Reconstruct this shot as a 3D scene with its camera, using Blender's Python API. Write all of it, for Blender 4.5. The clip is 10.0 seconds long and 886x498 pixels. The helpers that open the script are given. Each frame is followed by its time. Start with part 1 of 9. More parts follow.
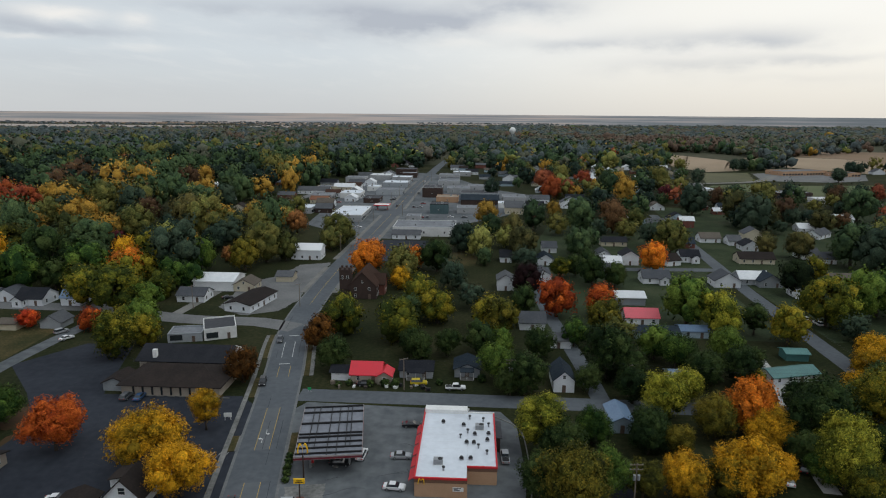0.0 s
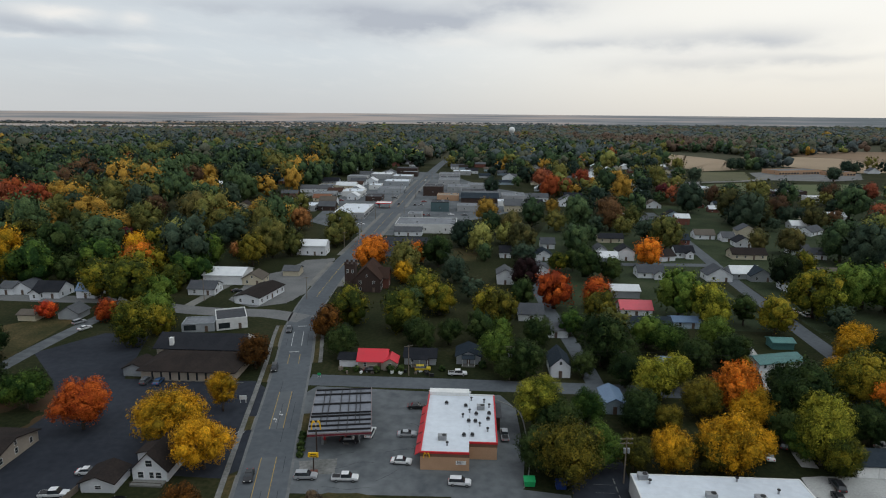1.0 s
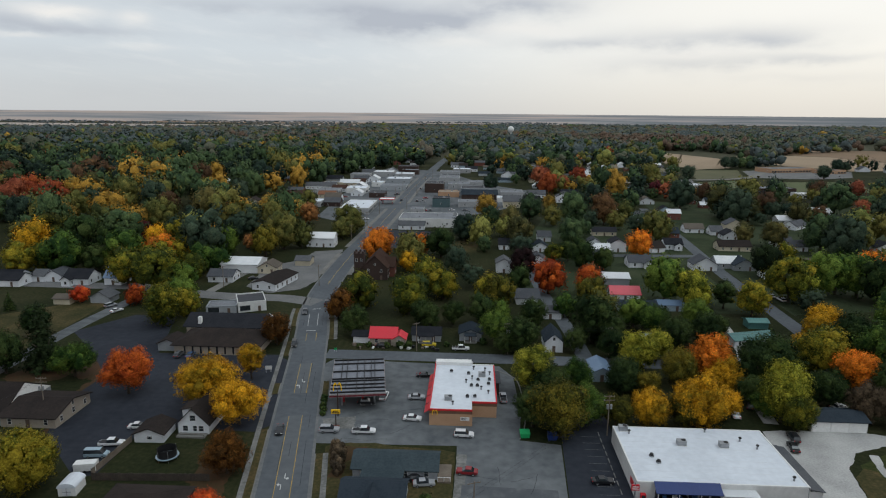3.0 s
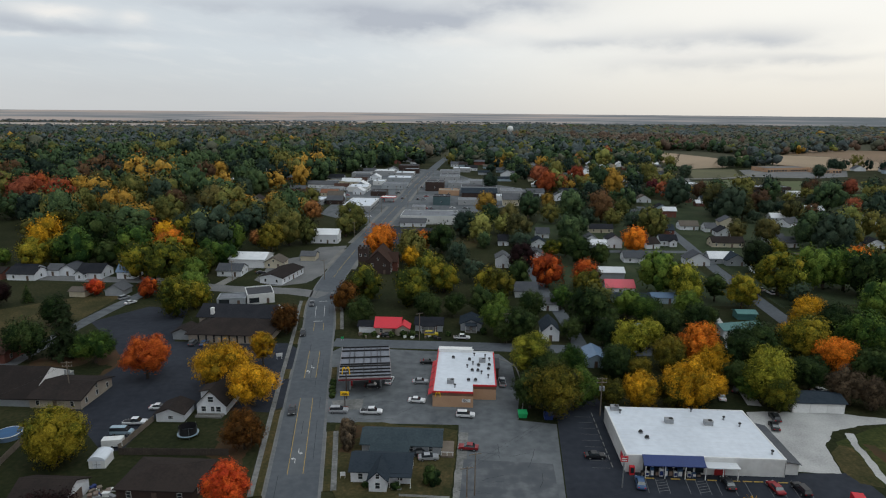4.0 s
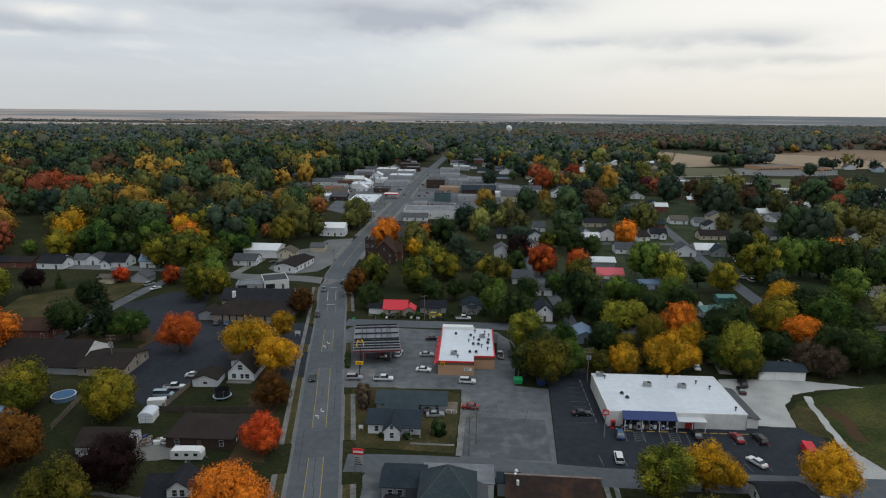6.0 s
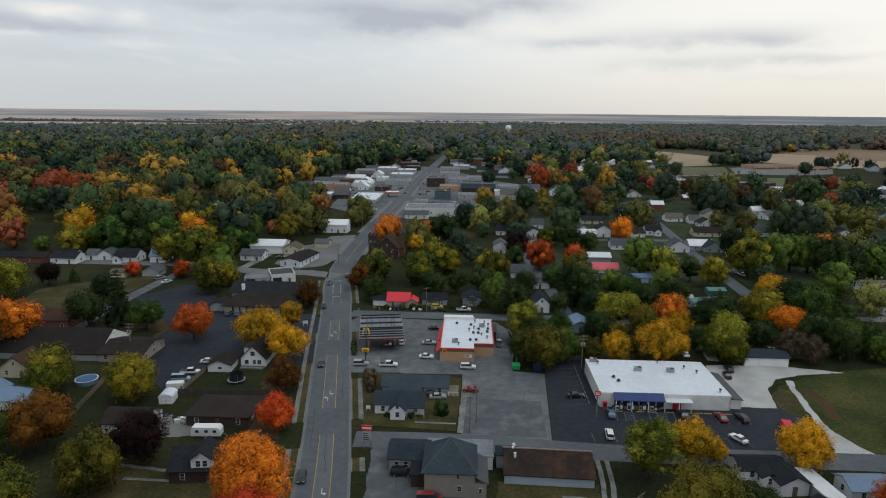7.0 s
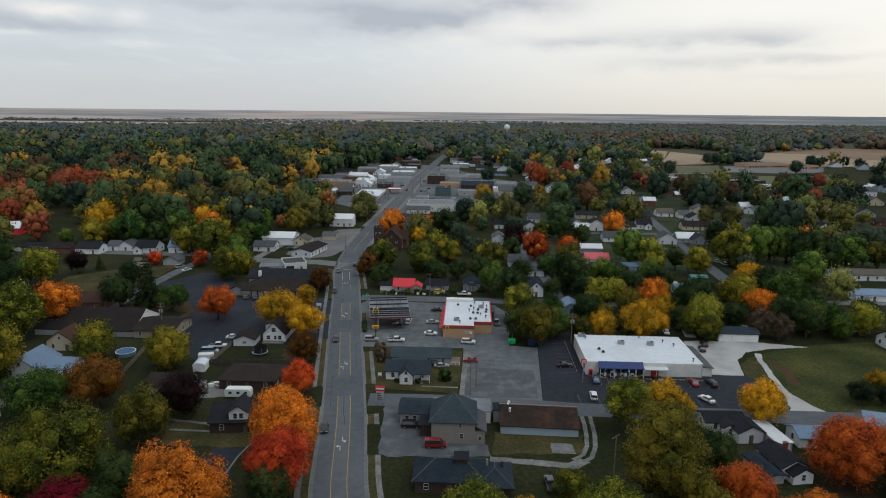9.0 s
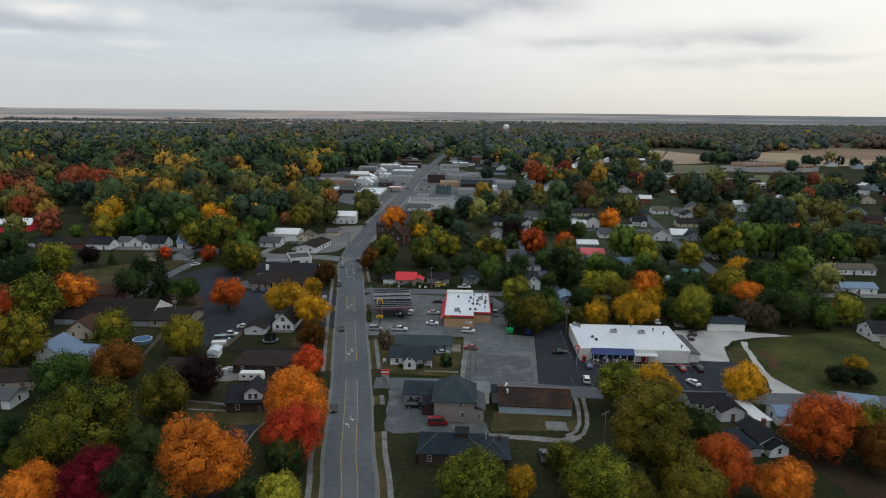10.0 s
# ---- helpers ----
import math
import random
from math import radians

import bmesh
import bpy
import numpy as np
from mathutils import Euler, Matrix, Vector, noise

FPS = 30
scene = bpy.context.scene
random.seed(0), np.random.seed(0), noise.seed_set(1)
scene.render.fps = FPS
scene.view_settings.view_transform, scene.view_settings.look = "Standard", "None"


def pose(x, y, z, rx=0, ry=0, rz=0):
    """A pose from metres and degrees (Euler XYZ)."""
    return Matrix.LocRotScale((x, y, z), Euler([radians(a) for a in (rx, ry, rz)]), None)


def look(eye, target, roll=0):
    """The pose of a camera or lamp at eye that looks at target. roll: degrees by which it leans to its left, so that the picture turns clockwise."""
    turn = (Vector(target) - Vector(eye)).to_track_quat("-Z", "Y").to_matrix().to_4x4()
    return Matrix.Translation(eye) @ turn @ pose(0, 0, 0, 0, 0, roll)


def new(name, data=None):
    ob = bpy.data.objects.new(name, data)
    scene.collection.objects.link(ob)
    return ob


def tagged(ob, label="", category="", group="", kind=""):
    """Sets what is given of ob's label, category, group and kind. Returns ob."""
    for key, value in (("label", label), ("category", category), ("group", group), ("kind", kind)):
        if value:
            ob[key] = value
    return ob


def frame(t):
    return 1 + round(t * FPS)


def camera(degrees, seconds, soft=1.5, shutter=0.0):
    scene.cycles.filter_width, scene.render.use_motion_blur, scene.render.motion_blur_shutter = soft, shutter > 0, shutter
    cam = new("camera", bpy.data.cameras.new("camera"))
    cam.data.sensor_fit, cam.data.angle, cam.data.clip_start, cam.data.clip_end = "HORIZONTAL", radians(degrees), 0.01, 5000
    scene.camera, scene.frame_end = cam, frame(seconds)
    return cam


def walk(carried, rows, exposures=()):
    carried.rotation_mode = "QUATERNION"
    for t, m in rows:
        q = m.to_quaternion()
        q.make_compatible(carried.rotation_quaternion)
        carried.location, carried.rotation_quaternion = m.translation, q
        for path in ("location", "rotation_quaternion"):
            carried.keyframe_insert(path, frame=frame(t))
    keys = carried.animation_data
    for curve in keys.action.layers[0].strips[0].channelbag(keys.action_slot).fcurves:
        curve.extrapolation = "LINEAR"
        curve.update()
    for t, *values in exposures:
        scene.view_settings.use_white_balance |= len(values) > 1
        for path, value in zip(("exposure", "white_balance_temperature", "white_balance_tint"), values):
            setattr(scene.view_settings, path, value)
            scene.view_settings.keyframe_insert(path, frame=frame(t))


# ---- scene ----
# ---------------------------------------------------------------- camera
cam = camera(71.0, 10.0, soft=1.1)


def eye_row(t):
    """The drone glides back from the town at a steady height: place, yaw, pitch and roll."""
    x = 2.475 - 0.4932 * t + 0.01878 * t * t
    y = -1.037 - 9.5364 * t - 0.02854 * t * t - 0.000737 * t ** 3
    z = 75.383 - 0.01874 * t
    yaw = 2.7729 - 0.04982 * t
    pitch = -12.3347 - 0.02596 * t + 0.000567 * t * t
    roll = 0.4697 + 0.01507 * t
    return t, pose(0, 0, 0, 0, 0, 0) @ pose(x, y, z, 0, 0, yaw) @ pose(0, 0, 0, 90 + pitch) @ pose(0, 0, 0, 0, 0, roll)


walk(cam, [eye_row(0.5 * k) for k in range(21)], exposures=[(0.0, 0.0), (10.0, 0.0)])

# ---------------------------------------------------------------- sky and sun
SUN_ELEV, SUN_AZ = radians(64), radians(120)  # azimuth from +y towards +x


def make_world():
    """An evening sky under a broken veil of cloud, paler and warmer to the east."""
    w = bpy.data.worlds.new("sky")
    w.use_nodes = True
    nt = w.node_tree
    nt.nodes.clear()
    N = nt.nodes.new
    L = nt.links.new

    def calc(op, a, b=None, c=None):
        m = N("ShaderNodeMath"); m.operation = op
        for i, q in enumerate((a, b, c)):
            if q is None:
                continue
            if isinstance(q, (int, float)):
                m.inputs[i].default_value = q
            else:
                L(q, m.inputs[i])
        return m.outputs[0]

    def mixed(fac, a, b, how="MIX"):
        m = N("ShaderNodeMix"); m.data_type = "RGBA"; m.blend_type = how
        for key, q in (("Factor", fac), ("A", a), ("B", b)):
            if isinstance(q, (int, float)):
                m.inputs[key].default_value = q
            elif isinstance(q, tuple):
                m.inputs[key].default_value = (*q, 1)
            else:
                L(q, m.inputs[key])
        return m.outputs["Result"]

    out, bg = N("ShaderNodeOutputWorld"), N("ShaderNodeBackground")
    sky = N("ShaderNodeTexSky")
    sky.sky_type, sky.sun_disc, sky.sun_elevation, sky.sun_rotation = "NISHITA", False, SUN_ELEV, SUN_AZ
    tc, sep = N("ShaderNodeTexCoord"), N("ShaderNodeSeparateXYZ")
    L(tc.outputs["Generated"], sep.inputs[0])
    az = calc("MULTIPLY", calc("ARCTAN2", sep.outputs["X"], sep.outputs["Y"]), 57.2958)
    el = calc("MULTIPLY", calc("ARCSINE", sep.outputs["Z"]), 57.2958)
    # streaky noise, long along the horizon
    low = calc("ADD", calc("MAXIMUM", el, 0.0), 4.0)
    flat = N("ShaderNodeCombineXYZ")
    L(calc("DIVIDE", az, low), flat.inputs[0]); L(calc("MULTIPLY", calc("LOGARITHM", low, 2.718), 3.2), flat.inputs[1])
    nz = N("ShaderNodeTexNoise")
    nz.inputs["Scale"].default_value, nz.inputs["Detail"].default_value, nz.inputs["Roughness"].default_value = 1.15, 7.0, 0.55
    L(flat.outputs[0], nz.inputs["Vector"])
    n2 = N("ShaderNodeTexNoise")
    n2.inputs["Scale"].default_value, n2.inputs["Detail"].default_value, n2.inputs["Roughness"].default_value = 2.6, 6.0, 0.6
    L(flat.outputs[0], n2.inputs["Vector"])
    lump = N("ShaderNodeCombineXYZ")
    L(calc("MULTIPLY", az, 0.15), lump.inputs[0]); L(calc("MULTIPLY", el, 0.36), lump.inputs[1])
    n3 = N("ShaderNodeTexNoise")
    n3.inputs["Scale"].default_value, n3.inputs["Detail"].default_value, n3.inputs["Roughness"].default_value = 1.3, 6.0, 0.55
    L(lump.outputs[0], n3.inputs["Vector"])
    # cloud banks: azimuth, elevation, half width, half height (degrees), weight
    total = None
    for a0, e0, wa, we, k in CLOUDS:
        u = calc("DIVIDE", calc("SUBTRACT", az, a0), wa)
        v = calc("DIVIDE", calc("SUBTRACT", calc("ADD", el, calc("MULTIPLY_ADD", n3.outputs["Fac"], 1.8, -0.9)), e0), we)
        d = calc("ADD", calc("MULTIPLY", u, u), calc("MULTIPLY", v, v))
        f = calc("MULTIPLY", calc("EXPONENT", calc("MULTIPLY", d, -1.0)), k)
        total = f if total is None else calc("ADD", total, f)
    body = calc("MULTIPLY", total, calc("MULTIPLY_ADD", n3.outputs["Fac"], 2.4, -0.2))
    # darker cloud above the view, added to dim the light on the ground
    high = N("ShaderNodeMapRange")
    for key, val in (("From Min", 13.0), ("From Max", 30.0), ("To Min", 0.0), ("To Max", 0.95)):
        high.inputs[key].default_value = val
    L(el, high.inputs["Value"])
    body = calc("ADD", body, calc("MULTIPLY", high.outputs[0], calc("MULTIPLY_ADD", nz.outputs["Fac"], 2.0, -0.5)))
    body = calc("MINIMUM", calc("MAXIMUM", body, 0.0), 1.0)
    wisp = calc("MAXIMUM", calc("MULTIPLY_ADD", n2.outputs["Fac"], 0.8, -0.40), 0.0)
    side = N("ShaderNodeVectorMath"); side.operation = "DOT_PRODUCT"
    side.inputs[1].default_value = (math.sin(radians(100)), math.cos(radians(100)), 0.0)
    L(tc.outputs["Generated"], side.inputs[0])
    east = N("ShaderNodeMapRange")
    east.interpolation_type = "SMOOTHSTEP"
    for key, val in (("From Min", -0.75), ("From Max", 0.62)):
        east.inputs[key].default_value = val
    L(side.outputs["Value"], east.inputs["Value"])
    veil = mixed(east.outputs[0], (0.640, 0.690, 0.730), (0.800, 0.835, 0.850))
    ahead = N("ShaderNodeVectorMath"); ahead.operation = "DOT_PRODUCT"
    ahead.inputs[1].default_value = (math.sin(radians(48)), math.cos(radians(48)), 0.0)
    L(tc.outputs["Generated"], ahead.inputs[0])
    glow = N("ShaderNodeMapRange")
    glow.interpolation_type = "SMOOTHSTEP"
    for key, val in (("From Min", 0.45), ("From Max", 1.0)):
        glow.inputs[key].default_value = val
    L(ahead.outputs["Value"], glow.inputs["Value"])
    veil = mixed(glow.outputs[0], veil, (1.0, 0.965, 0.885))
    veil = mixed(wisp, veil, (0.97, 0.96, 0.93))
    u, v = calc("DIVIDE", calc("SUBTRACT", az, 31.0), 13.0), calc("DIVIDE", calc("SUBTRACT", el, 9.5), 3.0)
    opening = calc("EXPONENT", calc("MULTIPLY", calc("ADD", calc("MULTIPLY", u, u), calc("MULTIPLY", v, v)), -1.0))
    veil = mixed(opening, veil, (1.0, 0.985, 0.93))
    bright = None
    for a0, e0, wa, we, k in PUFFS:
        u = calc("DIVIDE", calc("SUBTRACT", az, a0), wa)
        v = calc("DIVIDE", calc("SUBTRACT", calc("ADD", el, calc("MULTIPLY_ADD", n3.outputs["Fac"], 1.8, -0.9)), e0), we)
        f = calc("MULTIPLY", calc("EXPONENT", calc("MULTIPLY", calc("ADD", calc("MULTIPLY", u, u), calc("MULTIPLY", v, v)), -1.0)), k)
        bright = f if bright is None else calc("ADD", bright, f)
    bright = calc("MINIMUM", bright, 1.0)
    shade = mixed(body, veil, (0.475, 0.505, 0.560))
    shade = mixed(bright, shade, (0.93, 0.90, 0.855))
    rim = N("ShaderNodeMapRange")
    for key, val in (("From Min", 0.0), ("From Max", 5.0), ("To Min", 1.0), ("To Max", 0.0)):
        rim.inputs[key].default_value = val
    L(el, rim.inputs["Value"])
    shade = mixed(rim.outputs[0], shade, mixed(glow.outputs[0], (0.60, 0.620, 0.635), (0.82, 0.775, 0.70)))
    dim = N("ShaderNodeVectorMath"); dim.operation = "SCALE"; dim.inputs["Scale"].default_value = 0.12
    L(sky.outputs[0], dim.inputs[0])
    L(mixed(0.93, dim.outputs[0], shade), bg.inputs["Color"])
    bg.inputs["Strength"].default_value = SKY
    L(bg.outputs[0], out.inputs[0])
    scene.world = w


SKY = 1.0
CLOUDS = ((-6.9, 7.6, 6.4, 1.18, 0.9), (-10.7, 8.8, 5.4, 0.89, 0.55), (3.0, 9.1, 5.8, 1.07, 0.75), (-2.4, 7.6, 3.0, 0.73, 0.5), (16.7, 6.0, 8.5, 1.0, 0.38), (23.1, 5.8, 5.0, 0.9, 0.38), (8.4, 5.9, 4.7, 0.46, 0.36), (17.3, 4.1, 6.3, 0.72, 0.38), (26.4, 4.3, 4.7, 0.38, 0.42), (25.8, 2.8, 6.2, 0.43, 0.2), (-32.9, 5.9, 5.4, 0.48, 0.75), (-36.4, 6.5, 2.1, 0.62, 0.6), (-20.9, 8.4, 6.4, 0.52, 0.5), (-29.9, 1.4, 11.3, 0.96, 0.32), (-33.5, 4.0, 6.2, 0.57, 0.2), (-15.6, 6.4, 4.8, 0.81, 0.25))
PUFFS = ((-33.3, 7.1, 2.8, 0.5, 0.9), (-28.0, 6.9, 1.1, 0.55, 0.6), (-35.8, 5.3, 1.8, 0.20, 0.4), (4.5, 7.1, 4.3, 0.55, 0.55), (-1.4, 6.0, 3.0, 0.37, 0.4), (18.1, 4.8, 3.8, 0.31, 0.5), (-27.6, 4.8, 2.5, 0.26, 0.3))
make_world()
sun = new("sun", bpy.data.lights.new("sun", "SUN"))
sun.data.energy, sun.data.angle, sun.data.color = 0.68, radians(38), (0.86, 1.0, 1.02)
sun.matrix_world = look((0, 0, 100), (-math.sin(SUN_AZ) * 100, -math.cos(SUN_AZ) * 100, 100 - 100 * math.tan(SUN_ELEV)))

# ---------------------------------------------------------------- materials
MATS = {}


def material(name, a, b=None, rough=0.85, grain=1.5, broad=0.08, metal=0.0, bump=0.15, spec=0.3, per_object=0.0, per_island=0.0, coords="Position", mid=None):
    """A surface of two colours, mixed by a fine and a broad noise (sizes in 1/m), with light relief."""
    m = bpy.data.materials.new(name)
    m.use_nodes = True
    nt = m.node_tree
    N, L = nt.nodes.new, nt.links.new
    bs = nt.nodes["Principled BSDF"]
    if b is None:
        b = tuple(c * 0.78 for c in a)
    geo = N("ShaderNodeNewGeometry")
    if coords == "Position":
        vec = geo.outputs["Position"]
    else:
        tc = N("ShaderNodeTexCoord")
        vec = tc.outputs["Object"]
    n1, n2 = N("ShaderNodeTexNoise"), N("ShaderNodeTexNoise")
    n1.inputs["Scale"].default_value, n1.inputs["Detail"].default_value = grain, 4
    n2.inputs["Scale"].default_value, n2.inputs["Detail"].default_value = broad, 5
    L(vec, n1.inputs["Vector"]); L(vec, n2.inputs["Vector"])
    add = N("ShaderNodeMath"); add.operation = "MULTIPLY_ADD"
    add.inputs[1].default_value = 0.45
    L(n1.outputs["Fac"], add.inputs[0])
    mul = N("ShaderNodeMath"); mul.operation = "MULTIPLY"; mul.inputs[1].default_value = 0.55
    L(n2.outputs["Fac"], mul.inputs[0]); L(mul.outputs[0], add.inputs[2])
    last = add.outputs[0]
    if per_island:
        isl = N("ShaderNodeMath"); isl.operation = "MULTIPLY_ADD"; isl.inputs[1].default_value = per_island
        sub = N("ShaderNodeMath"); sub.operation = "SUBTRACT"; sub.inputs[1].default_value = 0.5 * per_island
        L(geo.outputs["Random Per Island"], isl.inputs[0]); L(last, isl.inputs[2]); L(isl.outputs[0], sub.inputs[0])
        last = sub.outputs[0]
    if per_object:
        oi = N("ShaderNodeObjectInfo")
        ob = N("ShaderNodeMath"); ob.operation = "MULTIPLY_ADD"; ob.inputs[1].default_value = per_object
        sub = N("ShaderNodeMath"); sub.operation = "SUBTRACT"; sub.inputs[1].default_value = 0.5 * per_object
        L(oi.outputs["Random"], ob.inputs[0]); L(last, ob.inputs[2]); L(ob.outputs[0], sub.inputs[0])
        last = sub.outputs[0]
    ramp = N("ShaderNodeValToRGB")
    e = ramp.color_ramp.elements
    e[0].position, e[1].position = 0.36, 0.64
    e[0].color, e[1].color = (*a, 1), (*b, 1)
    if mid:
        k = e.new(0.5); k.color = (*mid, 1)
    L(last, ramp.inputs[0])
    L(ramp.outputs["Color"], bs.inputs["Base Color"])
    bs.inputs["Roughness"].default_value, bs.inputs["Metallic"].default_value = rough, metal
    bs.inputs["Specular IOR Level"].default_value = spec
    if bump:
        bp = N("ShaderNodeBump"); bp.inputs["Strength"].default_value = bump; bp.inputs["Distance"].default_value = 0.05
        L(n1.outputs["Fac"], bp.inputs["Height"]); L(bp.outputs[0], bs.inputs["Normal"])
    MATS[name] = m
    return m


def ribbed(name, a, b, pitch, rough=0.6, metal=0.0, axis=1, spec=0.4):
    """A sheet or shingle covering with courses at an even pitch (m), run along the thing's own axis."""
    m = material(name, a, b, rough, 2.0, 0.25, metal, 0.0, spec, per_object=0.25, coords="Object")
    nt = m.node_tree
    N, L = nt.nodes.new, nt.links.new
    bs = nt.nodes["Principled BSDF"]
    tc = N("ShaderNodeTexCoord")
    wv = N("ShaderNodeTexWave"); wv.bands_direction = "XYZ"[axis]
    wv.wave_profile = "SAW"
    wv.inputs["Scale"].default_value = 0.314 / pitch
    wv.inputs["Distortion"].default_value = 0.25
    L(tc.outputs["Object"], wv.inputs["Vector"])
    bp = N("ShaderNodeBump"); bp.inputs["Strength"].default_value = 0.5; bp.inputs["Distance"].default_value = 0.04
    L(wv.outputs["Fac"], bp.inputs["Height"]); L(bp.outputs[0], bs.inputs["Normal"])
    return m


M = material
M("woodland_floor", (0.048, 0.054, 0.036), (0.082, 0.078, 0.052), grain=0.05, broad=0.006, bump=0.0, spec=0.02)
M("grass", (0.014, 0.019, 0.009), (0.044, 0.042, 0.021), grain=0.9, broad=0.035, bump=0.4, mid=(0.025, 0.029, 0.013), spec=0.03)
M("lawn", (0.030, 0.034, 0.014), (0.100, 0.072, 0.034), grain=1.3, broad=0.12, bump=0.4, mid=(0.056, 0.050, 0.022), spec=0.05)
M("stubble", (0.135, 0.125, 0.075), (0.095, 0.098, 0.058), grain=0.4, broad=0.03, bump=0.2, spec=0.05)
M("green_field", (0.075, 0.105, 0.045), (0.105, 0.112, 0.058), grain=0.5, broad=0.02, bump=0.2, spec=0.1)
M("paint_faded", (0.17, 0.17, 0.17), (0.10, 0.105, 0.11), grain=2.0, broad=0.6, bump=0.0, spec=0.05)
M("ridge_tile", (0.105, 0.115, 0.128), (0.070, 0.078, 0.088), grain=2.0, broad=0.6, rough=0.9, spec=0.08)
M("field_green", (0.024, 0.034, 0.012), (0.088, 0.082, 0.028), grain=1.1, broad=0.07, bump=0.4, mid=(0.046, 0.054, 0.019), spec=0.03)
# blue raised to imitate haze over the lawns between the houses
M("green_lawn", (0.022, 0.032, 0.018), (0.058, 0.066, 0.038), grain=1.1, broad=0.07, bump=0.4, mid=(0.037, 0.050, 0.026), spec=0.03)
M("old_concrete", (0.24, 0.237, 0.228), (0.105, 0.106, 0.10), grain=1.4, broad=0.25, bump=0.15, mid=(0.165, 0.165, 0.158), spec=0.1)
M("dark_earth", (0.060, 0.032, 0.022), (0.026, 0.024, 0.016), grain=1.2, broad=0.18, bump=0.3, spec=0.03)
M("old_fence", (0.045, 0.036, 0.030), (0.075, 0.060, 0.048), grain=4.0, broad=0.6)
M("tan_field", (0.36, 0.27, 0.185), (0.27, 0.205, 0.14), grain=0.3, broad=0.008, bump=0.2, spec=0.1)
M("brown_field", (0.17, 0.12, 0.08), (0.25, 0.17, 0.11), grain=0.3, broad=0.008, bump=0.2, spec=0.1)
M("leaf_litter", (0.080, 0.040, 0.022), (0.046, 0.038, 0.018), grain=1.6, broad=0.16, bump=0.3, spec=0.1)
M("gutter", (0.175, 0.178, 0.178), (0.120, 0.124, 0.128), grain=1.2, broad=0.15, bump=0.04, spec=0.1)
M("road_turn_lane", (0.128, 0.137, 0.146), (0.098, 0.107, 0.116), grain=0.5, broad=0.08, bump=0.04, spec=0.1)
M("tar_seam", (0.030, 0.033, 0.038), (0.045, 0.049, 0.055), grain=2.0, broad=0.3, bump=0.0, spec=0.15)
M("road_asphalt", (0.116, 0.127, 0.140), (0.080, 0.089, 0.100), grain=0.6, broad=0.05, bump=0.04, spec=0.1)
M("lot_asphalt", (0.036, 0.041, 0.052), (0.021, 0.024, 0.032), grain=0.5, broad=0.06, bump=0.04, spec=0.1)
M("old_asphalt", (0.158, 0.167, 0.175), (0.074, 0.082, 0.090), grain=0.35, broad=0.045, bump=0.04, mid=(0.116, 0.125, 0.133), spec=0.1)
M("patch_asphalt", (0.075, 0.082, 0.091), (0.150, 0.158, 0.165), grain=0.35, broad=0.12, bump=0.04, mid=(0.092, 0.099, 0.108), spec=0.1)
M("concrete", (0.21, 0.205, 0.19), (0.14, 0.138, 0.13), grain=2.0, broad=0.15, spec=0.1)
M("gravel", (0.47, 0.465, 0.45), (0.30, 0.297, 0.29), grain=2.5, broad=0.12, bump=0.5, spec=0.1)
M("paint_yellow", (0.46, 0.30, 0.06), (0.30, 0.21, 0.07), grain=3.0, broad=0.4, rough=0.7)
M("paint_white", (0.60, 0.60, 0.58), (0.40, 0.40, 0.40), grain=3.0, broad=0.4, rough=0.7)
ribbed("shingle_dark", (0.016, 0.018, 0.023), (0.028, 0.029, 0.034), 0.35, 0.95, spec=0.08)
ribbed("shingle_brown", (0.024, 0.020, 0.019), (0.038, 0.030, 0.027), 0.35, 0.95, spec=0.08)
ribbed("shingle_rust", (0.070, 0.038, 0.028), (0.048, 0.029, 0.023), 0.35, 0.95, spec=0.08)
ribbed("tile_orange", (0.21, 0.10, 0.062), (0.15, 0.075, 0.05), 0.35, 0.9, spec=0.08)
ribbed("siding_teal", (0.075, 0.125, 0.135), (0.055, 0.095, 0.105), 0.2, axis=2)
M("tan_roof", (0.32, 0.25, 0.185), (0.21, 0.165, 0.125), grain=0.6, broad=0.1)
ribbed("shingle_grey", (0.070, 0.075, 0.085), (0.105, 0.108, 0.115), 0.35, 0.95, spec=0.08)
ribbed("shingle_slate", (0.036, 0.051, 0.060), (0.056, 0.074, 0.083), 0.35, 0.95, spec=0.08)
ribbed("shingle_blue", (0.0182, 0.0266, 0.0364), (0.0336, 0.0441, 0.0560), 0.35, 0.95, spec=0.08)
ribbed("shingle_tan", (0.13, 0.112, 0.094), (0.10, 0.086, 0.072), 0.35, 0.95, spec=0.08)
ribbed("metal_white", (0.72, 0.73, 0.74), (0.58, 0.60, 0.62), 0.6, 0.45, axis=0)
ribbed("metal_red", (0.62, 0.028, 0.045), (0.52, 0.035, 0.05), 0.6, 0.45, axis=0)
ribbed("metal_pink", (0.66, 0.10, 0.13), (0.56, 0.10, 0.12), 0.6, 0.45, axis=0)
ribbed("metal_teal", (0.085, 0.22, 0.205), (0.06, 0.155, 0.15), 0.6, 0.45, axis=0)
ribbed("metal_blue", (0.15, 0.225, 0.33), (0.115, 0.175, 0.27), 0.6, 0.45, axis=0)
ribbed("metal_navy", (0.010, 0.026, 0.120), (0.014, 0.034, 0.145), 0.6, 0.5, axis=0)
ribbed("siding_white", (0.74, 0.76, 0.79), (0.62, 0.64, 0.67), 0.2, axis=2)
ribbed("siding_grey", (0.33, 0.35, 0.37), (0.26, 0.28, 0.30), 0.2, axis=2)
ribbed("siding_beige", (0.40, 0.345, 0.285), (0.33, 0.285, 0.235), 0.2, axis=2)
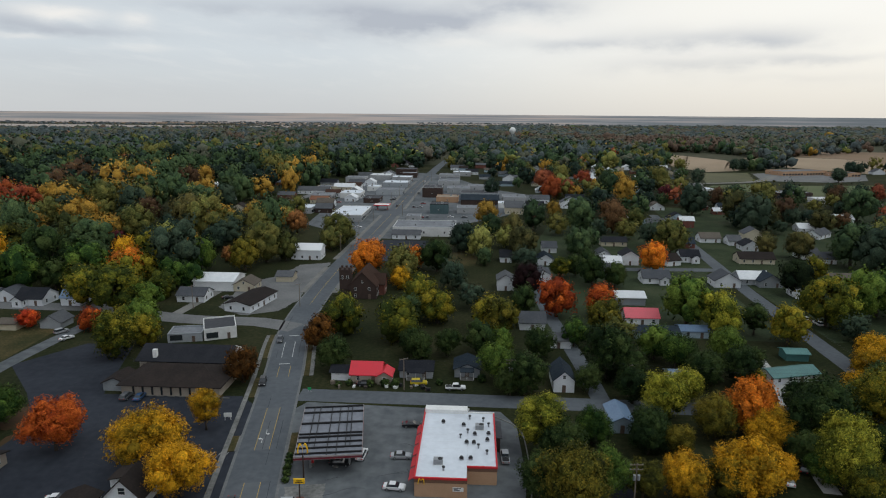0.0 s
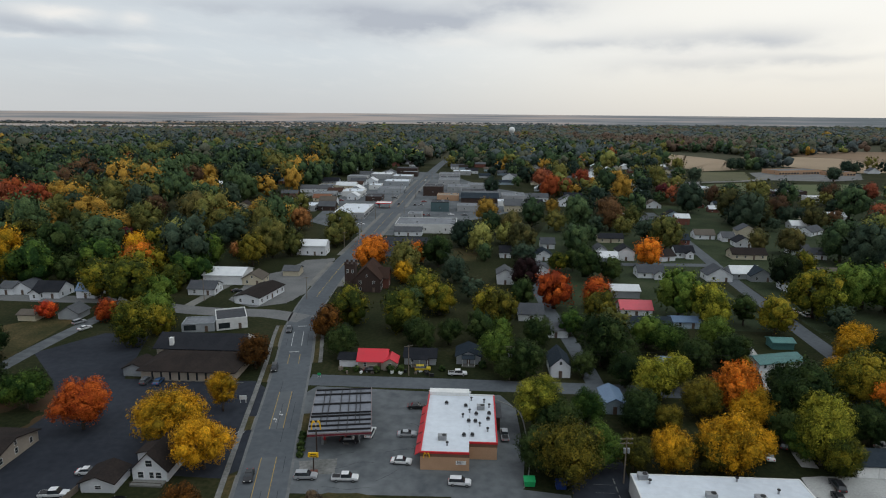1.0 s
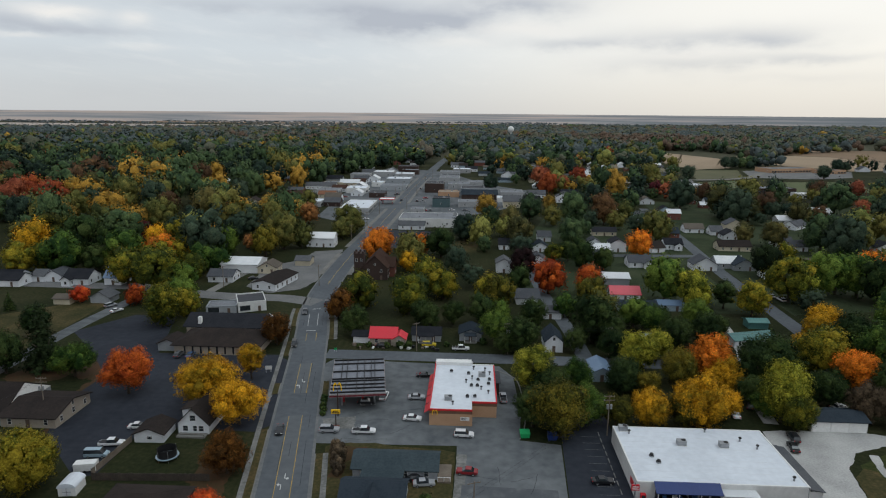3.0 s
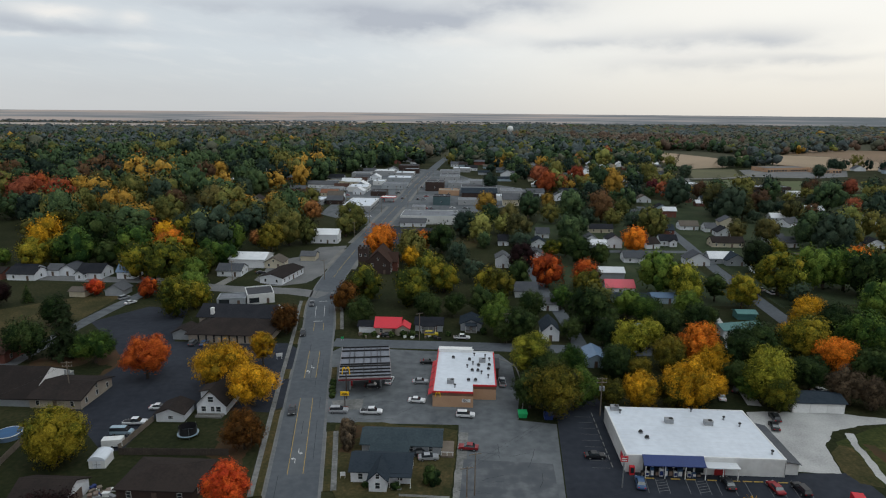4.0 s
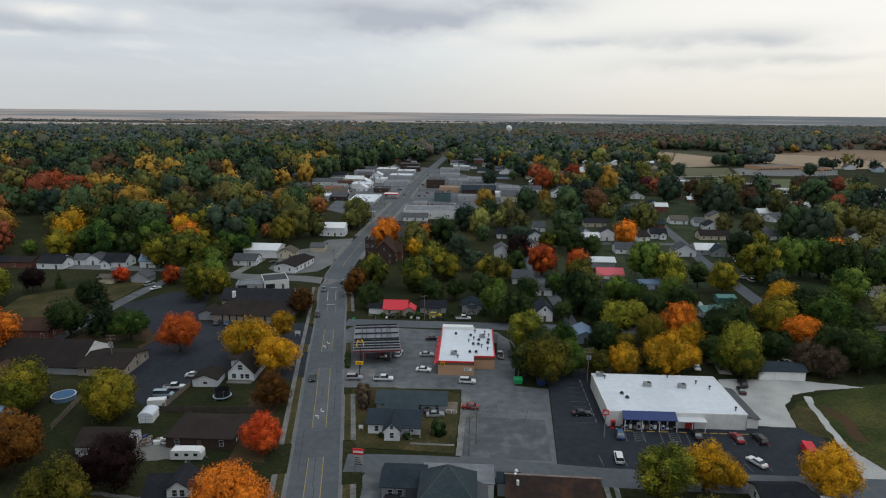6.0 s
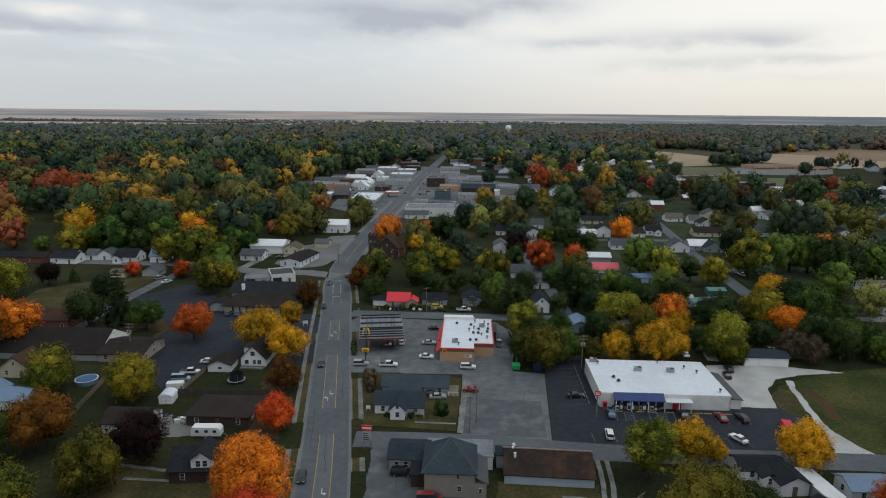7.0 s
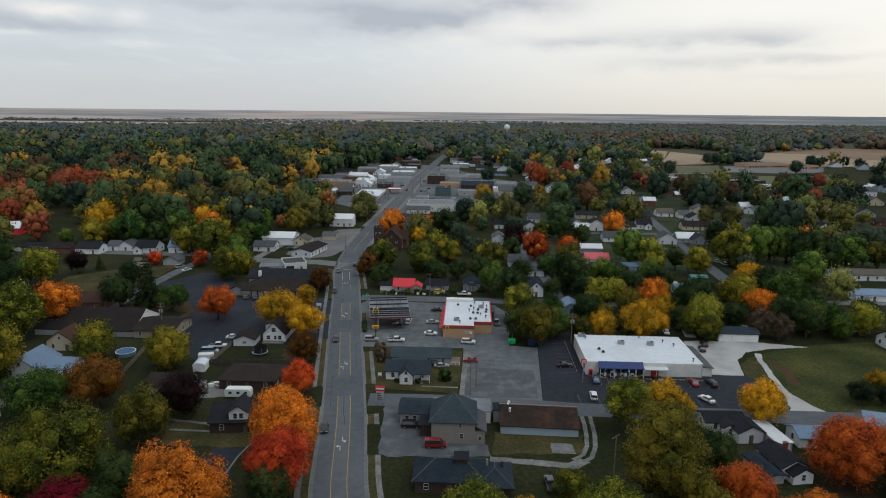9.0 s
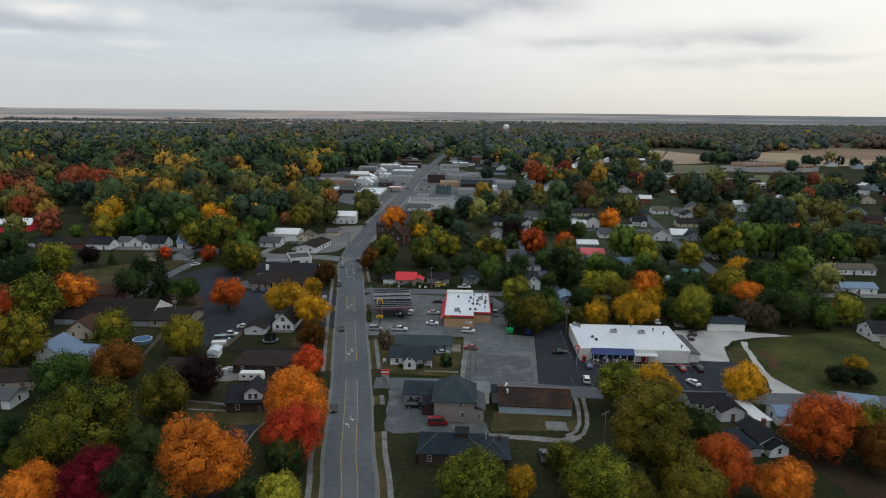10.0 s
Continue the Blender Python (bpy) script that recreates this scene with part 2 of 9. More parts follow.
ribbed("siding_taupe", (0.30, 0.275, 0.245), (0.245, 0.225, 0.20), 0.2, axis=2)
ribbed("siding_blue", (0.36, 0.45, 0.52), (0.29, 0.37, 0.44), 0.2, axis=2)
ribbed("siding_cream", (0.55, 0.49, 0.37), (0.46, 0.41, 0.31), 0.2, axis=2)
M("rusty_roof", (0.026, 0.020, 0.018), (0.070, 0.036, 0.024), grain=0.9, broad=0.22, mid=(0.036, 0.025, 0.021), rough=0.9, spec=0.08)
M("roof_seam", (0.56, 0.59, 0.63), (0.68, 0.70, 0.73), grain=1.2, broad=0.3)
M("brick_red", (0.19, 0.070, 0.050), (0.13, 0.052, 0.040), grain=3.5, broad=0.5)
M("brick_dark", (0.0600, 0.0368, 0.0296), (0.0400, 0.0272, 0.0240), grain=3.5, broad=0.5)
M("brick_tan", (0.46, 0.285, 0.175), (0.39, 0.235, 0.145), grain=3.5, broad=0.4)
M("brick_brown", (0.17, 0.095, 0.06), (0.13, 0.075, 0.05), grain=3.5, broad=0.4)
M("membrane", (0.66, 0.70, 0.755), (0.54, 0.575, 0.625), grain=0.7, broad=0.12, rough=0.6)
M("grey_roof", (0.22, 0.23, 0.25), (0.13, 0.14, 0.155), grain=0.8, broad=0.1)
M("dark_roof", (0.040, 0.042, 0.050), (0.065, 0.066, 0.072), grain=0.8, broad=0.1)
M("canopy_deck", (0.21, 0.22, 0.25), (0.15, 0.16, 0.185), grain=0.8, broad=0.2)
M("wall_grey", (0.36, 0.365, 0.37), (0.27, 0.275, 0.28), grain=1.0, broad=0.2)
M("wall_white", (0.66, 0.66, 0.65), (0.54, 0.54, 0.53), grain=1.0, broad=0.2)
M("trim_white", (0.74, 0.74, 0.73), (0.64, 0.64, 0.63), grain=2.0, broad=0.5, rough=0.55)
M("trim_maroon", (0.15, 0.020, 0.030), (0.11, 0.018, 0.026), grain=2.0, broad=0.5, rough=0.6)
M("fascia_grey", (0.30, 0.27, 0.27), (0.24, 0.21, 0.21), grain=2.0, broad=0.5, rough=0.6)
# field tan lifted towards grey-pink to imitate haze near the horizon
M("hazed_field", (0.44, 0.370, 0.325), (0.34, 0.295, 0.268), grain=0.02, broad=0.004, bump=0.0, spec=0.02)
M("trim_red", (0.55, 0.022, 0.030), (0.46, 0.02, 0.026), grain=2.0, broad=0.5, rough=0.5)
M("sign_yellow", (0.85, 0.50, 0.012), (0.78, 0.44, 0.012), grain=2.0, broad=0.5, rough=0.45)
M("sign_red", (0.60, 0.02, 0.035), (0.52, 0.018, 0.03), grain=2.0, broad=0.5, rough=0.45)
M("sign_green", (0.02, 0.36, 0.12), (0.02, 0.30, 0.10), grain=2.0, broad=0.5, rough=0.45)
M("sign_brown", (0.05, 0.030, 0.024), (0.04, 0.025, 0.02), grain=2.0, broad=0.5, rough=0.5)
M("black_steel", (0.012, 0.012, 0.014), (0.02, 0.02, 0.022), grain=2.0, broad=0.5, rough=0.5)
M("grey_metal", (0.33, 0.34, 0.35), (0.24, 0.25, 0.26), grain=2.0, broad=0.5, rough=0.45, metal=0.4)
M("rust_metal", (0.17, 0.09, 0.055), (0.23, 0.20, 0.18), grain=2.0, broad=0.8, rough=0.7)
M("pole_wood", (0.135, 0.105, 0.08), (0.20, 0.165, 0.135), grain=4.0, broad=0.8)
M("weathered_wood", (0.20, 0.165, 0.13), (0.13, 0.105, 0.085), grain=4.0, broad=0.6)
M("bark", (0.055, 0.042, 0.033), (0.085, 0.067, 0.052), grain=5.0, broad=0.8)
M("rubber", (0.012, 0.012, 0.013), (0.02, 0.02, 0.02), grain=4.0, broad=1.0)
M("pool_water", (0.010, 0.070, 0.190), (0.016, 0.100, 0.235), grain=1.0, broad=0.3, rough=0.35, spec=0.2)
M("door_paint", (0.13, 0.09, 0.07), (0.10, 0.07, 0.055), grain=2.0, broad=0.5, rough=0.6)
M("door_red", (0.42, 0.03, 0.03), (0.34, 0.028, 0.028), grain=2.0, broad=0.5, rough=0.5)
for nm, c in dict(car_white=(0.72, 0.72, 0.73), car_silver=(0.36, 0.37, 0.39), car_black=(0.015, 0.016, 0.019), car_red=(0.26, 0.015, 0.02),
                  car_blue=(0.035, 0.09, 0.20), car_grey=(0.10, 0.105, 0.115), car_pale=(0.30, 0.40, 0.47), car_yellow=(0.55, 0.42, 0.02)).items():
    M(nm, c, tuple(v * 0.9 for v in c), rough=0.28, grain=1.0, broad=0.5, bump=0.0, spec=0.6, metal=0.15)
glass = M("glass", (0.020, 0.025, 0.030), (0.030, 0.036, 0.042), rough=0.06, grain=0.5, broad=0.3, bump=0.0, spec=0.7)
lamp_lens = M("lamp_lens", (0.75, 0.75, 0.72), (0.65, 0.65, 0.62), rough=0.15, bump=0.0, spec=0.6)


def leaves(name, a, b, mid=None, fleck=0.24):
    m = material(name, a, b, 0.75, 0.42, 0.17, bump=0.0, spec=0.05, per_object=0.20, per_island=fleck, mid=mid)
    bs = m.node_tree.nodes["Principled BSDF"]
    nt = m.node_tree
    N, L = nt.nodes.new, nt.links.new
    # noise darkens the colour in spots, imitating shaded gaps between leaves
    geo, nz, mr, mx = N("ShaderNodeNewGeometry"), N("ShaderNodeTexNoise"), N("ShaderNodeMapRange"), N("ShaderNodeMix")
    nz.inputs["Scale"].default_value, nz.inputs["Detail"].default_value = 1.7, 3.0
    L(geo.outputs["Position"], nz.inputs["Vector"])
    for key, val in (("From Min", 0.36), ("From Max", 0.62), ("To Min", 0.58), ("To Max", 1.34)):
        mr.inputs[key].default_value = val
    L(nz.outputs["Fac"], mr.inputs["Value"])
    mx.data_type, mx.blend_type = "RGBA", "MULTIPLY"
    mx.inputs["Factor"].default_value = 1.0
    old = bs.inputs["Base Color"].links[0].from_socket
    L(old, mx.inputs["A"]); L(mr.outputs[0], mx.inputs["B"]); L(mx.outputs["Result"], bs.inputs["Base Color"])
    bp = N("ShaderNodeBump"); bp.inputs["Strength"].default_value = 0.7; bp.inputs["Distance"].default_value = 0.35
    L(nz.outputs["Fac"], bp.inputs["Height"]); L(bp.outputs[0], bs.inputs["Normal"])
    return m


leaves("leaf_green", (0.0160, 0.0400, 0.0105), (0.1250, 0.1750, 0.0300), (0.0560, 0.1000, 0.0185))
leaves("leaf_deep", (0.0105, 0.0220, 0.0085), (0.0620, 0.0850, 0.0250), (0.0290, 0.0510, 0.0150))
leaves("leaf_olive", (0.0320, 0.0460, 0.0100), (0.2750, 0.2080, 0.0205), (0.1200, 0.1220, 0.0148))
leaves("leaf_bronze", (0.026, 0.030, 0.008), (0.190, 0.145, 0.020), (0.085, 0.082, 0.013))
leaves("leaf_lime", (0.0423, 0.0576, 0.0087), (0.3799, 0.3382, 0.0378), (0.1852, 0.1935, 0.0225))
leaves("leaf_gold", (0.1797, 0.1163, 0.0106), (0.7250, 0.3625, 0.0194), (0.4247, 0.2235, 0.0135))
leaves("leaf_orange", (0.2990, 0.0897, 0.0138), (0.8280, 0.2472, 0.0230), (0.5520, 0.1495, 0.0172))
leaves("leaf_flame", (0.1926, 0.0328, 0.0115), (0.5394, 0.1204, 0.0212), (0.3660, 0.0636, 0.0144))
leaves("leaf_scarlet", (0.3360, 0.0336, 0.0157), (0.7616, 0.1400, 0.0246), (0.5600, 0.0672, 0.0202))
leaves("leaf_crimson", (0.0588, 0.0050, 0.0101), (0.2304, 0.0134, 0.0250), (0.1332, 0.0071, 0.0160))
leaves("leaf_plum", (0.0112, 0.0063, 0.0070), (0.0320, 0.0144, 0.0144))
leaves("leaf_rust", (0.0481, 0.0240, 0.0078), (0.1991, 0.0824, 0.0151), (0.1047, 0.0431, 0.0108))
leaves("leaf_conifer", (0.0062, 0.0125, 0.0060), (0.0290, 0.0440, 0.0170))
leaves("leaf_bare", (0.0420, 0.0336, 0.0238), (0.1200, 0.0840, 0.0520))
# whole woods, where leaves run together; colours muted and blued as distance haze
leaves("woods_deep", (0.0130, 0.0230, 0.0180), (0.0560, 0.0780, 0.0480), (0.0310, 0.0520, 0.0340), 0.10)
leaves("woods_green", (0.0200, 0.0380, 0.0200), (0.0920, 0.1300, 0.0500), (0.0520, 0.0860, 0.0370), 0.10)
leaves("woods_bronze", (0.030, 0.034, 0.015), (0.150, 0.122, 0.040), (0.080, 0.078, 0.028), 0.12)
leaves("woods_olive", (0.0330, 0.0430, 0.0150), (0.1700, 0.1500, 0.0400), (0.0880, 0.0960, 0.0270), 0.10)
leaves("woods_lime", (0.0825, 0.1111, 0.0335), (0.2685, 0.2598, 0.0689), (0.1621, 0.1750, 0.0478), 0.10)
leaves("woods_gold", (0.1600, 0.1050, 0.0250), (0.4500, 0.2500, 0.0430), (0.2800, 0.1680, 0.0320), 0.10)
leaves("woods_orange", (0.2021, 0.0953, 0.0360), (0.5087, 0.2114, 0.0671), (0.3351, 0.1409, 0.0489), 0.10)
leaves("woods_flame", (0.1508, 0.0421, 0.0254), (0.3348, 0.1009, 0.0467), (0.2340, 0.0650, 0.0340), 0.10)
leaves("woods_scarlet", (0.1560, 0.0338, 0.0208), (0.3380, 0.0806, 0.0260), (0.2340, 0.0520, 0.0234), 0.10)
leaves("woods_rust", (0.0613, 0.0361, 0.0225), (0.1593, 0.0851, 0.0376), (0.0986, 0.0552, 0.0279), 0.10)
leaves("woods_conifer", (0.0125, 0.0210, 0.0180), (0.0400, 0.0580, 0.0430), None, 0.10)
# orange and green for the farthest woods, with haze mixed into the colour
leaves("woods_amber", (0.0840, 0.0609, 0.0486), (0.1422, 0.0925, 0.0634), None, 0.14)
leaves("woods_hazy_green", (0.062, 0.072, 0.054), (0.108, 0.110, 0.074), None, 0.10)
leaves("woods_crimson", (0.0600, 0.0140, 0.0180), (0.1100, 0.0220, 0.0260), None, 0.14)
leaves("woods_plum", (0.0180, 0.0120, 0.0140), (0.0360, 0.0200, 0.0220), None, 0.14)
leaves("woods_bare", (0.0600, 0.0500, 0.0400), (0.1100, 0.0900, 0.0680), None, 0.14)
# greys and browns for the farthest woods, paled to imitate haze
leaves("woods_hazed", (0.064, 0.082, 0.084), (0.098, 0.116, 0.108), None, 0.10)
leaves("woods_far_haze", (0.105, 0.122, 0.130), (0.150, 0.160, 0.158), None, 0.06)
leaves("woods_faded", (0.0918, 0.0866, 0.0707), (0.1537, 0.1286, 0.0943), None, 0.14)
M("pale_asphalt", (0.185, 0.185, 0.183), (0.120, 0.122, 0.124), grain=1.2, broad=0.10, bump=0.2, spec=0.1)


# ---------------------------------------------------------------- mesh helpers
class Shape:
    """Vertices and faces gathered piece by piece for one mesh."""

    def __init__(self):
        self.v, self.f = [], []

    def add(self, verts, faces):
        k = len(self.v)
        self.v += [tuple(p) for p in verts]
        self.f += [tuple(i + k for i in f) for f in faces]
        return self

    def box(self, x0, y0, z0, x1, y1, z1):
        v = [(x, y, z) for z in (z0, z1) for y in (y0, y1) for x in (x0, x1)]
        return self.add(v, [(0, 2, 3, 1), (4, 5, 7, 6), (0, 1, 5, 4), (2, 6, 7, 3), (0, 4, 6, 2), (1, 3, 7, 5)])

    def block(self, cx, cy, z0, w, d, h):
        return self.box(cx - w / 2, cy - d / 2, z0, cx + w / 2, cy + d / 2, z0 + h)

    def prism(self, profile, a, b, axis):
        """A closed outline (u, z) drawn along x or y from a to b."""
        n = len(profile)
        at = (lambda s, u, z: (s, u, z)) if axis == "x" else (lambda s, u, z: (u, s, z))
        v = [at(a, u, z) for u, z in profile] + [at(b, u, z) for u, z in profile]
        f = [tuple(range(n)), tuple(range(2 * n - 1, n - 1, -1))]
        f += [(i, i + n, (i + 1) % n + n, (i + 1) % n) for i in range(n)]
        return self.add(v, f)

    def tube(self, p, q, r0, r1, n=8):
        p, q = Vector(p), Vector(q)
        d = (q - p).normalized()
        s = d.orthogonal().normalized()
        t = d.cross(s)
        ring = [s * math.cos(2 * math.pi * i / n) + t * math.sin(2 * math.pi * i / n) for i in range(n)]
        v = [p + c * r0 for c in ring] + [q + c * r1 for c in ring]
        f = [(i, (i + 1) % n, (i + 1) % n + n, i + n) for i in range(n)]
        f += [tuple(range(n - 1, -1, -1)), tuple(range(n, 2 * n))]
        return self.add(v, f)

    def mesh(self, name, mat, smooth=False):
        me = bpy.data.meshes.new(name)
        me.from_pydata(self.v, [], self.f)
        bm = bmesh.new()
        bm.from_mesh(me)
        bmesh.ops.recalc_face_normals(bm, faces=bm.faces)
        bm.to_mesh(me)
        bm.free()
        if smooth:
            me.polygons.foreach_set("use_smooth", [True] * len(me.polygons))
        me.materials.append(MATS[mat])
        return me


def part(name, shape, mat, parent=None, label="", smooth=False, at=None):
    data = shape.mesh(name, mat, smooth) if isinstance(shape, Shape) else shape
    ob = new(name, data)
    if parent is not None:
        ob.parent = parent
    if at is not None:
        ob.matrix_basis = at
    if label:
        ob["label"] = label
    return ob


def thing(name, x, y, rz, label, category, group="", z=0.0, kind=""):
    ob = new(name)
    ob.matrix_basis = pose(x, y, z, 0, 0, rz)
    return tagged(ob, label, category, group, kind)


CLEAR_VIEW = []  # (x, y, half width) of houses that scattered trees must not hide from the camera
FOOT = []  # (x, y, radius) of what stands on the ground, so that scattered trees keep off


def keep(x, y, r):
    FOOT.append((x, y, r))

# ---------------------------------------------------------------- ground, roads
def worn(outline, step, far):
    """The outline cut into short steps, each shifted a little, as edges of gravel, grass and old asphalt are."""
    out = []
    for (x0, y0), (x1, y1) in zip(outline, outline[1:] + outline[:1]):
        n = max(1, int(math.hypot(x1 - x0, y1 - y0) / step))
        for i in range(n):
            x, y = x0 + (x1 - x0) * i / n, y0 + (y1 - y0) * i / n
            q = noise.noise_vector(Vector((x * 0.45, y * 0.45, 1.7))) + 0.6 * noise.noise_vector(Vector((x * 1.7, y * 1.7, 5.1)))
            out.append((x + far * q.x, y + far * q.y))
    return out


def sheet(name, outline, z, mat, label, parent=None, thick=0.0, category="ground", edge=0.0):
    """A flat piece of ground with the outline (x, y); with thick it is a slab with real edges, with edge its rim is uneven."""
    s = Shape()
    if edge:
        outline = worn(outline, 0.9, edge)
    n = len(outline)
    if thick:
        s.add([(x, y, z - thick) for x, y in outline] + [(x, y, z) for x, y in outline],
              [tuple(range(n, 2 * n))] + [(i, (i + 1) % n, (i + 1) % n + n, i + n) for i in range(n)])
    else:
        s.add([(x, y, z) for x, y in outline], [tuple(range(n))])
    ob = part(name, s, mat, parent)
    if parent is None:
        tagged(ob, label, category, kind="structure")
    return ob


def offset(line, d):
    """The line of points moved d metres to its right."""
    out = []
    for i, (x, y) in enumerate(line):
        x0, y0 = line[max(i - 1, 0)]
        x1, y1 = line[min(i + 1, len(line) - 1)]
        k = math.hypot(x1 - x0, y1 - y0)
        out.append((x + (y1 - y0) / k * d, y - (x1 - x0) / k * d))
    return out


def smooth_line(line, step=6.0):
    """A Catmull-Rom curve through the points."""
    pts = [line[0]] + list(line) + [line[-1]]
    out = []
    for a, b, c, d in zip(pts, pts[1:], pts[2:], pts[3:]):
        n = max(1, int(math.dist(b, c) / step))
        for i in range(n):
            t = i / n
            out.append(tuple(0.5 * (2 * q + (r - p) * t + (2 * p - 5 * q + 4 * r - s) * t * t + (3 * q - p - 3 * r + s) * t ** 3)
                             for p, q, r, s in zip(a, b, c, d)))
    return out + [tuple(line[-1])]


def ribbon(name, line, left, right, z, mat, label="", parent=None, thick=0.0, category="road"):
    """A strip along a line, from left to right metres off it (right is positive)."""
    a, b = offset(line, left), offset(line, right)
    n = len(line)
    s = Shape()
    s.add([(x, y, z) for x, y in a] + [(x, y, z) for x, y in b], [(i, i + 1, i + 1 + n, i + n) for i in range(n - 1)])
    if thick:
        for edge in (a, b):
            s.add([(x, y, z) for x, y in edge] + [(x, y, z - thick) for x, y in edge], [(i, i + 1, i + 1 + n, i + n) for i in range(n - 1)])
        for i in (0, n - 1):
            s.add([(*a[i], z), (*b[i], z), (*b[i], z - thick), (*a[i], z - thick)], [(0, 1, 2, 3)])
    ob = part(name, s, mat, parent)
    if parent is None:
        tagged(ob, label, category, kind="structure")
    return ob


def between(line, y0, y1):
    return [p for p in line if y0 <= p[1] <= y1]


sheet("ground", [(-4900, -900), (4900, -900), (4900, 4900), (-4900, 4900)], 0.0, "grass", "autumn grass and bare earth under the town's trees")

MAIN = smooth_line([(-6, -150), (-20.5, -10), (-26.4, 25.7), (-29.9, 47.5), (-35.4, 77), (-43.5, 119), (-52.0, 165), (-59.0, 200), (-62.2, 235), (-63.0, 290),
                    (-61.6, 360), (-59.5, 470), (-58.0, 600), (-53.5, 740), (-45.6, 950), (-26, 1290)])
main_road = ribbon("road_main", MAIN, -5.8, 5.8, 0.03, "road_asphalt", "grey asphalt main street with a yellow-lined turning lane")
SIDE = [(-44, 154.0), (0, 153.6), (40, 153.0), (118, 151.5)]
ribbon("road_side", SIDE, -3.7, 3.7, 0.026, "road_asphalt", "grey asphalt side street behind the restaurant")
LOWER = smooth_line([(-26, 62.2), (-10, 62.6), (10, 61.8), (30, 60.0), (60, 59.3), (140, 59.0)])
ribbon("road_lower", LOWER, -3.6, 3.6, 0.026, "road_asphalt", "grey asphalt side street before the store")
EAST = smooth_line([(118.0, 151), (119.5, 190), (121.5, 230), (123.8, 275), (128.5, 325), (133.8, 390), (141, 480)])
ribbon("road_east", EAST, -3.4, 3.4, 0.022, "road_asphalt", "narrow grey asphalt street between houses")
CROSS = smooth_line([(-60, 207), (-75, 212.4), (-92, 212.8), (-110, 215), (-142, 224), (-170, 224.5), (-260, 228)])
ribbon("road_cross", CROSS, -4.6, 4.6, 0.034, "pale_asphalt", "pale grey asphalt street that leaves the crossing")
ALLEY = smooth_line([(-137, 120), (-138, 166), (-136.5, 194), (-134, 216)])
ribbon("road_alley", ALLEY, -2.8, 2.8, 0.022, "old_asphalt", "worn grey asphalt lane beside a lawn")
LANE = smooth_line([(38, 153), (37, 175), (35, 200), (32, 235), (31, 280)])
ribbon("road_lane", LANE, -2.6, 2.6, 0.022, "road_asphalt", "narrow asphalt lane under trees")
ribbon("road_north", [(38, 302), (60, 303), (130, 306)], -3.2, 3.2, 0.024, "road_asphalt", "asphalt cross street in the residential blocks")
ribbon("road_town", [(-110, 472), (-59, 474), (-20, 475)], -4.0, 4.0, 0.024, "road_asphalt", "asphalt cross street in the town centre")
ribbon("road_back", smooth_line([(-158, 520), (-141, 602), (-130, 668), (-120, 735), (-108, 820)]), -5.0, 5.0, 0.020, "pale_asphalt", "pale street behind the town centre")
ribbon("road_west", smooth_line([(-88, 400), (-92, 474), (-96, 600), (-100, 690)]), -4.5, 4.5, 0.022, "old_asphalt", "pale asphalt street behind the shops")

# paler than the grass, to lighten dark gaps among the hazed far trees
sheet("ground", [(-2900, 930), (2900, 930), (3600, 3600), (-3600, 3600)], 0.008, "woodland_floor", "pale floor under the far woods")

# pale gutters, a worn paler turning lane and tarred seams on the main street
for side in (-1, 1):
    lo, hi = sorted((side * 5.15, side * 5.8))
    for a, b in ((-140, 300), (312, 462), (486, 760)):
        ribbon("gutter", between(MAIN, a, b), lo, hi, 0.034, "gutter", parent=main_road)
for a, b in ((-140, 66), (71, 118), (122, 146)):
    ribbon("turning_lane", between(MAIN, a, b), -1.6, 1.6, 0.034, "road_turn_lane", parent=main_road)
seams = random.Random(12)
for k in range(26):
    y0 = seams.uniform(-60, 240)
    cut_line = between(MAIN, y0, y0 + seams.uniform(7, 26))
    d = seams.choice((-3.5, 3.4, -1.7, 1.75, 0.1)) + seams.uniform(-0.25, 0.25)
    if len(cut_line) > 1:
        ribbon("tar_seam", cut_line, d - 0.05, d + 0.05, 0.039, "tar_seam", parent=main_road)


def wander(x, y, heading, length, rng):
    """A crack that runs about along a heading (degrees)."""
    out = [(x, y)]
    for i in range(max(2, int(length / 1.3))):
        heading += rng.uniform(-24, 24)
        x, y = x + 1.3 * math.cos(radians(heading)), y + 1.3 * math.sin(radians(heading))
        out.append((x, y))
    return out


for x0, y0, x1, y1, n in ((-30, 102, -10, 116, 5), (-20, 110, -10, 146, 4), (0, 64, 18, 100, 9), (24, 64, 70, 78, 7), (-19, 38, -4, 58, 5), (-95, 106, -62, 148, 10), (-130, 168, -100, 184, 4)):
    for k in range(n):
        line = wander(seams.uniform(x0, x1), seams.uniform(y0, y1), seams.choice((0, 90, 180, 45)), seams.uniform(4, 11), seams)
        ribbon("tar_seam", line, -0.045, 0.045, 0.032, "tar_seam", "dark tar-filled crack in the asphalt", category="crack")

# yellow lane lines, turning-lane arrows and white bay marks
for d in (-1.65, 1.65):
    for a, b in ((-140, 66), (71, 118), (122, 146), (162, 178)):
        ribbon("lane_line", between(MAIN, a, b), d - 0.07, d + 0.07, 0.040, "paint_yellow", parent=main_road)
for a, b in ((232, 300), (310, 465), (485, 760)):
    for d in (-0.14, 0.14):
        ribbon("lane_line", between(MAIN, a, b), d - 0.045, d + 0.045, 0.040, "paint_yellow", parent=main_road)
for d in (-1.7, 1.6):
    ribbon("lane_line", between(MAIN, 176, 199), d - 0.08, d + 0.08, 0.040, "paint_white", parent=main_road)


